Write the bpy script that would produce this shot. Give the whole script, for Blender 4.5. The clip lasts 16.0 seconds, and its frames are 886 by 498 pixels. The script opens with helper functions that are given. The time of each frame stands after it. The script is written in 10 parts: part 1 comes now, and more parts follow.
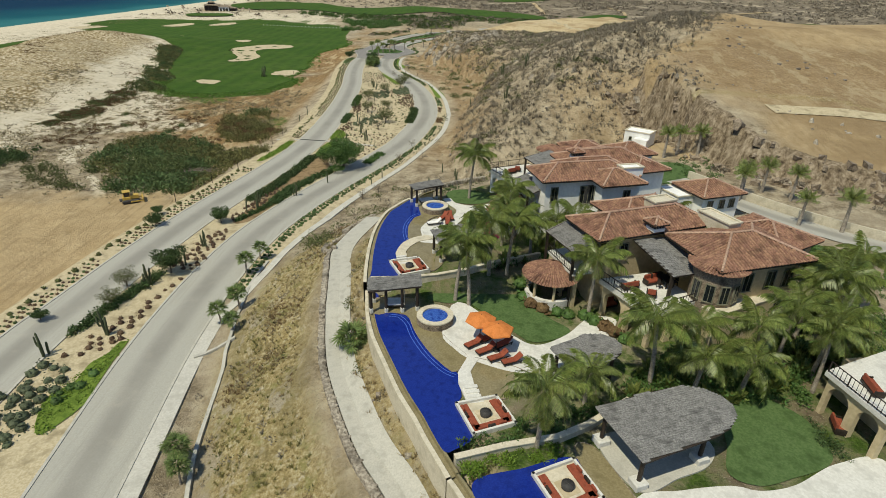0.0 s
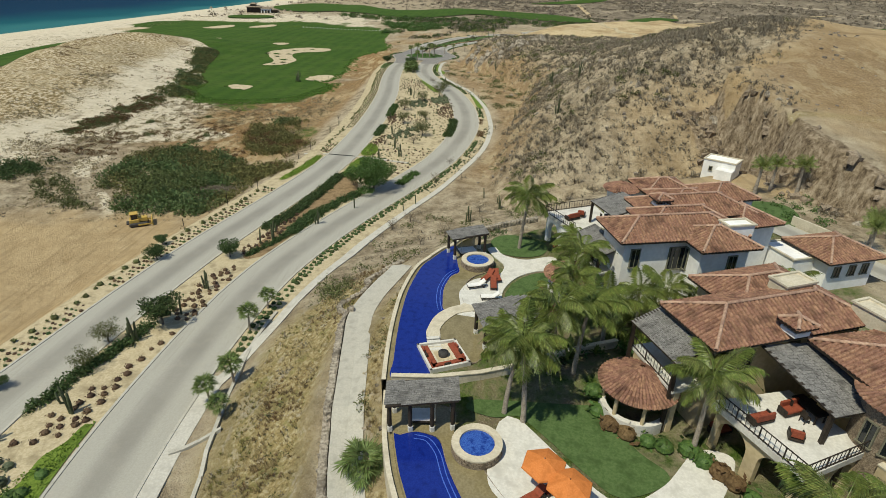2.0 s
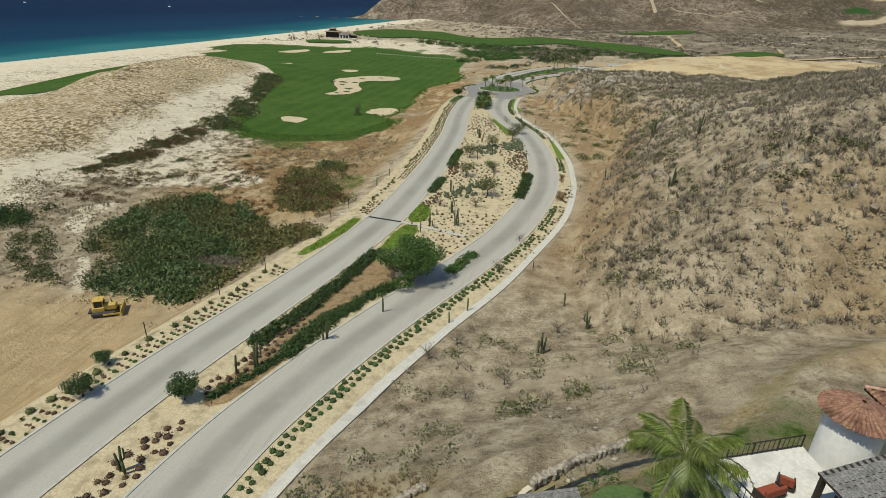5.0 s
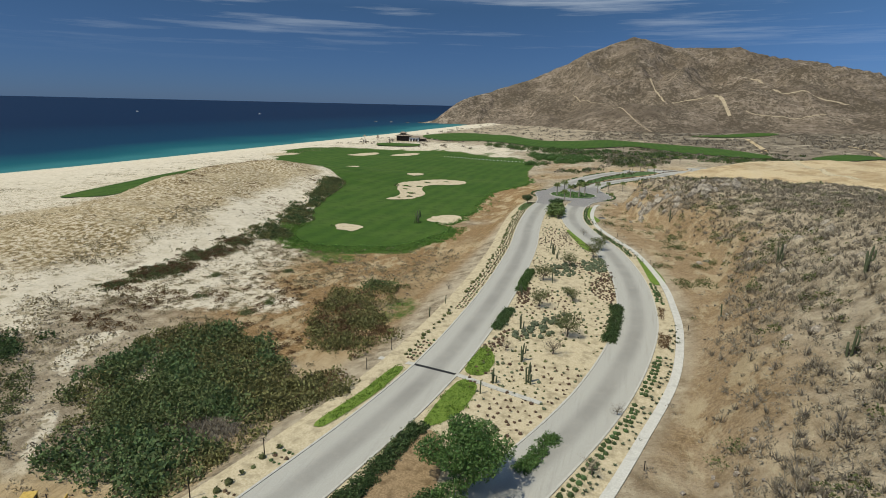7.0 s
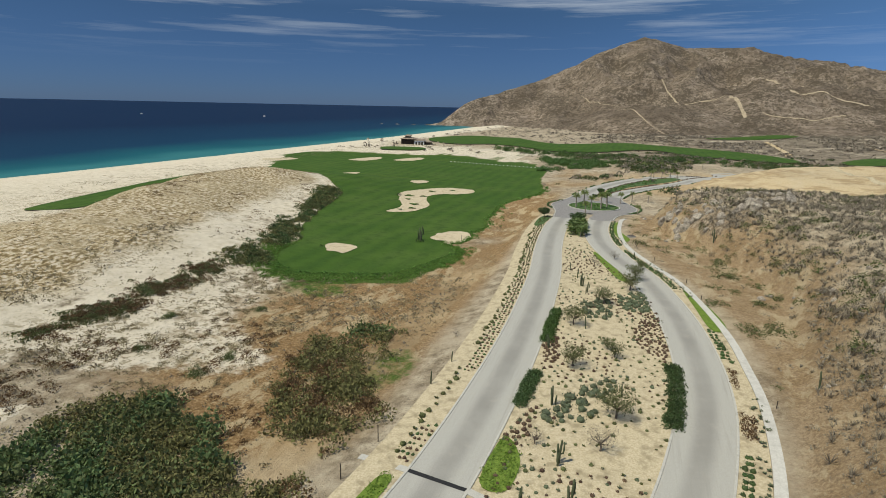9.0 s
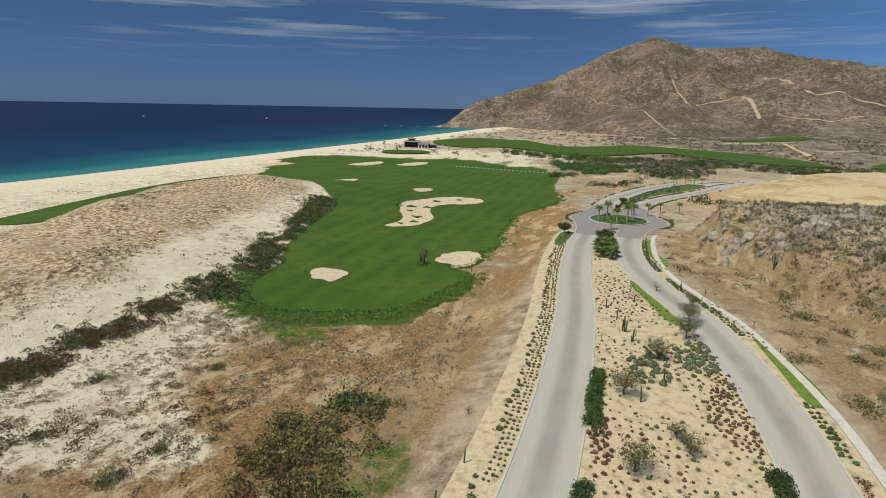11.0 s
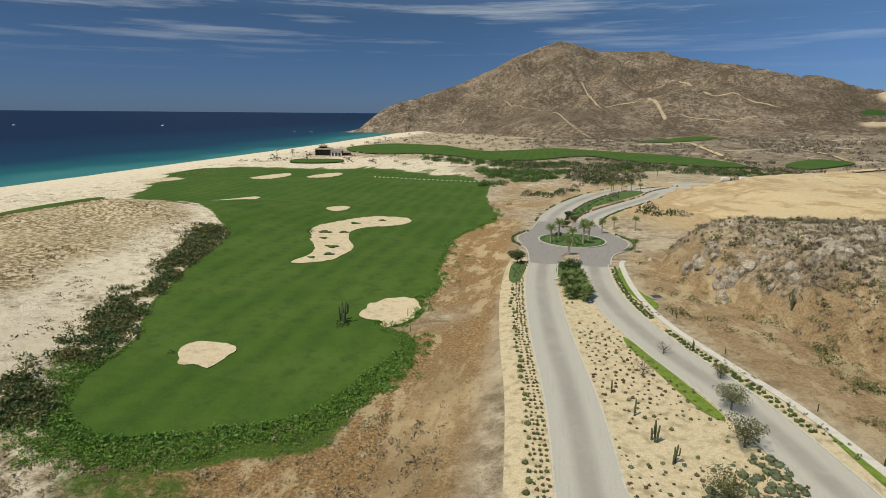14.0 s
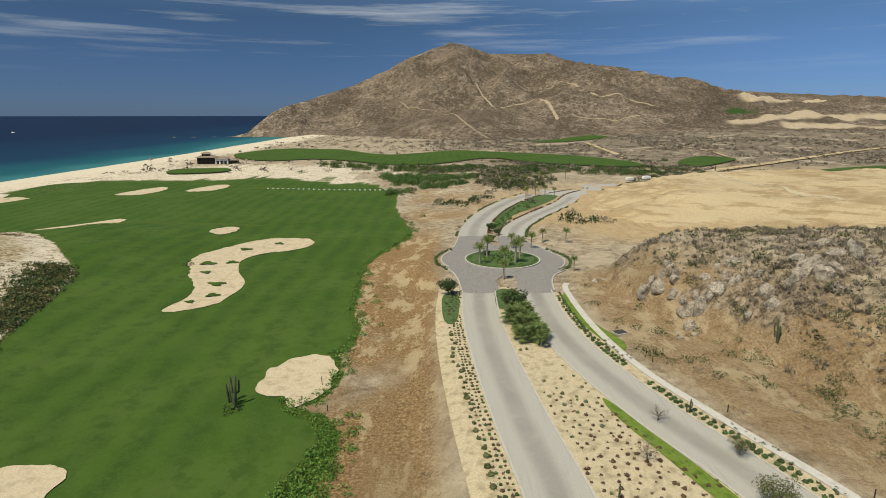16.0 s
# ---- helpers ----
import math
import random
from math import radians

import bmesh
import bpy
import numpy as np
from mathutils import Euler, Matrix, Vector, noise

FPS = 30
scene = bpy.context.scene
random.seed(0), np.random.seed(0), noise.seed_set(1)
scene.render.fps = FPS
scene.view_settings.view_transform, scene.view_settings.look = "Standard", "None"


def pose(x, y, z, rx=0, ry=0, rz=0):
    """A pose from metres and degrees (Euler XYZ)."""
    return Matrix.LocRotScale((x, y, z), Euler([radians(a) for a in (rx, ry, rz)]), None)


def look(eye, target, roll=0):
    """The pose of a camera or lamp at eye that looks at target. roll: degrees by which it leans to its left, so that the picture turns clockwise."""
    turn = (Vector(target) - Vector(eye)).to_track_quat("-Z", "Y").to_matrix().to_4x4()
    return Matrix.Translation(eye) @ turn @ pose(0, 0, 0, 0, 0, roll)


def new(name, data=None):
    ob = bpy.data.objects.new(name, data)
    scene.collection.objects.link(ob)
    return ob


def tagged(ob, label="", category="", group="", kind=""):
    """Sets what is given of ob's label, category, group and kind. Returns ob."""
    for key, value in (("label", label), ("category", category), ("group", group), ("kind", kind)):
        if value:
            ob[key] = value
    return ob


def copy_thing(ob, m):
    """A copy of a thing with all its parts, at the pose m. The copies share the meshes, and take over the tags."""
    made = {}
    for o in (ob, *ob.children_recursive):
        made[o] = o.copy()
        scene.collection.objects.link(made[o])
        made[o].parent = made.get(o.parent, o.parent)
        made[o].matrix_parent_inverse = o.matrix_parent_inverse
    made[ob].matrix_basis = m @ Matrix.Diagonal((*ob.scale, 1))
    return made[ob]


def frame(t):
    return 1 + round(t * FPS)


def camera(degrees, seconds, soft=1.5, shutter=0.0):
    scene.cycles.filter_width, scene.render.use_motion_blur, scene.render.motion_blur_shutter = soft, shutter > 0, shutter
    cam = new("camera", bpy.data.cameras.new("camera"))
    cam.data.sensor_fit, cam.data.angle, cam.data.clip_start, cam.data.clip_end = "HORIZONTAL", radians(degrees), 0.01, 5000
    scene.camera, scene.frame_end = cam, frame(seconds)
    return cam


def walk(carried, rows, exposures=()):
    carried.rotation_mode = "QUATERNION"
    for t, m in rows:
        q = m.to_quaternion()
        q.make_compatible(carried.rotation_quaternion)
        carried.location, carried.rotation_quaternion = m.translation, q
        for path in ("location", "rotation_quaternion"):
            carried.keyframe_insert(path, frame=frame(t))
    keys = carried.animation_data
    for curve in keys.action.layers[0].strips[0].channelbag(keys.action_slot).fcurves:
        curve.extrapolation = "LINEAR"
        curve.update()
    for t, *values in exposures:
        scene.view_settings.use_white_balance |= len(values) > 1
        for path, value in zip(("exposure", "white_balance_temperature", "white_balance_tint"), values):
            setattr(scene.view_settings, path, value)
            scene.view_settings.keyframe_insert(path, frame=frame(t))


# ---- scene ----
cam = camera(77.6, 16.0, 0.9)
METRES, EYE, TILT, LEAN, TURN = 200.0, 42.0, 0.35, -2.3, 0.0
ROWS = [
    (0.0, 0.0, 0.0, 0.0, -0.53, -27.14, 1.04),
    (0.5, -0.0012, 0.0185, -0.0008, 1.97, -27.08, 1.03),
    (1.0, -0.0027, 0.0385, -0.0017, 2.89, -27.01, 1.05),
    (1.5, -0.004, 0.0601, -0.0025, 3.3, -26.93, 1.08),
    (2.0, -0.0051, 0.0831, -0.0031, 3.42, -26.89, 1.13),
    (2.5, -0.0061, 0.1073, -0.0041, 3.39, -26.85, 1.15),
    (3.0, -0.0066, 0.1348, -0.0053, 3.41, -26.8, 1.23),
    (3.5, -0.0077, 0.164, -0.006, 3.5, -25.08, 1.31),
    (6.0, -0.028, 0.3222, -0.0088, 16.7, -23.7, 0.93),
    (6.5, -0.0364, 0.3552, -0.0097, 17.55, -17.24, 0.98),
    (7.0, -0.0461, 0.3876, -0.0105, 18.07, -14.5, 1.04),
    (7.5, -0.0566, 0.42, -0.0104, 18.47, -14.46, 1.03),
    (8.0, -0.0669, 0.4523, -0.0108, 18.63, -14.39, 1.03),
    (8.5, -0.0773, 0.4844, -0.0105, 18.65, -14.36, 1.08),
    (9.0, -0.0875, 0.5166, -0.0102, 18.74, -14.31, 1.14),
    (11.5, -0.145, 0.675, -0.0105, 19.25, -14.11, 1.31),
    (12.0, -0.1566, 0.7065, -0.0104, 19.28, -14.07, 1.34),
    (12.5, -0.1689, 0.7377, -0.0109, 19.29, -14.01, 1.35),
    (13.0, -0.1813, 0.7688, -0.0114, 19.3, -13.97, 1.36),
    (13.5, -0.1931, 0.8002, -0.0108, 18.62, -13.93, 1.49),
    (14.0, -0.2055, 0.8311, -0.0102, 10.34, -14.0, 1.87),
    (14.5, -0.2175, 0.8633, -0.0088, 6.44, -14.09, 2.03),
    (15.0, -0.2268, 0.8959, -0.008, 5.03, -14.11, 2.14),
    (15.5, -0.2365, 0.9287, -0.0075, 0.31, -14.2, 2.31),
    (16.0, -0.2444, 0.9619, -0.0068, -0.34, -14.25, 2.36),
]
walk(cam, [(t, pose(0, 0, EYE, TILT, LEAN, TURN) @ pose(METRES * x, METRES * y, METRES * z, 90 + pitch, roll, yaw)) for t, x, y, z, yaw, pitch, roll in ROWS],
     [(0.0, 0.04, 7250, 2), (4.0, 0.03, 7200, 3), (7.0, 0.07, 6850, 5), (16.0, 0.15, 7600, 6)])

# ---- world and sun ----
SUN = Vector((-0.34, -0.36, 0.87)).normalized()
world = bpy.data.worlds.new("sky")
scene.world = world
world.use_nodes = True
wt = world.node_tree
wt.nodes.clear()
w_out = wt.nodes.new("ShaderNodeOutputWorld")
w_bg = wt.nodes.new("ShaderNodeBackground")
sky = wt.nodes.new("ShaderNodeTexSky")
sky.sky_type = "NISHITA"
sky.sun_disc = False
sky.sun_elevation = math.asin(SUN.z)
sky.sun_rotation = math.atan2(SUN.x, SUN.y)
sky.altitude = 1500
sky.air_density, sky.dust_density, sky.ozone_density = 1.0, 0.3, 3.0
w_bg.inputs["Strength"].default_value = 0.112
# thin high cloud streaks
w_tc = wt.nodes.new("ShaderNodeTexCoord")
w_map = wt.nodes.new("ShaderNodeMapping")
w_map.inputs["Scale"].default_value = (1.3, 1.3, 26.0)
w_map.inputs["Location"].default_value = (0.35, 0.1, 0.6)
w_noise = wt.nodes.new("ShaderNodeTexNoise")
w_noise.inputs["Scale"].default_value = 1.9
w_noise.inputs["Detail"].default_value = 9
w_noise.inputs["Roughness"].default_value = 0.62
w_ramp = wt.nodes.new("ShaderNodeValToRGB")
w_ramp.color_ramp.elements[0].position, w_ramp.color_ramp.elements[1].position = 0.52, 0.80
w_ramp.color_ramp.elements[0].color = (0, 0, 0, 1)
w_ramp.color_ramp.elements[1].color = (0.5, 0.5, 0.5, 1)
w_mix = wt.nodes.new("ShaderNodeMix")
w_mix.data_type = "RGBA"
w_mix.inputs["B"].default_value = (7.0, 7.6, 8.4, 1)
w_hsv = wt.nodes.new("ShaderNodeHueSaturation")
w_hsv.inputs["Saturation"].default_value = 0.98
w_hsv.inputs["Value"].default_value = 1.0
wt.links.new(w_tc.outputs["Generated"], w_map.inputs["Vector"])
wt.links.new(w_map.outputs["Vector"], w_noise.inputs["Vector"])
wt.links.new(w_noise.outputs["Fac"], w_ramp.inputs["Fac"])
wt.links.new(sky.outputs["Color"], w_hsv.inputs["Color"])
w_sep = wt.nodes.new("ShaderNodeSeparateXYZ")
w_tint = wt.nodes.new("ShaderNodeValToRGB")
for el, (pos, col) in zip((w_tint.color_ramp.elements[0], w_tint.color_ramp.elements[1], w_tint.color_ramp.elements.new(0.15), w_tint.color_ramp.elements.new(0.40)),
                          ((0.0, (0.105, 0.178, 0.40, 1)), (1.0, (1.35, 1.4, 1.45, 1)), (0.15, (0.150, 0.230, 0.345, 1)), (0.40, (0.72, 0.80, 0.88, 1)))):
    el.position, el.color = pos, col
w_deep = wt.nodes.new("ShaderNodeMix")
w_deep.data_type, w_deep.blend_type = "RGBA", "MULTIPLY"
w_deep.inputs["Factor"].default_value = 1.0
wt.links.new(w_tc.outputs["Generated"], w_sep.inputs["Vector"])
wt.links.new(w_sep.outputs["Z"], w_tint.inputs["Fac"])
wt.links.new(w_hsv.outputs["Color"], w_deep.inputs["A"])
wt.links.new(w_tint.outputs["Color"], w_deep.inputs["B"])
w_east = wt.nodes.new("ShaderNodeMapRange")
w_east.interpolation_type = "SMOOTHSTEP"
w_east.inputs["From Min"].default_value, w_east.inputs["From Max"].default_value = -0.25, 0.75
w_east.inputs["To Min"].default_value, w_east.inputs["To Max"].default_value = 1.0, 1.75
wt.links.new(w_sep.outputs["X"], w_east.inputs["Value"])
w_haze = wt.nodes.new("ShaderNodeVectorMath")
w_haze.operation = "SCALE"
wt.links.new(w_deep.outputs["Result"], w_haze.inputs[0])
wt.links.new(w_east.outputs["Result"], w_haze.inputs["Scale"])
wt.links.new(w_haze.outputs["Vector"], w_mix.inputs["A"])
w_high = wt.nodes.new("ShaderNodeMapRange")
w_high.inputs["From Min"].default_value, w_high.inputs["From Max"].default_value = 0.055, 0.17
w_mul = wt.nodes.new("ShaderNodeMath")
w_mul.operation = "MULTIPLY"
wt.links.new(w_sep.outputs["Z"], w_high.inputs["Value"])
wt.links.new(w_high.outputs["Result"], w_mul.inputs[0])
wt.links.new(w_ramp.outputs["Color"], w_mul.inputs[1])
wt.links.new(w_mul.outputs["Value"], w_mix.inputs["Factor"])
wt.links.new(w_mix.outputs["Result"], w_bg.inputs["Color"])
wt.links.new(w_bg.outputs["Background"], w_out.inputs["Surface"])

sun_data = bpy.data.lights.new("sun", "SUN")
sun_data.energy, sun_data.angle, sun_data.color = 3.7, radians(0.6), (1.0, 0.97, 0.89)
sun = new("sun", sun_data)
sun.matrix_world = look(SUN * 100, (0, 0, 0))

# ---- materials ----
class Nodes:
    """A small wrapper that makes and joins shader nodes."""

    def __init__(self, name):
        self.mat = bpy.data.materials.new(name)
        self.mat.use_nodes = True
        self.tree = self.mat.node_tree
        self.bsdf = self.tree.nodes["Principled BSDF"]
        self.coord = self.tree.nodes.new("ShaderNodeTexCoord")
        self.geo = self.tree.nodes.new("ShaderNodeNewGeometry")

    def node(self, kind, **inputs):
        n = self.tree.nodes.new(kind)
        for key, value in inputs.items():
            self.put(n, key.replace("_", " "), value)
        return n

    def put(self, n, key, value):
        if isinstance(value, bpy.types.NodeSocket):
            self.tree.links.new(value, n.inputs[key])
        else:
            n.inputs[key].default_value = value

    def noise(self, scale, detail=4.0, rough=0.55, space="pos", stretch=None):
        vec = self.geo.outputs["Position"] if space == "pos" else self.coord.outputs["Object"]
        if stretch:
            m = self.node("ShaderNodeMapping", Vector=vec, Scale=stretch)
            vec = m.outputs["Vector"]
        return self.node("ShaderNodeTexNoise", Vector=vec, Scale=scale, Detail=detail, Roughness=rough).outputs["Fac"]

    def voronoi(self, scale, space="pos"):
        vec = self.geo.outputs["Position"] if space == "pos" else self.coord.outputs["Object"]
        return self.node("ShaderNodeTexVoronoi", Vector=vec, Scale=scale).outputs["Distance"]

    def ramp(self, fac, stops):
        n = self.node("ShaderNodeValToRGB", Fac=fac)
        e = n.color_ramp.elements
        while len(e) < len(stops):
            e.new(0.5)
        for el, (p, c) in zip(e, stops):
            el.position = p
            el.color = (*c, 1) if len(c) == 3 else c
        return n.outputs["Color"]

    def step(self, fac, a, b):
        n = self.node("ShaderNodeMapRange", Value=fac)
        n.interpolation_type = "SMOOTHSTEP"
        n.inputs["From Min"].default_value, n.inputs["From Max"].default_value = a, b
        return n.outputs["Result"]

    def mix(self, fac, a, b, blend="MIX"):
        n = self.node("ShaderNodeMix")
        n.data_type, n.blend_type = "RGBA", blend
        self.put(n, "Factor", fac)
        self.put(n, "A", (*a, 1) if isinstance(a, tuple) else a)
        self.put(n, "B", (*b, 1) if isinstance(b, tuple) else b)
        return n.outputs["Result"]

    def math(self, op, a, b=0.0):
        n = self.node("ShaderNodeMath")
        n.operation = op
        for i, v in enumerate((a, b)):
            if isinstance(v, bpy.types.NodeSocket):
                self.tree.links.new(v, n.inputs[i])
            else:
                n.inputs[i].default_value = v
        return n.outputs["Value"]

    def attr(self, name):
        n = self.tree.nodes.new("ShaderNodeAttribute")
        n.attribute_name = name
        s = self.node("ShaderNodeSeparateColor", Color=n.outputs["Color"])
        return s.outputs["Red"], s.outputs["Green"], s.outputs["Blue"]

    def finish(self, colour, rough=0.8, bump=None, strength=0.3, distance=0.05, metal=0.0, spec=0.3):
        self.put(self.bsdf, "Base Color", (*colour, 1) if isinstance(colour, tuple) else colour)
        self.put(self.bsdf, "Roughness", rough)
        self.put(self.bsdf, "Metallic", metal)
        self.put(self.bsdf, "Specular IOR Level", spec)
        if bump is not None:
            b = self.node("ShaderNodeBump", Height=bump, Strength=strength, Distance=distance)
            self.tree.links.new(b.outputs["Normal"], self.bsdf.inputs["Normal"])
        return self.mat


def plain(name, a, b, scale=3.0, rough=0.8, strength=0.3, distance=0.03, metal=0.0, spec=0.3, space="pos", stains=0.15, island=0.0, leafy=0.0):
    """Two-tone surface with grain, larger stains and a fine relief."""
    n = Nodes(name)
    fine = n.noise(scale * 6, 5, space=space)
    big = n.noise(scale, 4, space=space)
    c = n.mix(n.step(fine, 0.3, 0.7), a, b)
    c = n.mix(n.step(big, 0.45, 0.75), c, tuple(v * (1 - stains * 2) for v in a))
    if island:
        rnd = n.node("ShaderNodeObjectInfo").outputs["Random"]
        mixed = n.math("ADD", n.math("MULTIPLY", n.geo.outputs["Random Per Island"], 0.7), n.math("MULTIPLY", rnd, 0.3))
        h = n.node("ShaderNodeHueSaturation", Color=c, Hue=n.math("ADD", n.math("MULTIPLY", mixed, 0.05 * island), 0.5 - 0.025 * island), Value=n.math("ADD", n.math("MULTIPLY", mixed, island), 1 - island / 2))
        c = h.outputs["Color"]
    mat = n.finish(c, rough, fine, strength, distance, metal, spec)
    if leafy:
        tr = n.node("ShaderNodeBsdfTranslucent", Color=c)
        mx = n.node("ShaderNodeMixShader", Fac=leafy)
        n.tree.links.new(n.bsdf.outputs["BSDF"], mx.inputs[1])
        n.tree.links.new(tr.outputs["BSDF"], mx.inputs[2])
        n.tree.links.new(mx.outputs["Shader"], n.tree.nodes["Material Output"].inputs["Surface"])
    return mat


def ground_material():
    n = Nodes("natural_ground")
    sand, green, rock = n.attr("cover")
    graded, straw, brown = n.attr("cover_more")
    dune, pale, far = n.attr("cover_land")
    f1, f2, f3, f4 = n.noise(0.05, 5), n.noise(0.35, 7, 0.7), n.noise(2.2, 6, 0.75), n.noise(7.0, 4, 0.7)
    # dry scrubland earth with grey-brown litter
    c = n.ramp(f2, [(0.30, (0.135, 0.105, 0.068)), (0.46, (0.295, 0.235, 0.155)), (0.63, (0.50, 0.42, 0.295))])
    c = n.mix(n.math("MULTIPLY", n.step(f3, 0.51, 0.64), 0.6), c, (0.095, 0.075, 0.05))
    c = n.mix(n.math("MULTIPLY", n.step(f4, 0.56, 0.66), 0.65), c, (0.53, 0.46, 0.35))
    c = n.mix(n.math("MULTIPLY", n.step(n.noise(0.045, 6, 0.65), 0.50, 0.60), 0.55), c, n.ramp(f3, [(0.3, (0.36, 0.285, 0.19)), (0.7, (0.60, 0.51, 0.37))]))
    # reddish brown dead grass
    rb = n.ramp(f3, [(0.32, (0.10, 0.058, 0.024)), (0.50, (0.265, 0.162, 0.073)), (0.66, (0.46, 0.335, 0.18))])
    rb = n.mix(n.math("MULTIPLY", n.step(n.noise(0.13, 8, 0.75, stretch=(1.4, 0.7, 1.0)), 0.505, 0.575), 0.75), rb, n.ramp(f4, [(0.35, (0.36, 0.27, 0.145)), (0.65, (0.60, 0.485, 0.30))]))
    c = n.mix(n.math("MULTIPLY", brown, n.step(f2, 0.18, 0.40)), c, rb)
    # straw
    st = n.ramp(f3, [(0.34, (0.17, 0.125, 0.05)), (0.5, (0.38, 0.295, 0.135)), (0.64, (0.58, 0.50, 0.31))])
    st = n.mix(n.math("MULTIPLY", n.step(f4, 0.54, 0.66), 0.5), st, (0.14, 0.11, 0.055))
    st = n.mix(n.math("MULTIPLY", n.step(f2, 0.5, 0.66), 0.8), st, (0.22, 0.21, 0.065))
    st = n.mix(n.math("MULTIPLY", n.step(n.noise(0.6, 6, 0.7), 0.56, 0.66), 0.85), st, (0.56, 0.49, 0.36))
    st = n.mix(n.math("MULTIPLY", n.step(n.noise(0.13, 5, 0.65), 0.50, 0.60), 0.6), st, (0.20, 0.165, 0.075))
    st = n.mix(n.math("MULTIPLY", n.step(n.noise(0.21, 6, 0.7, stretch=(1.0, 0.5, 1.0)), 0.54, 0.62), 0.75), st, n.ramp(f4, [(0.35, (0.30, 0.255, 0.185)), (0.65, (0.50, 0.44, 0.34))]))
    # pale sand with specks of dry plants
    sd = n.ramp(f2, [(0.28, (0.53, 0.45, 0.315)), (0.5, (0.64, 0.56, 0.42)), (0.7, (0.71, 0.63, 0.49))])
    busy = n.math("SUBTRACT", 1.0, n.math("MULTIPLY", pale, 0.8))
    speck = n.math("MULTIPLY", n.step(n.noise(1.5, 4, 0.6), 0.555, 0.60), n.step(n.noise(0.09, 4, 0.6), 0.34, 0.52))
    sd = n.mix(n.math("MULTIPLY", n.math("MULTIPLY", speck, busy), 0.8), sd, (0.21, 0.165, 0.095))
    tussock = n.step(n.noise(0.42, 5, 0.6), 0.575, 0.62)
    sd = n.mix(n.math("MULTIPLY", n.math("MULTIPLY", tussock, busy), 0.75), sd, n.ramp(f4, [(0.35, (0.19, 0.15, 0.08)), (0.65, (0.36, 0.29, 0.17))]))
    c = n.mix(n.step(n.math("ADD", sand, n.math("MULTIPLY", n.math("SUBTRACT", f2, 0.5), 0.9)), 0.35, 0.62), c, sd)
    c = n.mix(straw, c, st)
    # dune: tan tufts with bare sand between them
    tuft = n.noise(1.0, 5, 0.62, stretch=(1.0, 0.7, 1.0))
    dn = n.ramp(tuft, [(0.42, (0.60, 0.515, 0.38)), (0.47, (0.47, 0.38, 0.235)), (0.52, (0.36, 0.275, 0.15)), (0.58, (0.20, 0.145, 0.07))])
    dn = n.mix(n.math("MULTIPLY", n.step(f1, 0.45, 0.62), 0.45), dn, (0.44, 0.355, 0.215))
    c = n.mix(dune, c, dn)
    # far plain under dense grey-brown scrub
    fr = n.ramp(n.noise(0.16, 6, 0.75), [(0.36, (0.085, 0.07, 0.05)), (0.5, (0.19, 0.155, 0.11)), (0.66, (0.36, 0.295, 0.205))])
    fr = n.mix(n.math("MULTIPLY", n.step(n.noise(0.02, 6, 0.7), 0.52, 0.62), 0.7), fr, (0.48, 0.40, 0.285))
    c = n.mix(far, c, fr)
    # bare graded earth
    gd = n.ramp(f2, [(0.25, (0.37, 0.262, 0.138)), (0.6, (0.50, 0.37, 0.21)), (0.85, (0.58, 0.46, 0.29))])
    ruts = n.noise(1.1, 5, 0.7, stretch=(1.0, 0.07, 1.0))
    gd = n.mix(n.math("MULTIPLY", n.step(ruts, 0.50, 0.62), 0.55), gd, (0.30, 0.215, 0.115))
    gd = n.mix(n.math("MULTIPLY", n.step(f3, 0.52, 0.66), 0.4), gd, (0.27, 0.20, 0.115))
    gd = n.mix(n.math("MULTIPLY", n.step(n.noise(0.035, 6, 0.65), 0.42, 0.57), n.math("MULTIPLY", brown, 0.9)), gd, (0.245, 0.165, 0.085))
    c = n.mix(graded, c, gd)
    # rough green
    gr = n.ramp(f3, [(0.3, (0.030, 0.058, 0.012)), (0.55, (0.075, 0.125, 0.022)), (0.75, (0.15, 0.18, 0.05))])
    c = n.mix(n.step(n.math("ADD", green, n.math("MULTIPLY", n.math("SUBTRACT", f2, 0.5), 0.8)), 0.35, 0.6), c, gr)
    # rock
    vo = n.voronoi(0.55)
    rk = n.ramp(n.noise(0.8, 8, 0.78, stretch=(1.2, 1.2, 0.65)), [(0.36, (0.065, 0.046, 0.03)), (0.48, (0.23, 0.175, 0.115)), (0.64, (0.46, 0.375, 0.27))])
    c = n.mix(n.step(n.math("ADD", rock, n.math("MULTIPLY", n.math("SUBTRACT", f2, 0.5), 0.7)), 0.42, 0.6), c, rk)
    h = n.math("ADD", n.math("MULTIPLY", f2, 0.5), n.math("ADD", n.math("MULTIPLY", f3, 0.35), n.math("MULTIPLY", f4, 0.12)))
    return n.finish(c, 0.95, h, 1.0, 0.9, spec=0.1)


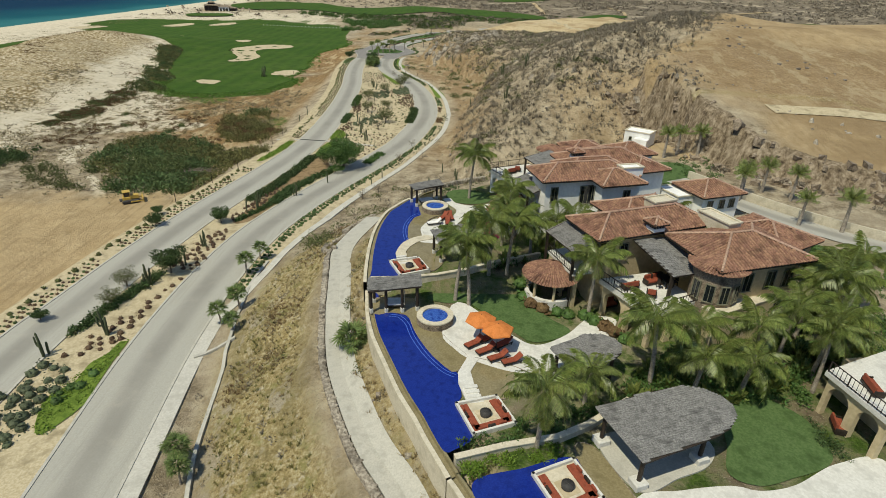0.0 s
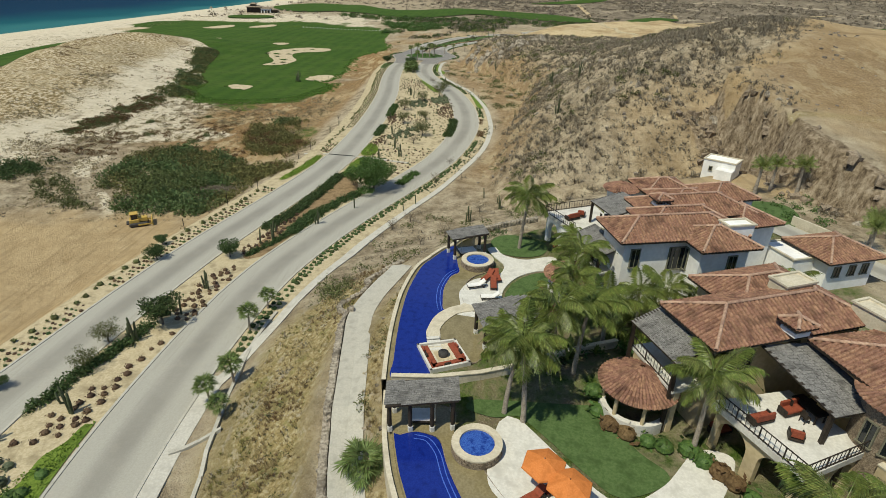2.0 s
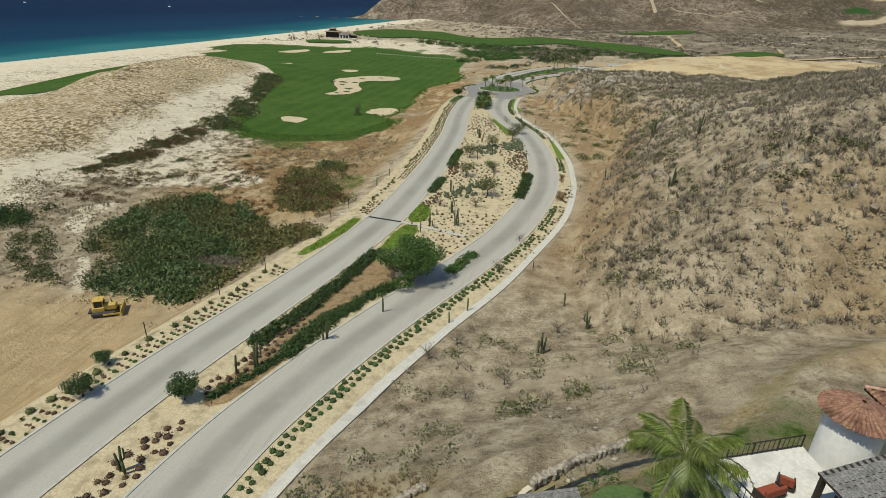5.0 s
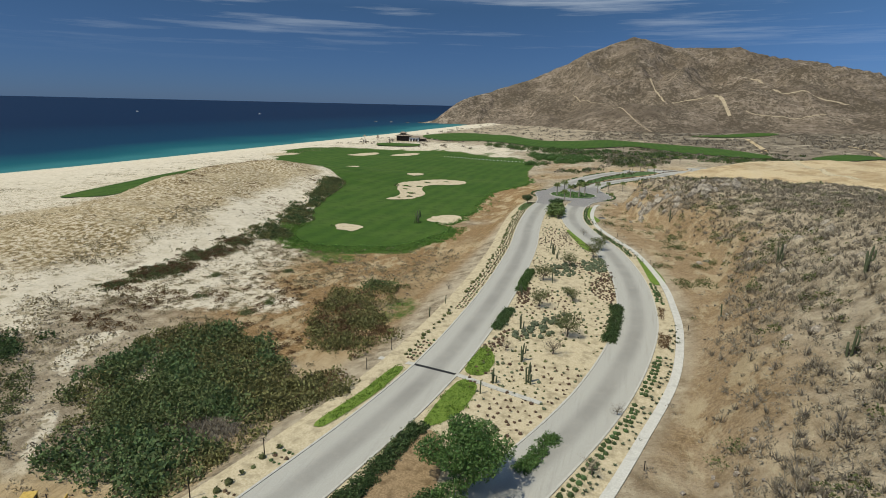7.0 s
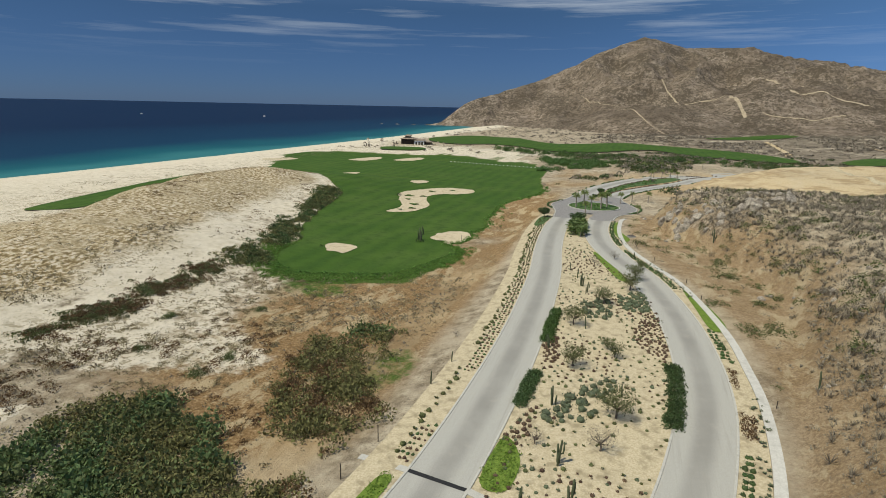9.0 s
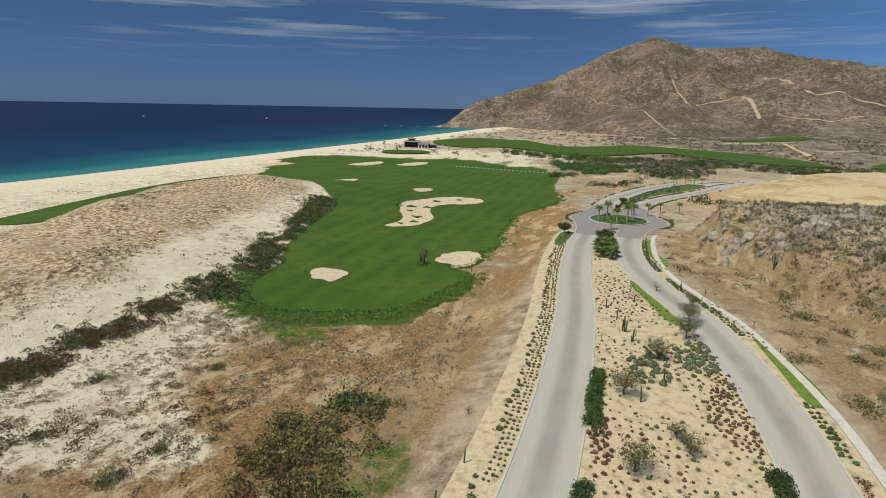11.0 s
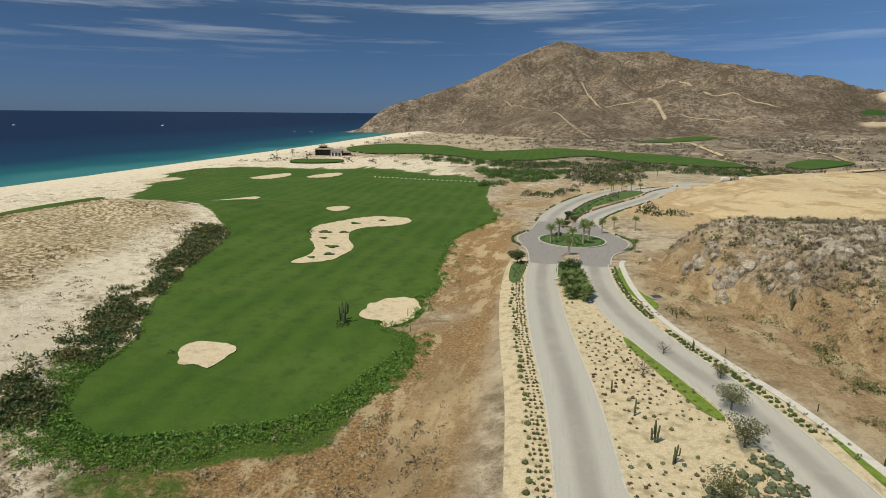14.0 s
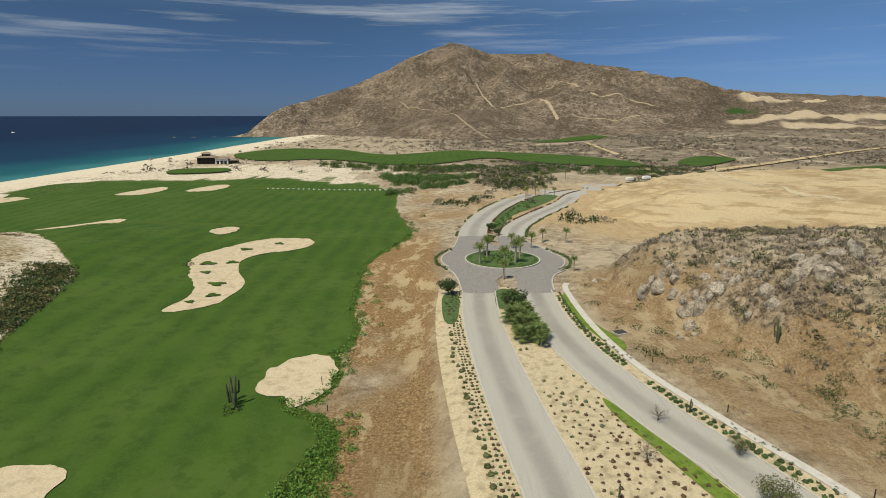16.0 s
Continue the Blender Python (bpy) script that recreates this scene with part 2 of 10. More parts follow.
def road_material():
    n = Nodes("pale_concrete_road")
    fine, big = n.noise(6, 5, 0.7), n.noise(0.12, 5, 0.6)
    across, along, _ = n.attr("lane")
    c = n.ramp(fine, [(0.25, (0.33, 0.315, 0.27)), (0.75, (0.43, 0.41, 0.355))])
    # darker band worn by tyres along the middle of the carriageway
    band = n.math("MULTIPLY", n.step(n.math("ABSOLUTE", n.math("SUBTRACT", across, 0.5)), 0.30, 0.06), n.math("ADD", n.math("MULTIPLY", n.step(big, 0.3, 0.7), 0.35), 0.6))
    c = n.mix(n.math("MULTIPLY", band, 0.72), c, (0.195, 0.182, 0.158))
    c = n.mix(n.math("MULTIPLY", n.step(n.noise(0.8, 5, 0.7, stretch=(3.0, 0.12, 1.0)), 0.5, 0.7), 0.35), c, (0.26, 0.245, 0.21))
    c = n.mix(n.math("MULTIPLY", n.step(n.noise(0.5, 6, 0.7), 0.5, 0.8), 0.35), c, (0.42, 0.38, 0.31))
    return n.finish(c, 0.85, fine, 0.3, 0.02, spec=0.2)


def turf_material():
    n = Nodes("fairway_turf")
    fine, big = n.noise(3.0, 6, 0.7), n.noise(0.045, 5, 0.6)
    c = n.ramp(fine, [(0.3, (0.028, 0.064, 0.010)), (0.7, (0.052, 0.102, 0.018))])
    c = n.mix(n.math("MULTIPLY", n.step(big, 0.38, 0.66), 0.7), c, (0.070, 0.112, 0.024))
    c = n.mix(n.math("MULTIPLY", n.step(n.noise(0.35, 5, 0.7), 0.46, 0.62), 0.55), c, (0.028, 0.060, 0.010))
    w = n.node("ShaderNodeTexWave", Vector=n.geo.outputs["Position"], Scale=0.042, Distortion=3.0, Detail=1.0)
    c = n.mix(n.math("MULTIPLY", w.outputs["Fac"], 0.38), c, (0.066, 0.122, 0.018))
    return n.finish(c, 0.9, fine, 0.4, 0.05, spec=0.1)


def sea_material():
    n = Nodes("ocean_water")
    pos = n.node("ShaderNodeSeparateXYZ", Vector=n.geo.outputs["Position"])
    wob = n.math("MULTIPLY", n.math("SUBTRACT", n.noise(0.004, 4), 0.5), 160.0)
    off = n.math("ADD", n.math("MULTIPLY", pos.outputs["X"], -1.0), wob)
    c = n.ramp(n.node("ShaderNodeMapRange", Value=off, From_Min=395.0, From_Max=900.0).outputs["Result"],
               [(0.0, (0.03, 0.15, 0.15)), (0.06, (0.008, 0.085, 0.10)), (0.25, (0.004, 0.030, 0.062)), (1.0, (0.002, 0.012, 0.036))])
    h = n.math("ADD", n.noise(0.05, 6, 0.65), n.math("MULTIPLY", n.noise(0.4, 4), 0.4))
    return n.finish(c, 0.5, h, 0.25, 0.6, spec=0.06)


def mountain_material():
    n = Nodes("mountain_scrub_rock")
    bare, pale, green = n.attr("cover")
    a, b, d = n.noise(0.012, 8, 0.7), n.noise(0.05, 8, 0.78), n.noise(0.17, 6, 0.72)
    c = n.ramp(b, [(0.34, (0.145, 0.112, 0.08)), (0.5, (0.265, 0.207, 0.15)), (0.66, (0.435, 0.35, 0.262))])
    # broad dark patches: large-scale shading of the slopes, put into the colour
    c = n.mix(n.math("MULTIPLY", n.step(n.noise(0.005, 6, 0.6), 0.48, 0.58), 0.55), c, (0.115, 0.088, 0.062))
    c = n.mix(n.math("MULTIPLY", n.step(n.math("ADD", d, n.math("MULTIPLY", n.math("SUBTRACT", a, 0.5), 0.6)), 0.46, 0.56), 0.75), c, (0.092, 0.074, 0.05))
    c = n.mix(n.math("MULTIPLY", n.step(n.math("ADD", bare, n.math("SUBTRACT", b, 0.5)), 0.45, 0.62), 0.7), c, (0.52, 0.43, 0.32))
    c = n.mix(pale, c, n.ramp(d, [(0.3, (0.50, 0.39, 0.25)), (0.7, (0.66, 0.55, 0.39))]))
    c = n.mix(green, c, (0.05, 0.105, 0.03))
    return n.finish(c, 0.95, n.math("ADD", b, n.math("MULTIPLY", d, 0.6)), 1.0, 7.5, spec=0.05)


def spoil_material():
    n = Nodes("tan_spoil_earth")
    fine, big = n.noise(1.6, 6, 0.75), n.noise(0.05, 6, 0.65)
    tipped = n.noise(0.5, 5, 0.7, stretch=(0.10, 0.10, 1.3))
    c = n.ramp(fine, [(0.3, (0.42, 0.315, 0.175)), (0.5, (0.54, 0.425, 0.255)), (0.7, (0.62, 0.51, 0.34))])
    c = n.mix(n.math("MULTIPLY", n.step(tipped, 0.48, 0.62), 0.7), c, (0.31, 0.215, 0.11))
    c = n.mix(n.math("MULTIPLY", n.step(big, 0.5, 0.7), 0.6), c, (0.53, 0.44, 0.295))
    # broken streaks of darker brown, from two stretched noises
    brown_streaks = n.math("MULTIPLY", n.step(n.noise(0.022, 5, 0.6, stretch=(0.8, 1.4, 1.0)), 0.48, 0.60), n.step(n.noise(0.25, 5, 0.7, stretch=(0.25, 1.0, 1.0)), 0.36, 0.56))
    c = n.mix(n.math("MULTIPLY", brown_streaks, 0.7), c, (0.36, 0.25, 0.13))
    return n.finish(c, 0.95, n.math("ADD", fine, n.math("MULTIPLY", tipped, 2.0)), 0.9, 0.6, spec=0.1)


M = dict(
    ground=ground_material(), road=road_material(), turf=turf_material(), sea=sea_material(), mountain=mountain_material(),
    kerb=plain("pale_kerb_concrete", (0.40, 0.38, 0.325), (0.49, 0.465, 0.40), 1.2, stains=0.06),
    walk=plain("pale_pavement_concrete", (0.46, 0.435, 0.375), (0.56, 0.535, 0.47), 0.8, stains=0.05),
    bed=plain("sandy_planting_bed", (0.41, 0.335, 0.205), (0.55, 0.465, 0.315), 0.7, rough=0.95, strength=0.6, distance=0.08, spec=0.1),
    bunker=plain("bunker_sand", (0.46, 0.375, 0.24), (0.57, 0.48, 0.335), 0.6, rough=0.95, spec=0.1, stains=0.08),
    spoil=spoil_material(),
    track=plain("trodden_dirt_track", (0.33, 0.26, 0.17), (0.45, 0.365, 0.25), 0.25, rough=0.95, spec=0.1),
    soil=plain("reddish_brown_soil", (0.20, 0.135, 0.072), (0.33, 0.235, 0.135), 0.7, rough=0.95, strength=0.6, distance=0.08, spec=0.1),
    drain=plain("dark_drain_metal", (0.03, 0.03, 0.03), (0.06, 0.058, 0.055), 4, metal=0.6),
    cobble=plain("dark_cobble_paving", (0.20, 0.185, 0.168), (0.30, 0.28, 0.255), 2.0),
    lawn=plain("short_lawn", (0.064, 0.110, 0.035), (0.098, 0.148, 0.056), 0.9, rough=0.9, strength=0.5, spec=0.1),
    verge=plain("bright_verge_grass", (0.10, 0.16, 0.026), (0.175, 0.235, 0.045), 0.9, rough=0.9, strength=0.6, spec=0.1),
    stone_white=plain("white_limestone_paving", (0.56, 0.54, 0.485), (0.67, 0.65, 0.595), 0.9, stains=0.07),
    plaster=plain("white_plaster", (0.79, 0.78, 0.75), (0.87, 0.86, 0.83), 0.5, stains=0.05),
    ochre=plain("ochre_plaster", (0.50, 0.40, 0.24), (0.60, 0.49, 0.31), 0.5, stains=0.1),
    cream=plain("cream_stone_coping", (0.52, 0.46, 0.34), (0.62, 0.56, 0.44), 1.0, stains=0.08),
    tile=plain("terracotta_barrel_tile", (0.185, 0.095, 0.062), (0.345, 0.190, 0.128), 0.9, rough=0.85, stains=0.22, island=0.5),
    ridge=plain("pale_ridge_tile", (0.36, 0.22, 0.155), (0.50, 0.34, 0.25), 1.2, stains=0.15, island=0.3),
    thatch=plain("grey_weathered_shingle", (0.13, 0.125, 0.118), (0.27, 0.26, 0.245), 1.4, rough=0.95, strength=0.7, distance=0.05, stains=0.12, island=0.20),
    timber=plain("dark_stained_timber", (0.022, 0.016, 0.012), (0.05, 0.038, 0.028), 2.5, rough=0.6),
    glass=plain("dark_window_glass", (0.012, 0.016, 0.018), (0.02, 0.025, 0.027), 1.0, rough=0.08, strength=0.0, spec=0.6),
    pool=plain("cobalt_pool_mosaic", (0.006, 0.018, 0.175), (0.009, 0.028, 0.23), 2.0, rough=0.12, strength=0.05, spec=0.5, stains=0.1),
    pool_line=plain("pale_blue_step_edge", (0.05, 0.12, 0.50), (0.08, 0.16, 0.55), 2.0, rough=0.2),
    shallow=plain("sand_tone_pool_ledge", (0.20, 0.165, 0.085), (0.27, 0.225, 0.125), 1.0, rough=0.12, strength=0.05, spec=0.5, stains=0.06),
    spa=plain("mottled_blue_mosaic", (0.008, 0.035, 0.28), (0.06, 0.16, 0.48), 3.0, rough=0.12, strength=0.1, spec=0.5),
    rubble=plain("brown_rubble_stone", (0.16, 0.12, 0.085), (0.36, 0.29, 0.21), 1.6, strength=0.8, distance=0.08, stains=0.25),
    orange=plain("orange_canvas", (0.56, 0.175, 0.040), (0.63, 0.215, 0.06), 2.0, stains=0.06),
    red=plain("brick_red_cushion", (0.22, 0.052, 0.028), (0.30, 0.075, 0.038), 3.0, stains=0.1),
    white=plain("white_canvas", (0.72, 0.70, 0.66), (0.80, 0.78, 0.75), 3.0, stains=0.04),
    trunk=plain("palm_bark", (0.24, 0.20, 0.16), (0.42, 0.37, 0.30), 3.0, strength=0.7),
    wood=plain("grey_brown_bark", (0.10, 0.08, 0.06), (0.19, 0.155, 0.12), 3.0, strength=0.7),
    palm=plain("palm_leaf", (0.125, 0.175, 0.040), (0.29, 0.33, 0.095), 1.0, rough=0.4, spec=0.5, island=0.8, stains=0.1, leafy=0.35),
    fan=plain("fan_palm_leaf", (0.11, 0.165, 0.05), (0.23, 0.29, 0.10), 1.0, rough=0.55, island=0.6, leafy=0.3),
    leaf=plain("broad_leaf", (0.060, 0.119, 0.031), (0.128, 0.204, 0.054), 1.0, rough=0.6, island=0.8, leafy=0.3),
    shrub=plain("dark_shrub_leaf", (0.048, 0.088, 0.029), (0.104, 0.152, 0.051), 1.0, rough=0.7, island=0.9, leafy=0.3),
    hollow=plain("olive_hollow_leaf", (0.082, 0.108, 0.038), (0.19, 0.212, 0.078), 1.0, rough=0.75, island=0.9, leafy=0.25),
    thicket=plain("thicket_leaf", (0.072, 0.115, 0.040), (0.165, 0.21, 0.08), 1.0, rough=0.7, island=1.0, leafy=0.3),
    lime=plain("lime_groundcover", (0.140, 0.238, 0.028), (0.224, 0.322, 0.056), 1.0, rough=0.7, island=0.6, leafy=0.3),
    thicket_olive=plain("yellowing_olive_leaf", (0.125, 0.125, 0.048), (0.27, 0.245, 0.105), 1.0, rough=0.85, island=0.9, spec=0.1, leafy=0.3),
    grey_scrub=plain("grey_dry_scrub", (0.185, 0.157, 0.115), (0.36, 0.312, 0.24), 1.0, rough=0.95, island=0.8, spec=0.1, leafy=0.3),
    olive_scrub=plain("olive_scrub", (0.090, 0.105, 0.042), (0.195, 0.203, 0.090), 1.0, rough=0.9, island=0.8, spec=0.1, leafy=0.3),
    brown_scrub=plain("russet_scrub", (0.125, 0.078, 0.040), (0.245, 0.158, 0.084), 1.0, rough=0.9, island=0.8, spec=0.1, leafy=0.3),
    agave=plain("grey_green_succulent", (0.070, 0.088, 0.046), (0.150, 0.172, 0.098), 1.5, rough=0.7, island=0.5, leafy=0.12),
    bronze=plain("bronze_succulent", (0.075, 0.046, 0.028), (0.155, 0.094, 0.056), 1.5, rough=0.7, island=0.6, leafy=0.12),
    sash=plain("olive_painted_window_frame", (0.17, 0.165, 0.115), (0.23, 0.22, 0.16), 2.0, rough=0.6),
    cactus=plain("cactus_skin", (0.055, 0.07, 0.035), (0.11, 0.125, 0.065), 3.0, rough=0.75, strength=0.6),
    boulder=plain("grey_granite", (0.17, 0.14, 0.108), (0.42, 0.365, 0.295), 0.6, strength=0.9, distance=0.15, stains=0.25, island=0.4),
    yellow=plain("yellow_machine_paint", (0.46, 0.30, 0.06), (0.58, 0.40, 0.11), 2.0, rough=0.5),
    steel=plain("dark_rubber_steel", (0.03, 0.028, 0.026), (0.07, 0.065, 0.06), 3.0, rough=0.7),
    magenta=plain("magenta_bougainvillea", (0.286, 0.026, 0.091), (0.442, 0.065, 0.156), 2.0, island=0.8, leafy=0.3),
)

# ---- the lie of the land ----
def spline(points, step=2.0, closed=False):
    """A smooth curve through the points (Catmull-Rom), about one point each step metres."""
    p = [np.array(q, float) for q in points]
    n = len(p)
    out = []
    for i in range(n if closed else n - 1):
        a, b, c, d = (p[(i - 1) % n], p[i], p[(i + 1) % n], p[(i + 2) % n]) if closed else (p[max(i - 1, 0)], p[i], p[i + 1], p[min(i + 2, n - 1)])
        m = max(2, int(np.linalg.norm(c - b) / step))
        for k in range(m):
            s = k / m
            out.append(0.5 * (2 * b + (c - a) * s + (2 * a - 5 * b + 4 * c - d) * s * s + (3 * b - a - 3 * c + d) * s ** 3))
    if not closed:
        out.append(p[-1])
    return np.array(out)


def smooth(a, b, v):
    s = np.clip((np.asarray(v, float) - a) / (b - a), 0, 1)
    return s * s * (3 - 2 * s)


def edge_distance(x, y, line, closed=True):
    """Distance to a polyline; for a closed one positive inside."""
    x, y = np.asarray(x, float), np.asarray(y, float)
    best = np.full(x.shape, 1e18)
    inside = np.zeros(x.shape, bool)
    pts = [tuple(q[:2]) for q in line]
    pairs = list(zip(pts, pts[1:] + pts[:1])) if closed else list(zip(pts, pts[1:]))
    for (ax, ay), (bx, by) in pairs:
        dx, dy = bx - ax, by - ay
        s = np.clip(((x - ax) * dx + (y - ay) * dy) / (dx * dx + dy * dy + 1e-12), 0, 1)
        best = np.minimum(best, (x - ax - s * dx) ** 2 + (y - ay - s * dy) ** 2)
        if closed and ay != by:
            inside ^= ((ay > y) != (by > y)) & (x < dx * (y - ay) / (by - ay) + ax)
    best = np.sqrt(best)
    return np.where(inside, best, -best) if closed else best


def fractal(x, y, scale, octaves=5, seed=0):
    """Value noise in about -1..1, on arrays."""
    x, y = np.asarray(x, float) / scale, np.asarray(y, float) / scale
    out, amp, total = 0.0, 1.0, 0.0
    for o in range(octaves):
        xi, yi = np.floor(x), np.floor(y)
        fx, fy = x - xi, y - yi
        fx, fy = fx * fx * (3 - 2 * fx), fy * fy * (3 - 2 * fy)

        def lattice(i, j):
            v = np.sin(i * 127.1 + j * 311.7 + (seed + o) * 74.7) * 43758.5453
            return v - np.floor(v)

        a = lattice(xi, yi) * (1 - fx) + lattice(xi + 1, yi) * fx
        b = lattice(xi, yi + 1) * (1 - fx) + lattice(xi + 1, yi + 1) * fx
        out = out + amp * ((a * (1 - fy) + b * fy) * 2 - 1)
        total += amp
        amp *= 0.5
        x, y = x * 2.03, y * 2.03
    return out / total * 1.6


SEA = -10.0
# centre lines of the two carriageways
LEFT = [(-41, -30), (-46, 10), (-49.2, 50), (-48.3, 65), (-46.7, 82), (-44.8, 97), (-41.2, 116), (-37, 138), (-34.6, 158), (-33.5, 178), (-33.3, 196), (-33.9, 217), (-35.3, 240), (-37.8, 262), (-39.6, 284), (-40.2, 303), (-39.4, 322), (-39, 336)]
RIGHT = [(-24, -30), (-28.5, 10), (-31.4, 38), (-32.7, 52), (-33.0, 64), (-32.5, 76), (-30.8, 90), (-26.8, 105), (-21.6, 120), (-15.6, 135), (-10, 151), (-5.4, 170), (-3.2, 190), (-5, 216), (-10.8, 242), (-18.5, 262), (-24, 281), (-26.4, 300), (-26, 320), (-25, 334)]
FORK_L = [(-39, 362), (-37.5, 382), (-34.5, 404), (-28, 430), (-18.5, 456), (-6, 482), (12, 506), (36, 526), (62, 540)]
FORK_R = [(-22.5, 362), (-24, 376), (-20, 398), (-11, 419), (0.5, 440), (13, 463), (24, 489), (40, 512), (62, 540), (95, 556), (140, 570), (220, 590)]
ROUND = (-30.6, 348.5)
lines = {k: spline(v, 3.0) for k, v in dict(left=LEFT, right=RIGHT, fork_l=FORK_L, fork_r=FORK_R).items()}
# foot of the terrace on which the villas stand
BENCH = [(9, -30), (9, 5), (6.5, 18), (3, 26.5), (1, 30), (-1.2, 33.5), (-3.2, 37.6), (-4.6, 40.9), (-5.8, 44.4), (-6.4, 49.5), (-7.1, 52.5), (-7.6, 59.5), (-6.9, 66.7), (-5.4, 72), (-3.4, 76.2), (0, 80), (5, 83), (10, 86), (15, 92), (20, 99), (30, 106), (46, 112), (80, 112), (120, 90), (120, -30)]
HILL = [(8, 116), (3, 130), (3.5, 150), (6, 170), (9, 186), (14, 208), (18, 236), (13, 262), (5, 282), (-5, 300), (-8.5, 318), (-5, 332), (10, 338), (60, 338), (500, 420), (500, 20), (140, 40), (112, 84), (76, 108), (45, 112), (30, 110), (18, 108)]
PLATEAU = [(43.5, 131), (44.5, 125), (48.5, 116), (50.5, 104), (53.5, 91), (60, 84), (72, 79), (92, 69), (124, 52), (500, 20), (500, 150), (300, 205), (143, 201), (100, 199), (78, 182), (64, 160), (53, 142)]
# the tufted dune and the clean sand at its foot
DUNE_FOOT = [(-138, 120), (-136, 160), (-133, 176), (-130, 184), (-132.5, 196), (-135, 209), (-139, 222), (-150, 247), (-154, 268), (-158, 290), (-163, 320), (-168, 342), (-185, 362), (-215, 384), (-236, 384), (-232, 300), (-226, 250), (-222, 200), (-222, 120)]
SAND_BAND = [(-133, 150), (-130, 176), (-127, 184), (-130, 196), (-132, 209), (-137, 222), (-148, 247), (-152, 268), (-156, 290), (-146, 300), (-134, 272), (-124, 245), (-119, 226), (-116, 210), (-114, 196), (-117, 182), (-122, 168), (-124, 150)]


def road_z(y):
    return np.interp(y, [-30, 0, 50, 80, 120, 155, 180, 250, 310, 345, 420, 600], [2.2, 1.5, 0.6, 0.0, -1.4, -2.1, -1.6, -1.2, -1.5, -2.0, -3.0, -5.0])


def terrace_z(y):
    return 11.1 + 0.9 * smooth(50.3, 51.5, y)


def heap_form(x, y):
    """Height of the bulldozed spoil heap: two tipped tiers with gullied faces and a track along the crest."""
    hr, ha = np.hypot((x - 170) / 140, (y - 440) / 84), np.arctan2(y - 440, x - 170)
    hr = hr + 0.05 * fractal(ha * 9, 0 * ha, 1.4, 3, 23) + 0.02 * fractal(ha * 60, hr * 5, 1.6, 3, 24) * smooth(0.6, 0.85, hr)
    up = 4.6 * smooth(1.09, 0.95, hr) + 5.2 * smooth(0.95, 0.80, hr) + 3.0 * smooth(0.79, 0.4, hr)
    return up * (1 + 0.14 * fractal(x, y, 34, 3, 21)) + 0.7 * fractal(x, y, 9, 4, 22) * smooth(1.1, 0.95, hr)


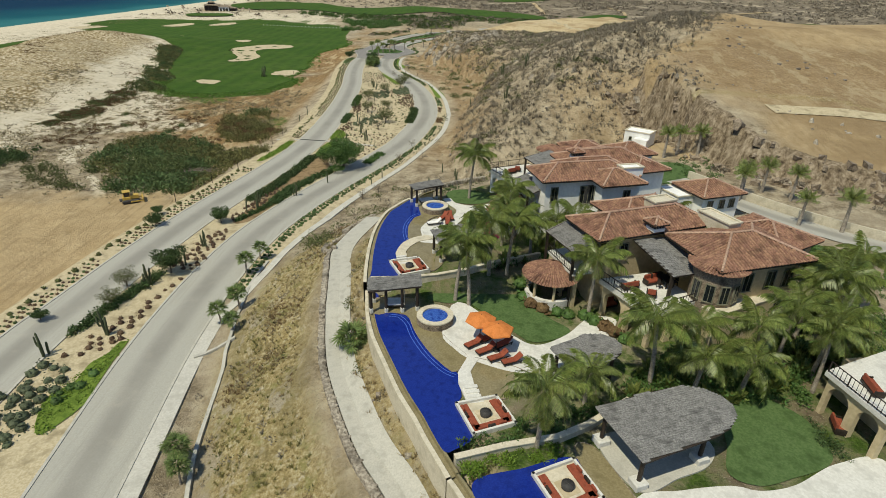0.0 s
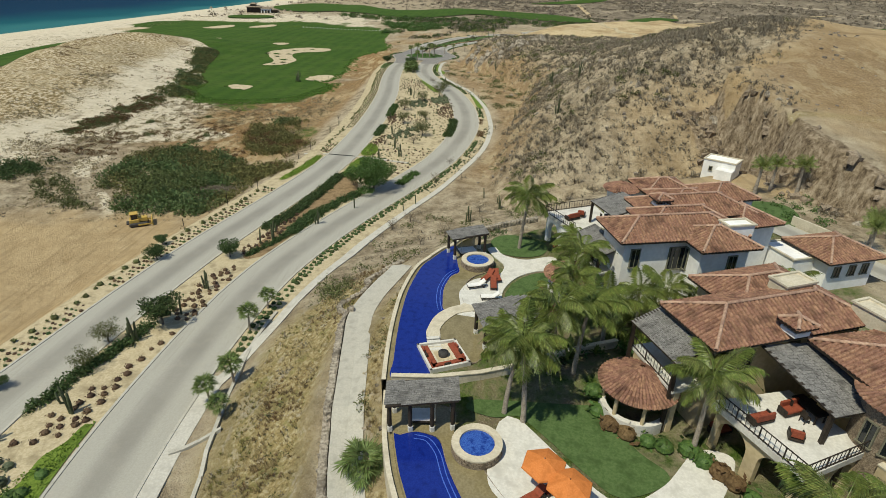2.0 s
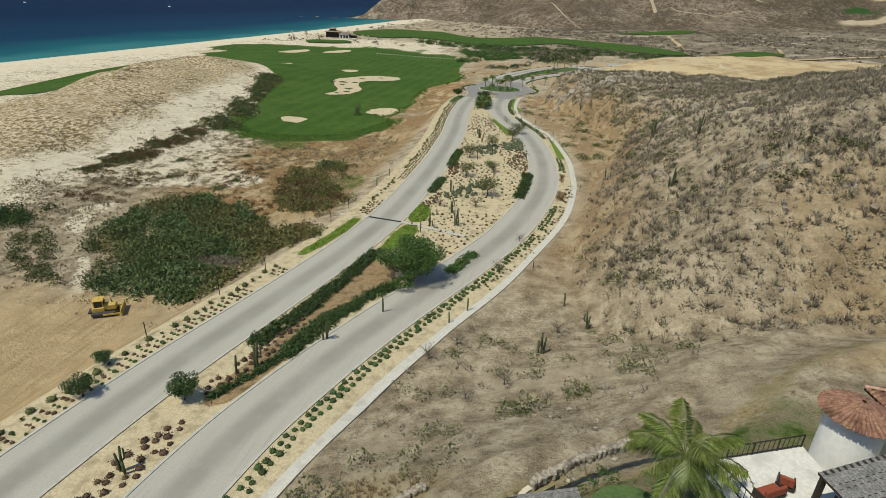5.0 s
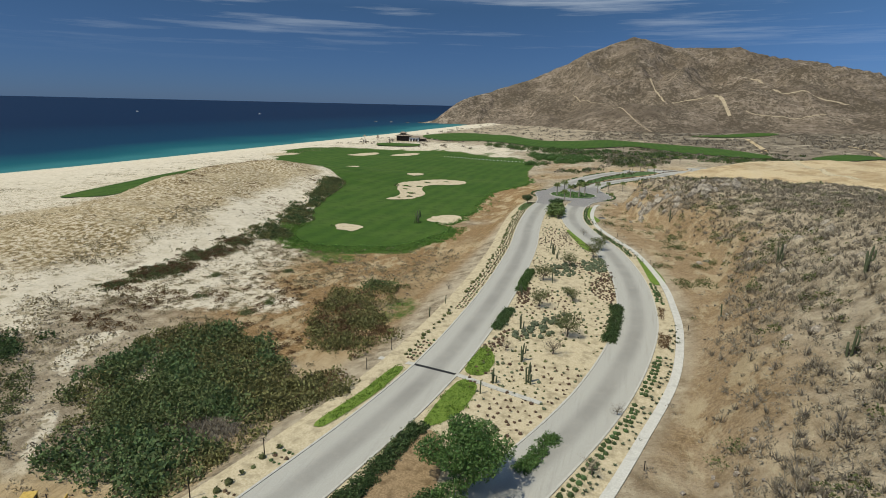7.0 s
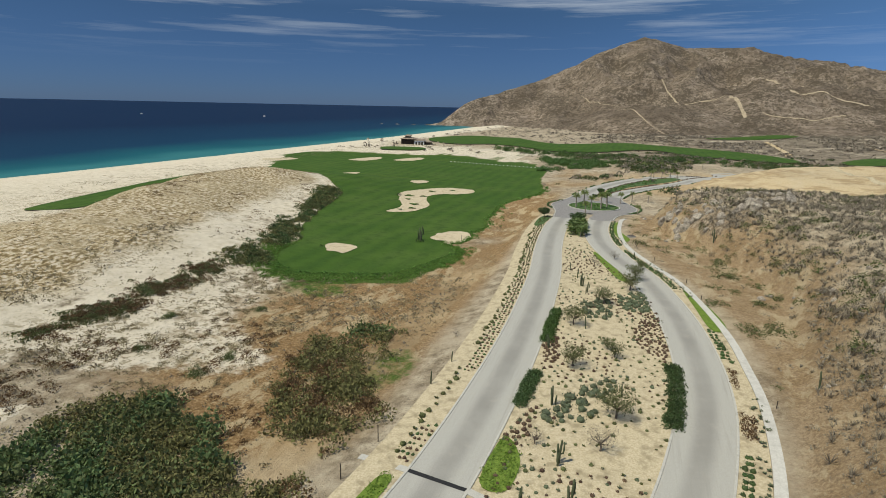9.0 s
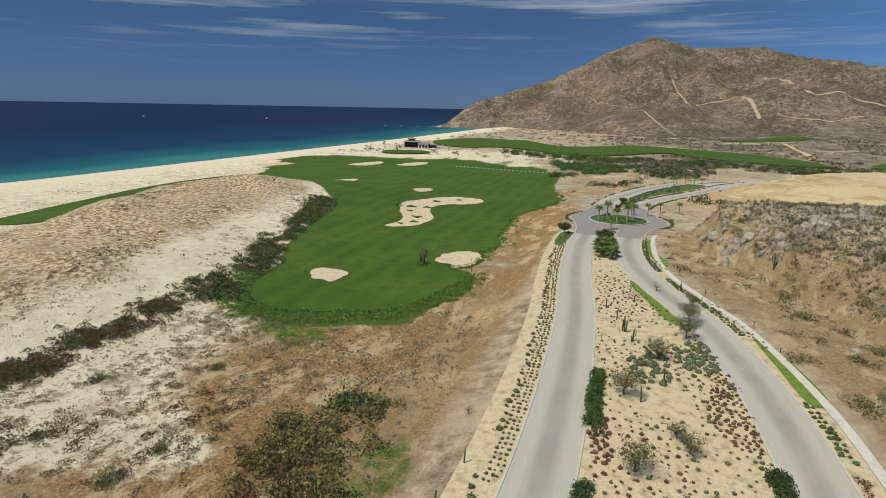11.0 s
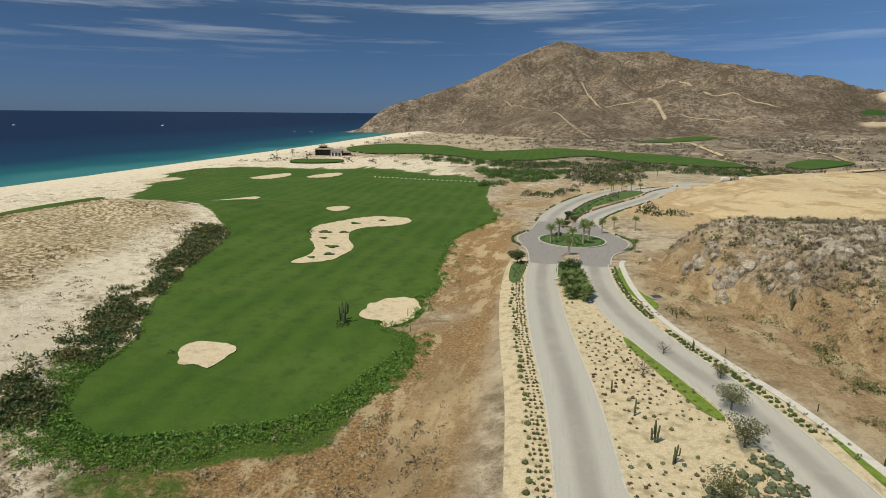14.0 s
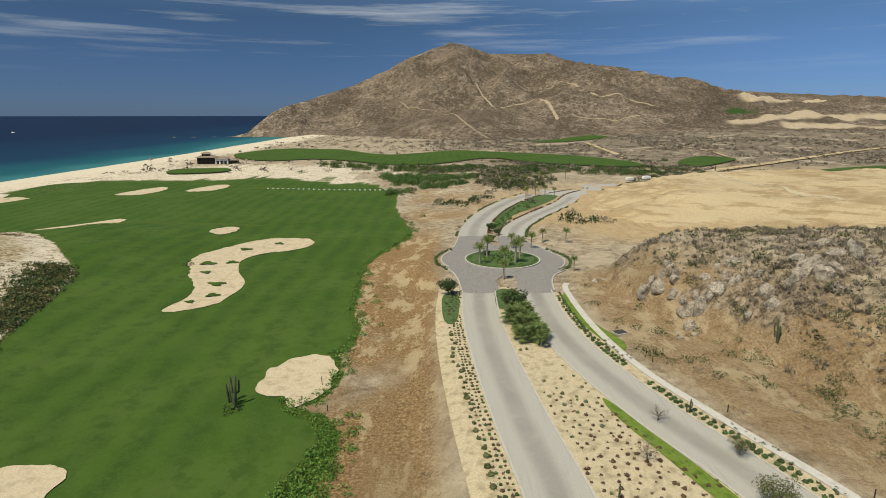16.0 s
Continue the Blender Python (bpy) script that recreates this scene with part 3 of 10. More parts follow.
def ground_z(x, y, rough=True):
    x, y = np.broadcast_arrays(np.asarray(x, float), np.asarray(y, float))
    west = -4.2 - 0.002 * np.clip(y - 300, 0, 600)
    west = west + 1.2 * np.exp(-((x + 320) / 26) ** 2)
    west = west - 5.9 * smooth(-300, -394, x) - 7 * smooth(-394, -520, x)
    crest = x - np.interp(y, [100, 205, 236, 283, 313, 350, 420], [-165, -171, -181, -197, -203, -192, -170])
    dune = np.interp(y, [60, 130, 205, 236, 283, 320, 345, 375, 410], [3.0, 4.5, 7.5, 9.2, 11.2, 11.4, 10.2, 6.5, 1.5]) * np.exp(-0.5 * (crest / np.where(crest > 0, 34, 15)) ** 2)
    dune = dune + 2.6 * np.exp(-0.5 * (((x + 138) / 18) ** 2 + ((y - 212) / 26) ** 2))
    west = west + dune * (1 + 0.16 * fractal(x, y, 26, 4, 3))
    east = -1.0 - 0.006 * np.clip(y - 300, 0, 500)
    nat = west + (east - west) * smooth(-62, -14, x)
    # terrace
    dB = -edge_distance(x, y, BENCH)
    top = terrace_z(y)
    slope = np.interp(dB, [-3, -2.2, -0.9, 1.6, 3.4, 6.6, 7.2, 12.4, 17, 21, 26], [0, 0, 1, 2, 3, 4, 5, 6, 7, 8, 9])
    slope_z = np.interp(slope, range(10), [0, -1.5, -2.9, -4.0, -4.2, -5.2, -7.9, -10.3, -11.6, -13])
    bench = top + slope_z
    bench = np.maximum(bench, nat - 30)
    nat = np.where(dB < 26, np.maximum(nat, bench), nat)
    # hill
    dH = edge_distance(x, y, HILL)
    dHp = np.clip(dH + 1.6 * fractal(x, y, 12, 3, 9) * smooth(0, 8, np.abs(dH)), 0, None)
    amp = 36 - 14 * smooth(80, 150, x) * smooth(130, 210, y)
    hill = amp * (1 - np.exp(-dHp / amp)) + 4 * smooth(0, 14, dHp) * smooth(20, 36, x) * smooth(210, 160, y)
    knoll = (15 - 6 * smooth(60, 140, x)) * (1 - np.exp(-dHp / 8))
    hill = hill + (knoll - hill) * smooth(205, 285, y)
    nat = np.where(dH > 0, np.maximum(nat, hill + np.where(dB < 0, 0, -1.0)), nat)
    # bulldozed field above the rock cut
    dP = edge_distance(x, y, PLATEAU) + 1.2 * fractal(x, y, 5, 3, 5) + 2.0 * fractal(x, y, 16, 3, 6)
    field_z = np.clip(np.minimum(17.3 + 0.22 * (y - 88) - 0.06 * (x - 52), 30.5 - 0.01 * (y - 150)), 13.5, None)
    field_z = field_z + 0.8 * fractal(x, y, 30, 3, 15)
    nat = nat + (field_z - nat) * smooth(-0.5, 2.2 + 13 * smooth(128, 142, y), dP)
    # spoil heap north of the hill
    heap = np.clip(heap_form(x, y) - 1.6, 0, None)
    nat = nat + heap
    # far rise inland
    nat = nat + 20 * smooth(600, 1500, y) * smooth(-50, 600, x)
    if rough:
        wild = smooth(1.0, 6.0, dH) * smooth(-1, -6, edge_distance(x, y, PLATEAU))
        nat = nat + wild * (0.9 * fractal(x, y, 9, 4, 1) + 0.35 * np.abs(fractal(x, y, 3.0, 3, 2)))
        wildw = smooth(-60, -75, x) * smooth(-385, -360, x)
        nat = nat + wildw * 0.35 * fractal(x, y, 14, 4, 7) * smooth(0.5, 4, -edge_distance(x, y, GREEN_LINE))
        nat = nat + 0.25 * fractal(x, y, 5, 3, 4) * smooth(6.5, 9, dB) * smooth(26, 18, dB)
    # road corridor
    xl = np.interp(y, lines["left"][:, 1], lines["left"][:, 0])
    xr = np.interp(y, lines["right"][:, 1], lines["right"][:, 0])
    xl = np.where(y > 362, np.interp(y, lines["fork_l"][:, 1], lines["fork_l"][:, 0]), xl)
    xr = np.where(y > 362, np.interp(y, lines["fork_r"][:, 1], lines["fork_r"][:, 0]), xr)
    out = np.maximum(xl - 7.0 - x, x - xr - np.interp(y, [40, 90, 130, 320, 400], [4.6, 6, 8, 8, 7]))
    out = np.minimum(out, np.hypot(x - ROUND[0], y - ROUND[1]) - 25)
    w = smooth(0.0, np.where(x < xl, 9.0, 4.0), out)
    w = np.where(y > 560, np.maximum(w, smooth(560, 640, y)), w)
    return road_z(y) * (1 - w) + nat * w


GREEN_LINE = spline([(-97.4, 222.5), (-91, 224.5), (-82.5, 228.7), (-75.4, 232.7), (-70.4, 242), (-68.5, 250.6), (-66.2, 257.5), (-66.2, 261), (-68.4, 265.2), (-72.9, 267.8), (-74.2, 271), (-70.0, 271.8), (-67.9, 276), (-68.2, 284), (-70, 288.8), (-67.5, 292.3), (-67, 301), (-69.6, 310), (-70.7, 324), (-72, 350), (-66, 375), (-61, 392), (-64, 415), (-71, 455), (-76, 505), (-100, 545), (-150, 556), (-215, 560), (-285, 556), (-296, 525), (-288, 497), (-262, 445), (-238, 402), (-205, 384), (-170, 360), (-150, 340), (-142, 327.8), (-134.5, 299), (-129.6, 284), (-124.3, 269), (-119.5, 260), (-114.5, 252), (-112.3, 243.6), (-111, 234.5), (-107.2, 227.7), (-102.8, 224)], 3.0, True)


def sheet(name, xs, ys, z, material, cover=None):
    """A height field on the lines xs and ys."""
    nx, ny = len(xs), len(ys)
    gx, gy = np.meshgrid(xs, ys)
    verts = np.column_stack([gx.ravel(), gy.ravel(), z(gx, gy).ravel()])
    i = np.arange(nx * ny).reshape(ny, nx)
    faces = np.column_stack([i[:-1, :-1].ravel(), i[:-1, 1:].ravel(), i[1:, 1:].ravel(), i[1:, :-1].ravel()])
    return mesh_object(name, verts, faces, material, cover and {k: f(gx.ravel(), gy.ravel()) for k, f in cover.items()})


def mesh_object(name, verts, faces, material, colours=None, shade=True, parent=None):
    """An object from arrays of vertices and faces that all have the same number of corners."""
    verts, faces = np.asarray(verts, np.float32), np.asarray(faces, np.int32)
    me = bpy.data.meshes.new(name)
    me.vertices.add(len(verts))
    me.vertices.foreach_set("co", verts.ravel())
    k = faces.shape[1]
    me.loops.add(faces.size)
    me.loops.foreach_set("vertex_index", faces.ravel())
    me.polygons.add(len(faces))
    me.polygons.foreach_set("loop_start", np.arange(0, faces.size, k, dtype=np.int32))
    me.update(calc_edges=True)
    me.polygons.foreach_set("use_smooth", np.full(len(faces), bool(shade)))
    for key, (r, g, b) in (colours or {}).items():
        at = me.color_attributes.new(key, "FLOAT_COLOR", "POINT")
        at.data.foreach_set("color", np.column_stack([r, g, b, np.ones(len(r))]).astype(np.float32).ravel())
    me.materials.append(material)
    me.validate()
    ob = new(name, me)
    if parent:
        ob.parent = parent
    return ob


def graded(a, b, fine0, fine1, step, grow=1.13):
    """Grid lines: even steps between fine0 and fine1, then wider and wider out to a and b."""
    mid = list(np.arange(fine0, fine1 + step / 2, step))
    s, v, hi = step, mid[-1], []
    while v < b:
        s *= grow
        v += s
        hi.append(min(v, b))
    s, v, lo = step, mid[0], []
    while v > a:
        s *= grow
        v -= s
        lo.append(max(v, a))
    return np.array(lo[::-1] + mid + hi)


SAND_STRIP = [(-74, 112), (-80.3, 121), (-84, 126.8), (-87.6, 132.2), (-97, 138.2), (-101, 146.5), (-97, 151), (-93.7, 139), (-85.5, 131.6), (-78.5, 124.6), (-73, 116)]


def cover_a(x, y):
    dH, dB, dG = edge_distance(x, y, HILL), -edge_distance(x, y, BENCH), edge_distance(x, y, GREEN_LINE)
    n1, n2 = fractal(x, y, 40, 4, 11), fractal(x, y, 14, 4, 12)
    sand = smooth(-92, -125, x + 22 * n1 + 8 * n2) * (0.62 + 0.12 * n2) + 0.35 * smooth(-100, -120, x) * smooth(-150, -135, x) * smooth(-0.2, 0.4, n1)
    sand = np.maximum(sand, (0.74 + 0.25 * n2) * smooth(-60, -84, x + 10 * n2 + 24 * smooth(176, 194, y)) * smooth(150, 175, y) * smooth(240, 215, y))
    sand = np.maximum(sand, 0.8 * smooth(430, 560, y) * smooth(60, -60, x) * smooth(-0.3, 0.5, n1))
    sand = np.maximum(sand, smooth(-295, -320, x) * 1.2)
    sand = np.maximum(sand, 0.6 * smooth(560, 640, y) * smooth(0.15, 0.6, n1) * smooth(70, -30, x))
    sand = sand * smooth(24, 40, np.hypot((x + 72) / 1.1, y - 137))
    sand = np.maximum(sand, 0.85 * smooth(-1.5, 1.5, edge_distance(x, y, SAND_STRIP) + 1.2 * n2))
    sand = sand * (1 - 0.75 * smooth(640, 730, y + 30 * n2) * smooth(-300, -262, x))
    sand = np.where(dB < 0, 0, sand)
    rough_w = np.interp(y, [235, 250, 262, 275], [11, 6, 4, 2.0])
    green = smooth(-rough_w, -1, dG + 0.28 * rough_w * n2) * smooth(420, 380, y) * smooth(-111, -100, x + 2 * n2) + 0.9 * smooth(-2.5, 0, dG)
    green = np.maximum(green, 0.5 * smooth(500, 560, y) * smooth(200, 0, x) * smooth(-300, -200, x) * smooth(0.1, 0.5, n2) * smooth(680, 620, y))
    rock = 0.62 * smooth(0, 3, dH) * smooth(-0.3, 0.4, n2) * smooth(262, 285, y) * smooth(24, 8, dH)
    rock = np.maximum(rock, 0.85 * smooth(-5, -1.5, edge_distance(x, y, PLATEAU) + 1.2 * n2) * smooth(4.5, 2, edge_distance(x, y, PLATEAU) + 1.5 * n2) * smooth(136, 128, y))
    rock = np.maximum(rock, 0.42 * smooth(3, 9, dH) * smooth(0.2, 0.7, n2))
    green = np.maximum(green, 0.5 * smooth(0, -1, dB) * smooth(46, 40, x) * smooth(96, 90, y))
    green = np.maximum(green, 0.30 * smooth(32, 16, np.hypot((x + 70) / 1.0, y - 139)))
    green = np.maximum(green, 0.55 * smooth(13, 4, np.hypot((x + 87) / 1.3, (y - 214) / 0.8)))
    green = np.maximum(green, 0.5 * smooth(12, 6, np.hypot((x + 53) / 0.6, y - 182)))
    return sand, np.clip(green, 0, 1), rock


def cover_b(x, y):
    dH, dB, dP = edge_distance(x, y, HILL), -edge_distance(x, y, BENCH), edge_distance(x, y, PLATEAU)
    n1, n2 = fractal(x, y, 40, 4, 13), fractal(x, y, 14, 4, 14)
    worn = smooth(1.25, 0.6, np.hypot((x - 84) / 36, (y - 128) / 25) + 0.35 * n2 + 0.2 * n1)
    graded_ = smooth(1, 6, dP + 2.5 * n2) * (0.9 - 0.7 * worn)
    graded_ = np.maximum(graded_, 0.45 * smooth(1.15, 0.6, np.hypot((x - 40) / 17, (y - 127) / 15) + 0.25 * n2))
    graded_ = np.maximum(graded_, smooth(-52, -56, x) * smooth(-118, -100, x + 12 * n2) * smooth(124, 112, y + 8 * n2))
    graded_ = np.maximum(graded_, smooth(1.5, 1.2, np.hypot((x - 168) / 142, (y - 438) / 86) + 0.08 * n2))
    graded_ = np.maximum(graded_, smooth(1, 4, -dB) * smooth(96, 100, y) * smooth(3, -1, dP) * 0.8)
    graded_ = np.maximum(graded_, 0.75 * smooth(-50, -53, x) * smooth(-62, -57, x) * smooth(270, 240, y))
    straw = smooth(5.5, 8, dB) * smooth(19, 15, dB) * smooth(88, 76, y) * 0.95
    straw = np.maximum(straw, 0.8 * smooth(0, 1, dB) * smooth(4, 3, dB) * smooth(88, 76, y))
    straw = np.where((dB > -2) & (dB < 0), np.maximum(straw, 0.7), straw)
    brown = smooth(-0.9, -0.2, n1 + 0.5 * n2 + 0.4) * smooth(-46, -52, x) * smooth(-105, -85, x) * smooth(150, 170, y) * smooth(420, 380, y)
    brown = np.maximum(brown, smooth(1.2, 0.8, np.hypot((x + 68) / 17, (y - 160) / 9) + 0.3 * n2))
    brown = np.maximum(brown, 0.75 * smooth(-6, 12, dP + 7 * n2 + 7 * n1))
    east = x - np.interp(y, lines["right"][:, 1], lines["right"][:, 0])
    brown = np.maximum(brown, 0.7 * smooth(8, 13, east) * smooth(16, 3, dH + 4 * n2) * smooth(120, 150, y) * smooth(345, 325, y))
    brown = np.maximum(brown, 0.75 * smooth(-70, -60, x) * smooth(20, -10, x) * smooth(395, 420, y) * smooth(600, 560, y) * smooth(-0.5, 0.3, n2))
    brown = np.maximum(brown, 0.8 * smooth(600, 690, y) * smooth(-40, 60, x) * smooth(-0.5, 0.1, n1))
    return np.clip(graded_, 0, 1), straw, brown


def cover_c(x, y):
    """Tufted dune, clean sand and far grey scrub."""
    n1, n2 = fractal(x, y, 40, 4, 16), fractal(x, y, 12, 4, 17)
    dune = smooth(-5, 4, edge_distance(x, y, DUNE_FOOT) + 4 * n2) * smooth(150, 170, y)
    pale = smooth(-3, 3, edge_distance(x, y, SAND_BAND) + 4 * n2)
    pale = np.maximum(pale, smooth(-262, -285, x + 6 * n2))
    far = smooth(600, 680, y + 40 * n2) * smooth(-120, 60, x + 60 * n1)
    far = np.maximum(far, 0.8 * smooth(520, 600, y) * smooth(200, 300, x))
    return dune, pale, far


ground = tagged(sheet("ground", graded(-5200, 5200, -215, 92, 1.25, 1.16), graded(-900, 5200, 8, 345, 1.25, 1.12), ground_z, M["ground"], dict(cover=cover_a, cover_more=cover_b, cover_land=cover_c)),
                "dry sandy scrubland with dunes, bare earth and stony hillsides", "ground", kind="structure")


def sea_z(x, y):
    d = np.hypot(x, y)
    return SEA + 0 * x + 24 * smooth(1800, 5000, d)


tagged(sheet("water", graded(-5200, -330, -900, -330, 60, 1.2), graded(-3000, 5200, -200, 1500, 60, 1.2), sea_z, M["sea"]), "calm deep blue ocean turning turquoise along the beach", "sea", kind="structure")


RIDGE = np.array([(-620, 1430, -60), (-520, 1450, -34), (-470, 1475, 12), (-430, 1500, 50), (-254, 1672, 118), (-122, 1790, 196), (-12, 1870, 240), (106, 1940, 216), (260, 1990, 219), (454, 2020, 176), (530, 2030, 156), (612, 2040, 164), (760, 2070, 124), (990, 2140, 114), (1650, 2290, 94), (3400, 2600, 108)], float)
FOOT = np.array([(-620, 1380), (-470, 1400), (-400, 1400), (-250, 1330), (0, 1160), (300, 1080), (700, 1000), (1600, 1000), (3400, 1000)], float)


def mountain_z(x, y):
    """The cape mountain and the low inland ridge."""
    yr, zr, yf = np.interp(x, RIDGE[:, 0], RIDGE[:, 1]), np.interp(x, RIDGE[:, 0], RIDGE[:, 2]), np.interp(x, FOOT[:, 0], FOOT[:, 1])
    s = np.where(y < yr, (y - yf) / (yr - yf), 1 - (y - yr) / 900)
    s = np.clip(s, -0.15, 1)
    ridge = 1 - np.abs(fractal(x, y, 190, 5, 31))
    spur = fractal(x, y, 330, 3, 35)
    prof = np.clip(s, 0, 1) ** np.where(x < -350, 0.8, 1.25)
    mid = np.clip(s, 0, 1) * np.clip(1 - s, 0, 1) * 4
    z = zr * prof * (1 + mid * (0.62 * (ridge - 0.65) + 0.26 * spur)) + mid * 10 * fractal(x, y, 52, 4, 32)
    z = z + 3.2 * fractal(x, y, 36, 4, 36) * np.clip(s * 3, 0, 1)
    z = z + 34 * np.exp(-(((x + 10) / 120) ** 2 + ((y - 1245) / 75) ** 2)) + 24 * np.exp(-(((x - 210) / 90) ** 2 + ((y - 1330) / 60) ** 2))
    z = z + 40 * np.exp(-(((x - 330) / 230) ** 2 + ((y - 1480) / 150) ** 2)) + 26 * np.exp(-(((x - 760) / 300) ** 2 + ((y - 1450) / 190) ** 2))
    return z + s * 4 - 8 - 20 * smooth(0.02, -0.15, s)


def mountain_cover(x, y):
    n = fractal(x, y, 120, 4, 33)
    z = mountain_z(x, y)
    bare = 0.10 + 0.28 * smooth(150, 235, z) + 0.40 * smooth(-360, -440, x) + 0.35 * np.exp(-(((x - 300) / 200) ** 2 + ((y - 1540) / 130) ** 2))
    pale = np.zeros_like(x)
    for line, wid in CLEARED:
        pale = np.maximum(pale, smooth(wid, wid * 0.55, edge_distance(x, y, line, False) + 6 * n))
    return bare, pale, smooth(-4, 4, edge_distance(x, y, [(532, 1354), (578, 1402), (606, 1352), (566, 1307), (525, 1316)]))


TRACKS = [([(-58, 1305), (-26, 1241), (-2, 1196), (56, 1123)], 1.7), ([(-142, 1480), (-101, 1413), (-53, 1377), (-12, 1362)], 1.5), ([(76, 1364), (120, 1352), (164, 1354)], 4.0), ([(152, 1338), (166, 1285), (172, 1248)], 5.0),
          ([(245, 1423), (262, 1357), (314, 1329), (387, 1310)], 2.6), ([(218, 1500), (254, 1462), (286, 1420), (288, 1392)], 3.2), ([(200, 1262), (250, 1250), (330, 1262)], 2.4), ([(-40, 1500), (30, 1440), (62, 1370)], 2.2)]
CLEARED = [([(516, 1251), (648, 1290), (835, 1310)], 34), ([(590, 1216), (736, 1195), (900, 1200)], 26), ([(626, 1430), (760, 1500), (900, 1560), (1100, 1640)], 30)]
tagged(sheet("mountain", np.concatenate([np.linspace(-620, 1000, 330), np.linspace(1010, 3400, 90)]), np.concatenate([np.linspace(930, 2080, 210), np.linspace(2090, 2800, 40)]), mountain_z, M["mountain"], dict(cover=mountain_cover)), "dry rocky mountain headland covered with grey-brown scrub", "mountain", kind="structure")

# ---- roads, kerbs, beds, fairway ----
def lift_z(x, y, up):
    return ground_z(x, y, False) + up


def ribbon(name, line, off_a, off_b, up, material, thick=0.0, parent=None, cross=6, colours=False, base=None):
    """A strip along a line between two sideways offsets (to the right of its course), with side faces when thick."""
    line = np.asarray(line)[:, :2]
    d = np.gradient(line, axis=0)
    d = d / np.linalg.norm(d, axis=1)[:, None]
    side = np.column_stack([d[:, 1], -d[:, 0]])
    offs = np.linspace(off_a, off_b, cross)
    pts = line[:, None, :] + side[:, None, :] * offs[None, :, None]
    z = base(pts[..., 0], pts[..., 1]) + up if base else lift_z(pts[..., 0], pts[..., 1], up)
    if thick:
        z = np.maximum(z, z.mean(axis=1, keepdims=True))
    n, k = pts.shape[:2]
    top = np.concatenate([pts, z[..., None]], axis=2)
    lanes = np.broadcast_to(np.linspace(0, 1, k), (n, k))
    if thick:
        low = top[:, [0, -1]].copy()
        low[..., 2] -= thick
        top = np.concatenate([low[:, :1], top, low[:, 1:]], axis=1)
        lanes = np.pad(lanes, ((0, 0), (1, 1)), mode="edge")
        k += 2
    i = np.arange(n * k).reshape(n, k)
    faces = np.column_stack([i[:-1, :-1].ravel(), i[:-1, 1:].ravel(), i[1:, 1:].ravel(), i[1:, :-1].ravel()])
    col = {"lane": (lanes.ravel(), np.repeat(np.linspace(0, 1, n), k), np.zeros(n * k))} if colours else None
    return mesh_object(name, top.reshape(-1, 3), faces, material, col, shade=not thick, parent=parent)


def drape(name, line, cell, up, material, z=None, parent=None):
    """A patch of ground cover inside a closed line, laid on the land."""
    line = np.asarray(line)[:, :2]
    lo, hi = line.min(0) - cell, line.max(0) + cell
    xs, ys = np.arange(lo[0], hi[0] + cell, cell), np.arange(lo[1], hi[1] + cell, cell)
    gx, gy = np.meshgrid(xs, ys)
    mid = edge_distance(gx[:-1, :-1] + cell / 2, gy[:-1, :-1] + cell / 2, line) > 0
    i = np.arange(gx.size).reshape(gx.shape)
    quads = np.stack([i[:-1, :-1], i[:-1, 1:], i[1:, 1:], i[1:, :-1]], axis=-1)[mid]
    used = np.unique(quads)
    back = np.full(gx.size, -1)
    back[used] = np.arange(len(used))
    px, py = gx.ravel()[used].copy(), gy.ravel()[used].copy()
    # vertices on the rim move onto the line
    counts = np.bincount(quads.ravel(), minlength=gx.size)[used]
    rim = np.nonzero(counts < 4)[0]
    a, b = line, np.roll(line, -1, axis=0)
    for v in rim:
        q = np.array([px[v], py[v]])
        d = b - a
        s = np.clip(((q - a) * d).sum(1) / ((d * d).sum(1) + 1e-12), 0, 1)
        near = a + d * s[:, None]
        px[v], py[v] = near[np.argmin(((near - q) ** 2).sum(1))]
    pz = (z(px, py) if z else lift_z(px, py, up))
    return mesh_object(name, np.column_stack([px, py, pz]), back[quads], material, parent=parent)


def course(line, off, lo, hi):
    """The part of a line between two y values, moved sideways to its right."""
    line = np.asarray(line)[:, :2]
    d = np.gradient(line, axis=0)
    d = d / np.linalg.norm(d, axis=1)[:, None]
    p = line + np.column_stack([d[:, 1], -d[:, 0]]) * off
    return p[(p[:, 1] >= lo) & (p[:, 1] <= hi)]


HALF = 3.75
for key, line, label in (("road_1", lines["left"], "pale worn concrete carriageway with darker tyre band"), ("road_2", lines["right"], "pale worn concrete carriageway curving round the planted median"),
                         ("road_3", lines["fork_l"], "pale concrete road beyond the roundabout"), ("road_4", lines["fork_r"], "pale concrete road leading inland")):
    half = {"road_3": 4.6, "road_4": 4.0}.get(key, HALF)
    fine = spline(line[::2], 1.5)
    tagged(ribbon(key, fine, -half, half, 0.09, M["road"], cross=9, colours=True), label, "road", kind="structure")
    hi = 319 if key in ("road_1", "road_2") else 900
    lo = -100 if key in ("road_1", "road_2") else 379
    for o in (-half - 0.3, half):
        part_line = fine[(fine[:, 1] > lo) & (fine[:, 1] < hi)]
        tagged(ribbon("kerb", part_line, o, o + 0.3, 0.17, M["kerb"], 0.2, cross=2), "low pale concrete kerb along the road", "kerb", kind="structure")


def place_junction():
    line = spline([(8, 498), (22, 516), (40, 530), (62, 543), (80, 547), (66, 534), (50, 518), (36, 500), (26, 486), (18, 484)], 1.5, True)
    tagged(drape("road_8", line, 1.5, 0.115, M["road"]), "broad pale concrete junction where the far roads meet", "road", kind="structure")


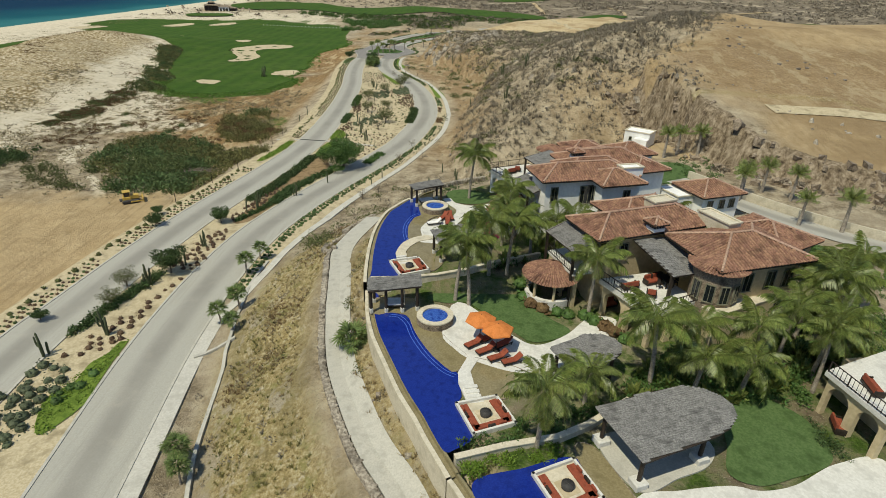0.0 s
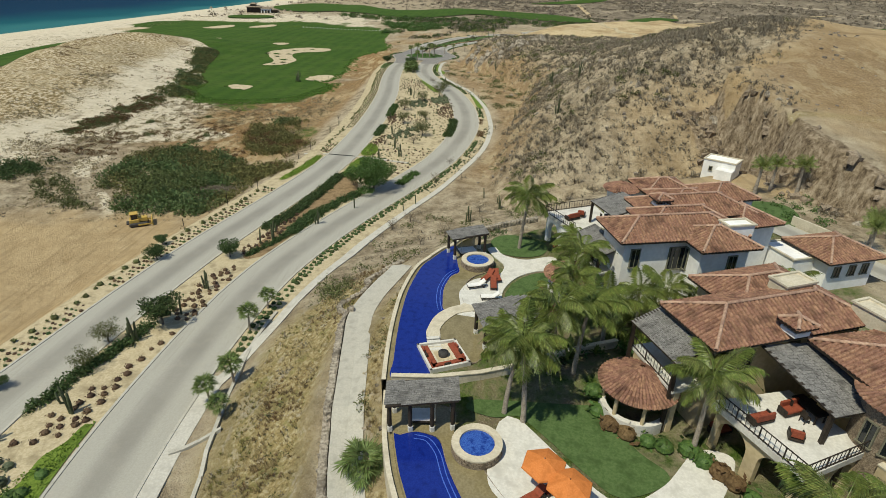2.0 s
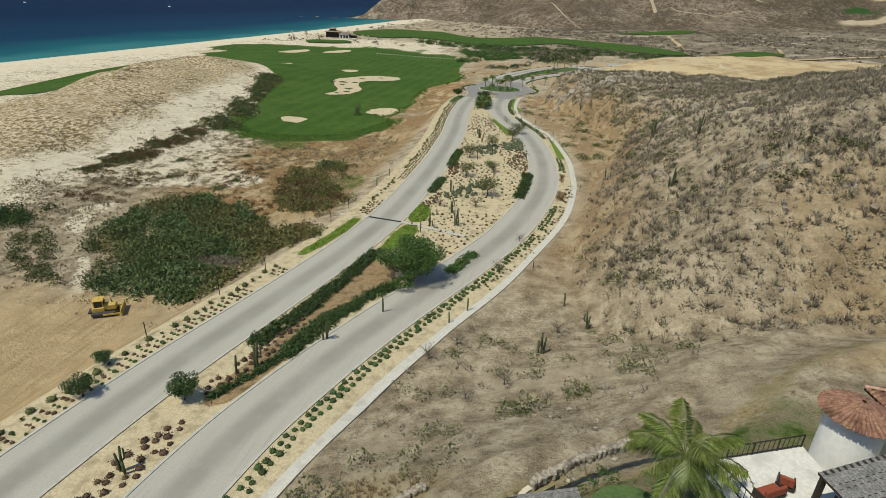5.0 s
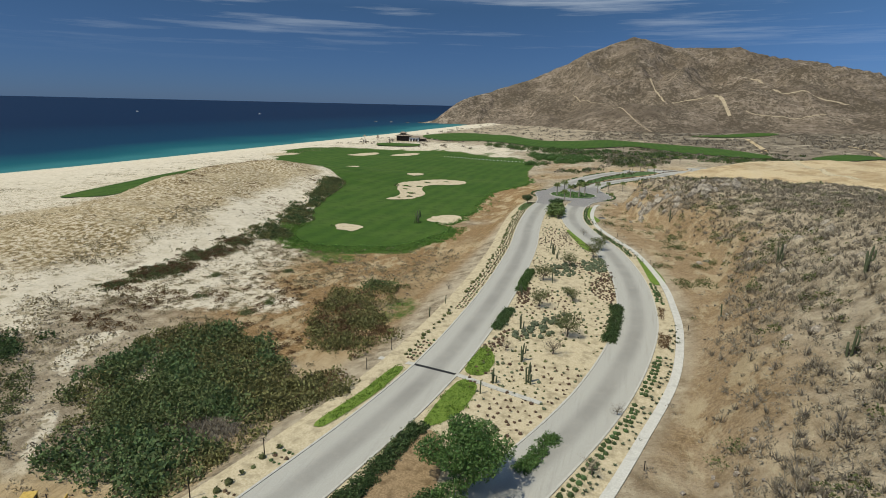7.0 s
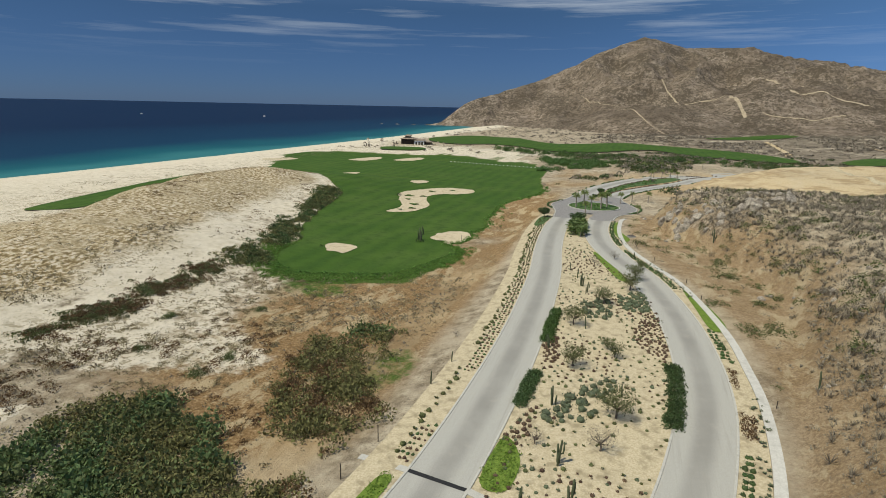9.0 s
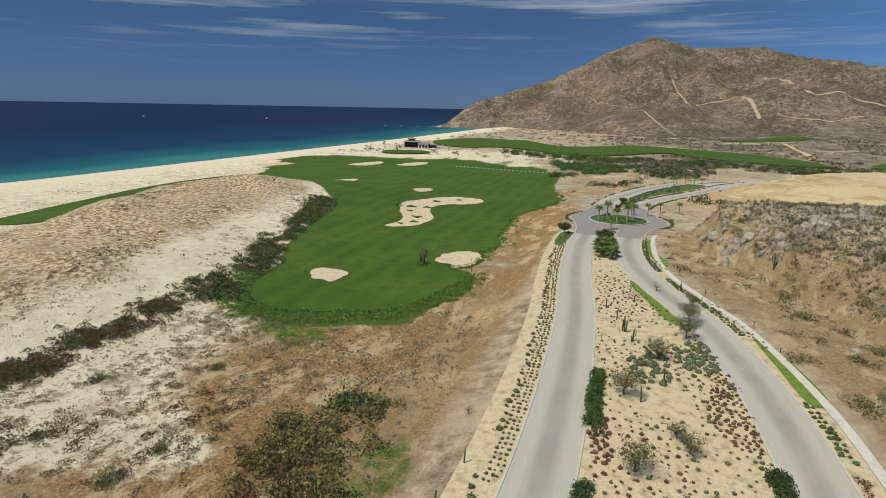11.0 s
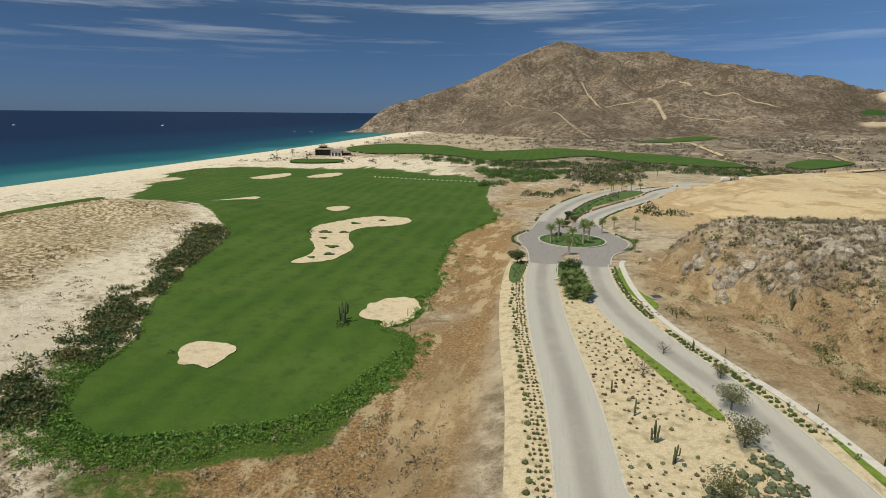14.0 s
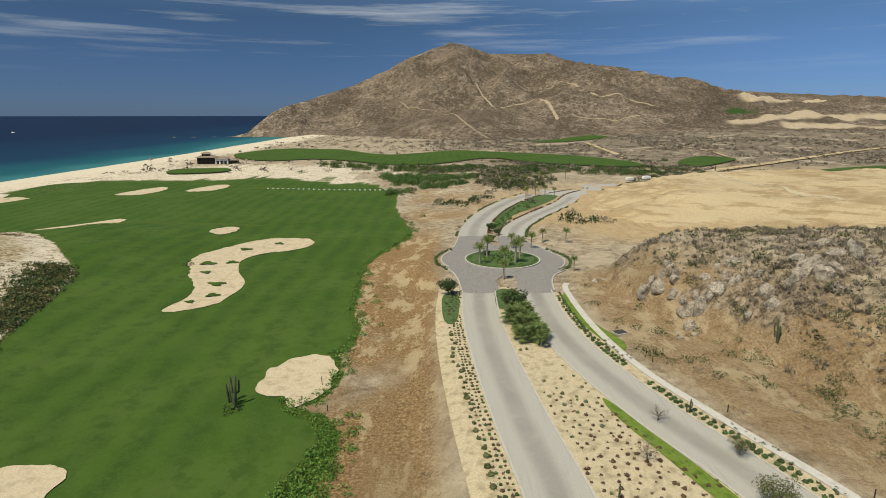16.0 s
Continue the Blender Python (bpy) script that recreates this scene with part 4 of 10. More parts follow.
def ring(cx, cy, r, n=72):
    a = np.linspace(0, 2 * math.pi, n, endpoint=False)
    return np.column_stack([cx + r * np.cos(a), cy + r * np.sin(a)])


tagged(drape("road_5", ring(*ROUND, 17.9), 1.2, 0.11, M["cobble"]), "dark cobbled roundabout", "roundabout", kind="structure")
tagged(drape("lawn", ring(*ROUND, 10.8), 1.0, 0.30, M["lawn"]), "round lawn island in the roundabout", "lawn", kind="structure")
isl = np.vstack([ring(*ROUND, 10.9), ring(*ROUND, 10.9)[:1]])
tagged(ribbon("kerb", isl[::-1], -0.15, 0.3, 0.40, M["kerb"], 0.35, cross=2), "round pale kerb of the roundabout island", "kerb", kind="structure")
for a0, a1 in ((146, 208), (-36, 36)):
    arc = np.array([(ROUND[0] + 17.9 * math.cos(radians(a)), ROUND[1] + 17.9 * math.sin(radians(a))) for a in np.linspace(a0, a1, 40)])
    tagged(ribbon("kerb", arc, -0.15, 0.2, 0.26, M["kerb"], 0.3, cross=2), "curved pale kerb round the roundabout", "kerb", kind="structure")

place_junction()
# flared mouths where the carriageways meet the roundabout, each edged by a kerb on its outer side
for pts, outer in (
        ([(-43.6, 317), (-35.4, 317), (-34.6, 326), (-32.6, 333), (-40, 337), (-47.4, 340), (-45.2, 334), (-44.0, 326)], [(-43.8, 318), (-44.2, 326), (-45.4, 334), (-47.6, 340)]),
        ([(-29.8, 317), (-21.7, 317), (-20.6, 326), (-18.6, 332), (-14.6, 337), (-22, 336), (-28.6, 333), (-29.4, 326)], [(-14.4, 336.8), (-18.4, 331.8), (-20.4, 326), (-21.5, 318)]),
        ([(-42.4, 381), (-33.4, 381), (-32.2, 370), (-31.2, 364), (-40, 362), (-46.6, 357), (-44.6, 364), (-43.2, 372)], [(-46.8, 357), (-44.8, 364), (-43.4, 372), (-42.6, 380)]),
        ([(-28.6, 381), (-20.2, 381), (-18.8, 370), (-16.6, 363), (-14.2, 358), (-22, 361), (-29.6, 364), (-29.0, 371)], [(-20.0, 380), (-18.6, 370), (-16.4, 363), (-14.0, 358)])):
    tagged(drape("road_11", spline(pts, 1.2, True), 0.9, 0.12, M["cobble"]), "cobbled mouth of the road at the roundabout", "road", kind="structure")
    tagged(ribbon("kerb", spline(outer, 1.0), -0.15, 0.2, 0.26, M["kerb"], 0.3, cross=2), "curved pale kerb at the roundabout's mouth", "kerb", kind="structure")

# planting beds
median = np.vstack([course(lines["left"], HALF + 0.3, -20, 322), course(lines["right"], -HALF - 0.3, -20, 322)[::-1]])
tagged(drape("planting_bed", median, 1.3, 0.05, M["bed"]), "sandy median planted with cacti and succulents", "planting bed", kind="structure")
tagged(drape("planting_bed", spline([(-37.4, 94), (-35.5, 106), (-34.2, 118), (-33, 132), (-30.5, 138), (-27.5, 136), (-25.5, 128), (-28, 119), (-30.8, 109), (-32.6, 101), (-34.6, 94)], 1.0, True), 0.8, 0.075, M["soil"]), "reddish brown soil between the median's hedges", "planting bed", kind="structure")
strip_l = np.vstack([course(lines["left"], -HALF - 0.3, -20, 326)[::-1], course(lines["left"], -HALF - 5.9, -20, 326)])
tagged(drape("planting_bed", strip_l, 1.0, 0.05, M["bed"]), "sandy strip of succulents beside the road", "planting bed", kind="structure")
WALK = spline([(-27.9, 62.6), (-26.6, 67), (-25.0, 74), (-24.2, 80), (-22.6, 88), (-19.5, 100), (-14, 115), (-8, 129.5), (-3, 146), (2.2, 165), (4.4, 184), (4.3, 198), (2.8, 216), (-2.5, 241), (-9.5, 259), (-15.5, 276), (-18.5, 296), (-18.6, 318), (-17.2, 324)], 2.0)
strip_r = np.vstack([course(lines["right"], HALF + 0.3, 66, 318), course(WALK, -0.75, 66, 318)[::-1]])
tagged(drape("planting_bed", strip_r, 1.0, 0.05, M["bed"]), "sandy strip of shrubs between road and footpath", "planting bed", kind="structure")
tagged(ribbon("pavement", WALK, -0.7, 0.7, 0.15, M["walk"], 0.3, cross=3), "narrow pale concrete footpath beside the road", "footpath", kind="structure")
shoulder = course(lines["right"], 0, 20, 65)
tagged(ribbon("pavement", shoulder, HALF + 0.3, HALF + 2.0, 0.10, M["walk"], 0.15, cross=3), "pale concrete shoulder along the carriageway", "pavement", kind="structure")
# drain across the road with its concrete channel
drain = tagged(new("drain"), "dark metal drain grate across the road in a concrete channel", "drain", kind="structure")
cross_line = np.array([(-45.5, 156.6), (-38.6, 155.6), (-31.2, 154.6), (-24, 152.4), (-17, 150.3)])
ribbon("channel", cross_line[[0, 1]], -0.5, 0.5, 0.15, M["kerb"], 0.2, drain, 2)
ribbon("channel", cross_line[2:], -0.5, 0.5, 0.15, M["kerb"], 0.2, drain, 2)
ribbon("grate", spline(cross_line[1:3], 1.0), -0.32, 0.32, 0.115, M["drain"], 0, drain, 2)

# fairway, bunkers, verges
tagged(drape("fairway", GREEN_LINE, 2.0, 0.07, M["turf"]), "mown green golf fairway with faint mowing bands", "golf course", kind="structure")


def bunker(points):
    line = spline(points, 0.8, True)
    c = line.mean(0)
    out = line - c
    out = out / (np.linalg.norm(out, axis=1)[:, None] + 1e-6)
    line = line + out * (0.9 * fractal(line[:, 0], line[:, 1], 2.6, 3, 70))[:, None]

    def dish(x, y):
        d = np.clip(edge_distance(x, y, line), 0, 4)
        return lift_z(x, y, 0.20) - 0.045 * d * smooth(0, 2, d) * 0.6 + 0.02 * fractal(x, y, 1.2, 3, 8)
    return tagged(drape("bunker", line, 0.7 if len(points) < 12 else 0.9, 0.1, M["bunker"], dish), "pale raked sand bunker in the fairway", "bunker", group="golf bunkers")


BUNKERS = [
    [(-104.5, 248.5), (-103.2, 253.0), (-99.5, 253.6), (-97.5, 254.6), (-94.8, 251.5), (-94.9, 247), (-97, 244.2), (-101, 244.4)],
    [(-79.5, 274.7), (-78.6, 280), (-76.6, 285), (-72.1, 288.1), (-68.8, 286), (-67.3, 280), (-67.1, 274.6), (-69.5, 270.1), (-72.3, 268.9), (-74.2, 272.3), (-76.8, 273.2)],
    [(-112, 311.5), (-110.5, 320), (-112, 328), (-117, 337), (-122.5, 348.5), (-123, 360), (-119.4, 370), (-113, 380), (-105, 386), (-94.6, 384), (-93, 375), (-97, 369), (-106, 362), (-109, 354), (-106, 343), (-100.6, 332), (-101, 319), (-106, 312)],
    [(-135, 394), (-132, 402), (-127.5, 402), (-125, 395), (-129, 388)],
    [(-215, 388), (-205, 402), (-196, 410), (-184, 421), (-178, 414), (-182, 400), (-190, 392), (-203, 386)],
    [(-231, 500), (-226, 524), (-219, 533), (-212, 520), (-216, 500)],
    [(-197, 512), (-193, 530), (-184, 538), (-176, 524), (-182, 508)],
    [(-290, 470), (-280, 490), (-268, 484), (-276, 464)],
]
for pts in BUNKERS:
    bunker(pts)
for pts, mat, lab in (
        ([(-43.2, 134), (-40.6, 144), (-39.8, 153.6), (-41.5, 153.2), (-42.8, 144), (-44.7, 134.4)], "verge", "strip of bright green groundcover beside the road"),
        ([(-30.2, 156.5), (-29.4, 166), (-26.5, 162), (-27, 156)], "verge", "patch of bright green groundcover in the median"),
        ([(-31.2, 139), (-30.2, 152.5), (-27, 152), (-27.5, 143)], "verge", "patch of bright green groundcover in the median"),
        ([(-38.2, 40), (-36.2, 44), (-36.6, 48), (-37.0, 52), (-37.3, 56), (-38.2, 55.4), (-38.4, 53), (-39.4, 51.2), (-39.2, 48), (-40.6, 45)], "verge", "patch of bright green groundcover in the median"),
        ([(-45.5, 298), (-44.6, 314), (-48.2, 314), (-48, 298)], "lawn", "strip of green lawn beside the road"),
        ([(-36.3, 306), (-35.3, 318), (-31.8, 318), (-32, 306)], "lawn", "strip of green lawn in the median"),
        ([(-14.8, 240), (-20.5, 256), (-24.5, 266), (-24.6, 262), (-21.4, 252), (-17.5, 241)], "verge", "strip of green grass along the inside kerb"),
        ([(-20.4, 297), (-20.6, 312), (-18.8, 316), (-18.4, 300), (-15, 286), (-17.4, 284)], "verge", "strip of green grass between road and footpath"),
        ([(3.6, 216), (1.5, 228), (-2.6, 238), (-1.2, 226), (0.7, 214)], "verge", "strip of green grass between road and footpath"),
        ([(-28.5, 398), (-23.5, 425), (-12.5, 455), (0, 480), (10, 492), (14, 486), (6, 466), (-7, 444), (-18, 424), (-25, 400)], "lawn", "green planted island between the far roads"),
        ):
    tagged(drape("lawn", spline(pts, 0.8, True), 0.6, 0.14, M[mat]), lab, "lawn", kind="structure")

# far golf holes and flats
FAR_FAIRWAYS = ([(-274, 806), (-262, 890), (-230, 915), (-171, 871), (-106, 800), (-41, 856), (10, 827), (81, 770), (118, 703), (120, 650), (90, 640), (35, 680), (2, 735), (-38, 696), (-87, 676), (-144, 717), (-228, 731)],
            [(153, 661), (175, 705), (211, 747), (231, 718), (200, 676), (162, 640)],
            [(86, 1028), (134, 1014), (190, 1060), (232, 1130), (205, 1160), (150, 1100)],
            [(-238, 256), (-226, 266), (-222, 290), (-230, 320), (-246, 345), (-256, 370), (-256, 405), (-262, 404), (-267, 376), (-266, 350), (-264, 334), (-259, 312), (-254, 289), (-249, 267), (-244, 254)],
            [(-262, 640), (-225, 650), (-215, 620), (-250, 606)],
            [(222, 570), (236, 606), (312, 640), (420, 660), (420, 600), (300, 560)])
for pts in FAR_FAIRWAYS:
    near = pts[0] == (-238, 256)
    tagged(drape("fairway", spline(pts, 8.0, True), 3.0 if near else 6.0, 0.3 if near else 0.9, M["turf"]), "distant green golf fairway", "golf course", kind="structure")

tagged(ribbon("road_9", spline([(63, 104), (72, 104.5), (85, 104), (100, 103), (122, 99), (150, 92)], 2.0), -2.0, 2.0, 0.12, M["bed"], 0, cross=5), "pale sandy track over the bulldozed field", "dirt track", kind="structure")
for pts, wide in TRACKS:
    tagged(ribbon("road_7", spline(pts, 3.0), -0.6 * wide, 0.6 * wide, 0.8, M["track"], 0, cross=5, base=mountain_z), "pale dirt track cut into the mountainside", "dirt track", kind="structure")
for pts, wide, lab in (([(158, 985), (150, 900), (142, 816), (136, 765), (127.5, 723)], 3.0, "pale dirt track over the distant plain"), ([(250, 892), (254, 850), (250, 800), (232, 732)], 2.0, "narrow pale dirt track over the distant plain"),
                       ([(98, 568), (150, 604), (215, 652), (293, 716), (392, 793), (475, 846)], 4.0, "pale dirt road running inland")):
    tagged(ribbon("road_6", spline(pts, 10.0), -wide, wide, 0.9, M["spoil"], 0, cross=3), lab, "dirt road", kind="structure")

# ---- plants ----
def tube(points, radii, sides=7):
    """Vertices and quads of a tapered tube."""
    pts = np.asarray(points, float)
    d = np.gradient(pts, axis=0)
    d /= np.linalg.norm(d, axis=1)[:, None] + 1e-9
    ref = np.array([1.0, 0.13, 0.07])
    u = np.cross(d, ref)
    u /= np.linalg.norm(u, axis=1)[:, None] + 1e-9
    v = np.cross(d, u)
    a = np.linspace(0, 2 * math.pi, sides, endpoint=False)
    ringv = u[:, None] * np.cos(a)[None, :, None] + v[:, None] * np.sin(a)[None, :, None]
    verts = pts[:, None] + ringv * np.asarray(radii, float)[:, None, None]
    i = np.arange(len(pts) * sides).reshape(len(pts), sides)
    j = np.roll(i, -1, axis=1)
    faces = np.column_stack([i[:-1].ravel(), j[:-1].ravel(), j[1:].ravel(), i[1:].ravel()])
    return verts.reshape(-1, 3), faces


def merge(pieces):
    vs, fs, k = [], [], 0
    for v, f in pieces:
        vs.append(v)
        fs.append(np.asarray(f) + k)
        k += len(v)
    return np.vstack(vs), np.vstack(fs)


def leaf_quads(rng, centres, size, aspect=0.5, droop=0.0):
    """One small bent-free leaf at each centre, turned at random."""
    n = len(centres)
    a = rng.normal(size=(n, 3))
    a[:, 2] -= droop
    a /= np.linalg.norm(a, axis=1)[:, None]
    b = np.cross(a, rng.normal(size=(n, 3)))
    b /= np.linalg.norm(b, axis=1)[:, None] + 1e-9
    s = size * rng.uniform(0.6, 1.4, (n, 1))
    a, b = a * s, b * s * aspect
    v = np.stack([centres - a * 0.5, centres + b * 0.5, centres + a * 0.5, centres - b * 0.5], axis=1)
    return v.reshape(-1, 3), np.arange(4 * n).reshape(n, 4)


def clump(rng, n, r, h, size, aspect=0.55):
    """A rounded, uneven heap of leaves standing on the ground."""
    d = rng.normal(size=(n, 3))
    d /= np.linalg.norm(d, axis=1)[:, None]
    d[:, 2] = np.abs(d[:, 2])
    lump = 1 + 0.35 * np.sin(3 * np.arctan2(d[:, 1], d[:, 0]) + rng.uniform(0, 6)) * np.sqrt(np.clip(1 - d[:, 2] ** 2, 0, 1)) + rng.normal(0, 0.12, n)
    rad = rng.uniform(0.45, 1, n) ** 0.5 * lump
    c = d * rad[:, None] * np.array([r, r, h])
    return leaf_quads(rng, c, size, aspect)


def twigs(rng, n, r, h, width=0.05):
    """A dry bush of thin branching stems."""
    a = rng.uniform(0, 2 * math.pi, n)
    out = rng.uniform(0.2, 1.0, n) * r
    tip = np.column_stack([np.cos(a) * out, np.sin(a) * out, rng.uniform(0.5, 1.0, n) * h])
    root = tip * rng.uniform(0.0, 0.45, (n, 1))
    side = np.column_stack([-np.sin(a), np.cos(a), rng.normal(0, 0.4, n)]) * width
    v = np.stack([root - side, root + side, tip + side * 0.3, tip - side * 0.3], axis=1)
    return v.reshape(-1, 3), np.arange(4 * n).reshape(n, 4)


def rosette(rng, n, r, h):
    a = np.linspace(0, 2 * math.pi, n, endpoint=False) + rng.normal(0, 0.15, n)
    up = rng.uniform(0.35, 1.0, n)
    tip = np.column_stack([np.cos(a) * r * (1.15 - 0.6 * up), np.sin(a) * r * (1.15 - 0.6 * up), h * up])
    side = np.column_stack([-np.sin(a), np.cos(a), 0 * a]) * r * 0.22
    mid = tip * np.array([0.5, 0.5, 0.62])
    v = np.stack([np.zeros_like(tip), mid + side, tip, mid - side], axis=1)
    return v.reshape(-1, 3), np.arange(4 * n).reshape(n, 4)


def scatter(name, templates, xy, scale, material, label, category, rng, sink=0.04, zfun=None):
    """Many plants as one object: each is a turned and scaled copy of one of the templates."""
    xy = np.asarray(xy, float)
    z = (zfun or ground_z)(xy[:, 0], xy[:, 1]) - sink
    scale = np.broadcast_to(np.asarray(scale, float), (len(xy),))
    pick = rng.integers(0, len(templates), len(xy))
    turn = rng.uniform(0, 2 * math.pi, len(xy))
    vs, fs, k = [], [], 0
    for t, (tv, tf) in enumerate(templates):
        m = np.nonzero(pick == t)[0]
        if not len(m):
            continue
        c, s = np.cos(turn[m])[:, None], np.sin(turn[m])[:, None]
        x = (tv[None, :, 0] * c - tv[None, :, 1] * s) * scale[m][:, None] + xy[m, 0][:, None]
        y = (tv[None, :, 0] * s + tv[None, :, 1] * c) * scale[m][:, None] + xy[m, 1][:, None]
        zz = tv[None, :, 2] * scale[m][:, None] + z[m][:, None]
        vs.append(np.stack([x, y, zz], axis=2).reshape(-1, 3))
        fs.append((tf[None] + (np.arange(len(m)) * len(tv))[:, None, None] + k).reshape(-1, tf.shape[1]))
        k += len(m) * len(tv)
    return tagged(mesh_object(name, np.vstack(vs), np.vstack(fs), material, shade=False), label, category, kind="stuff")


def throw(rng, n, x0, x1, y0, y1, density):
    """About n random places in a box, kept with the chance that density gives."""
    x, y = rng.uniform(x0, x1, n), rng.uniform(y0, y1, n)
    keep = rng.uniform(0, 1, n) < density(x, y)
    return np.column_stack([x, y])[keep]


def road_gap(x, y):
    """Sideways place between the carriageways: below 0 outside the corridor on the left, 0..1 in the median, above 1 on the right."""
    xl = np.interp(y, lines["left"][:, 1], lines["left"][:, 0]) + HALF + 0.5
    xr = np.interp(y, lines["right"][:, 1], lines["right"][:, 0]) - HALF - 0.5
    return (x - xl) / np.maximum(xr - xl, 0.3)


rng = np.random.default_rng(5)

# hillside scrub
dry = [twigs(rng, 20, 0.8, 0.9, 0.04) for _ in range(4)]
mixed = [merge([clump(rng, 11, 0.7, 0.6, 0.36), twigs(rng, 6, 0.8, 0.9, 0.035)]) for _ in range(4)]


def hill_density(x, y):
    d = edge_distance(x, y, HILL)
    return smooth(0, 7, d) * (0.40 + 0.65 * smooth(-0.4, 0.5, fractal(x, y, 16, 4, 40))) * smooth(12, 2, edge_distance(x, y, PLATEAU))


pts = throw(rng, 28000, -10, 95, 100, 338, hill_density)
scatter("hill_scrub", mixed, pts, rng.uniform(0.35, 1.3, len(pts)), M["grey_scrub"], "dry grey-brown scrub covering the stony hillside", "scrub", rng)
pts = throw(rng, 7500, -10, 80, 100, 338, hill_density)
scatter("dry_brush", dry, pts, rng.uniform(0.7, 1.7, len(pts)), M["grey_scrub"], "bare twiggy brush on the hillside", "brush", rng)
pts = throw(rng, 2300, -12, 80, 100, 338, lambda x, y: hill_density(x, y) * smooth(0.0, 0.5, fractal(x, y, 24, 3, 41)))
scatter("hill_bushes", [clump(rng, 60, 1.0, 0.75, 0.3) for _ in range(3)], pts, rng.uniform(0.5, 1.5, len(pts)), M["olive_scrub"], "olive-green bushes among the dry hillside scrub", "bushes", rng)
pts = throw(rng, 900, -8, 62, 215, 336, lambda x, y: smooth(-4, 6, edge_distance(x, y, HILL)) * (0.15 + 0.7 * smooth(-0.1, 0.4, fractal(x, y, 13, 3, 57))))
scatter("hill_bushes", [merge([clump(rng, 46, 1.0, 0.8, 0.34), twigs(rng, 14, 1.1, 1.2, 0.03)]) for _ in range(3)], pts[::2], rng.uniform(0.6, 1.7, len(pts[::2])), M["grey_scrub"], "large grey-brown brush on the rocky knoll", "bushes", rng)
scatter("hill_bushes", [clump(rng, 46, 1.0, 0.8, 0.34) for _ in range(3)], pts[1::2], rng.uniform(0.6, 1.7, len(pts[1::2])), M["hollow"], "large olive bushes on the rocky knoll", "bushes", rng)
# scrub on the flat between footpath and hill and on the slope below the terrace
pts = throw(rng, 3000, -26, 25, 26, 330, lambda x, y: smooth(0.8, 2.5, x - np.interp(y, WALK[:, 1], WALK[:, 0])) * smooth(2, -2, edge_distance(x, y, HILL)) * smooth(7.4, 8.4, -edge_distance(x, y, BENCH)) * (0.15 + 0.5 * smooth(-0.1, 0.5, fractal(x, y, 12, 3, 42)) + 0.4 * smooth(84, 92, y) * smooth(126, 112, y)))
scatter("path_scrub", mixed, pts, rng.uniform(0.3, 1.1, len(pts)), M["grey_scrub"], "sparse dry scrub beside the footpath", "scrub", rng)
pts = throw(rng, 420, -24, 16, 80, 320, lambda x, y: smooth(0.8, 2.5, x - np.interp(y, WALK[:, 1], WALK[:, 0])) * smooth(4, 0, edge_distance(x, y, HILL)) * smooth(0.1, 0.4, fractal(x, y, 18, 3, 43)) * smooth(7, 8, -edge_distance(x, y, BENCH)))
scatter("path_bushes", [clump(rng, 90, 1.3, 0.8, 0.28) for _ in range(3)], pts, rng.uniform(0.5, 1.3, len(pts)), M["olive_scrub"], "low olive bushes near the footpath", "bushes", rng)
# straw on the slope below the terrace
straw_t = [twigs(rng, 14, 0.3, 0.34, 0.02) for _ in range(4)]
STRAW = plain("straw_grass", (0.32, 0.25, 0.13), (0.50, 0.405, 0.235), 1.0, rough=0.9, island=0.5, spec=0.1, leafy=0.5)
pts = throw(rng, 15000, -26, 8, 15, 84, lambda x, y: smooth(7.4, 8.2, -edge_distance(x, y, BENCH)) * smooth(17, 14.5, -edge_distance(x, y, BENCH)) * (0.3 + 0.7 * smooth(-0.4, 0.4, fractal(x, y, 7, 3, 44))))
tone = fractal(pts[:, 0], pts[:, 1], 9, 3, 62) + rng.normal(0, 0.15, len(pts))
for sel, mat, lab in ((tone > 0.25, plain("russet_grass", (0.20, 0.135, 0.070), (0.36, 0.26, 0.15), 1.0, rough=0.9, island=0.5, spec=0.1, leafy=0.4), "tufts of russet dry grass on the slope"),
                      ((tone <= 0.25) & (tone > -0.15), STRAW, "tufts of straw-coloured dry grass on the slope"),
                      ((tone <= -0.15) & (tone > -0.45), plain("olive_grass", (0.185, 0.175, 0.062), (0.33, 0.30, 0.12), 1.0, rough=0.9, island=0.5, spec=0.1, leafy=0.4), "tufts of olive-yellow grass on the slope")):
    scatter("straw_grass", straw_t, pts[sel], rng.uniform(0.6, 1.4, int(sel.sum())), mat, lab, "dry grass", rng)
pts = throw(rng, 2600, -14, 8, 15, 84, lambda x, y: smooth(0.5, 0.9, -edge_distance(x, y, BENCH)) * smooth(2.7, 2.2, -edge_distance(x, y, BENCH)))
scatter("straw_grass", straw_t, pts, rng.uniform(0.8, 1.9, len(pts)), STRAW, "tall straw grass below the pool wall", "dry grass", rng)

pts = throw(rng, 2600, -28, 8, 15, 86, lambda x, y: smooth(7.4, 8.2, -edge_distance(x, y, BENCH)) * smooth(20, 16, -edge_distance(x, y, BENCH)) * smooth(0.0, 0.4, fractal(x, y, 6, 3, 56)) * (x > -22))
scatter("slope_weeds", [clump(rng, 16, 0.5, 0.3, 0.2) for _ in range(3)], pts[::2], rng.uniform(0.4, 1.3, len(pts[::2])), M["olive_scrub"], "patches of olive weeds on the slope", "weeds", rng)
scatter("slope_weeds", [clump(rng, 16, 0.5, 0.3, 0.2) for _ in range(3)], pts[1::2], rng.uniform(0.4, 1.2, len(pts[1::2])), M["grey_scrub"], "patches of dry brown weeds on the slope", "weeds", rng)

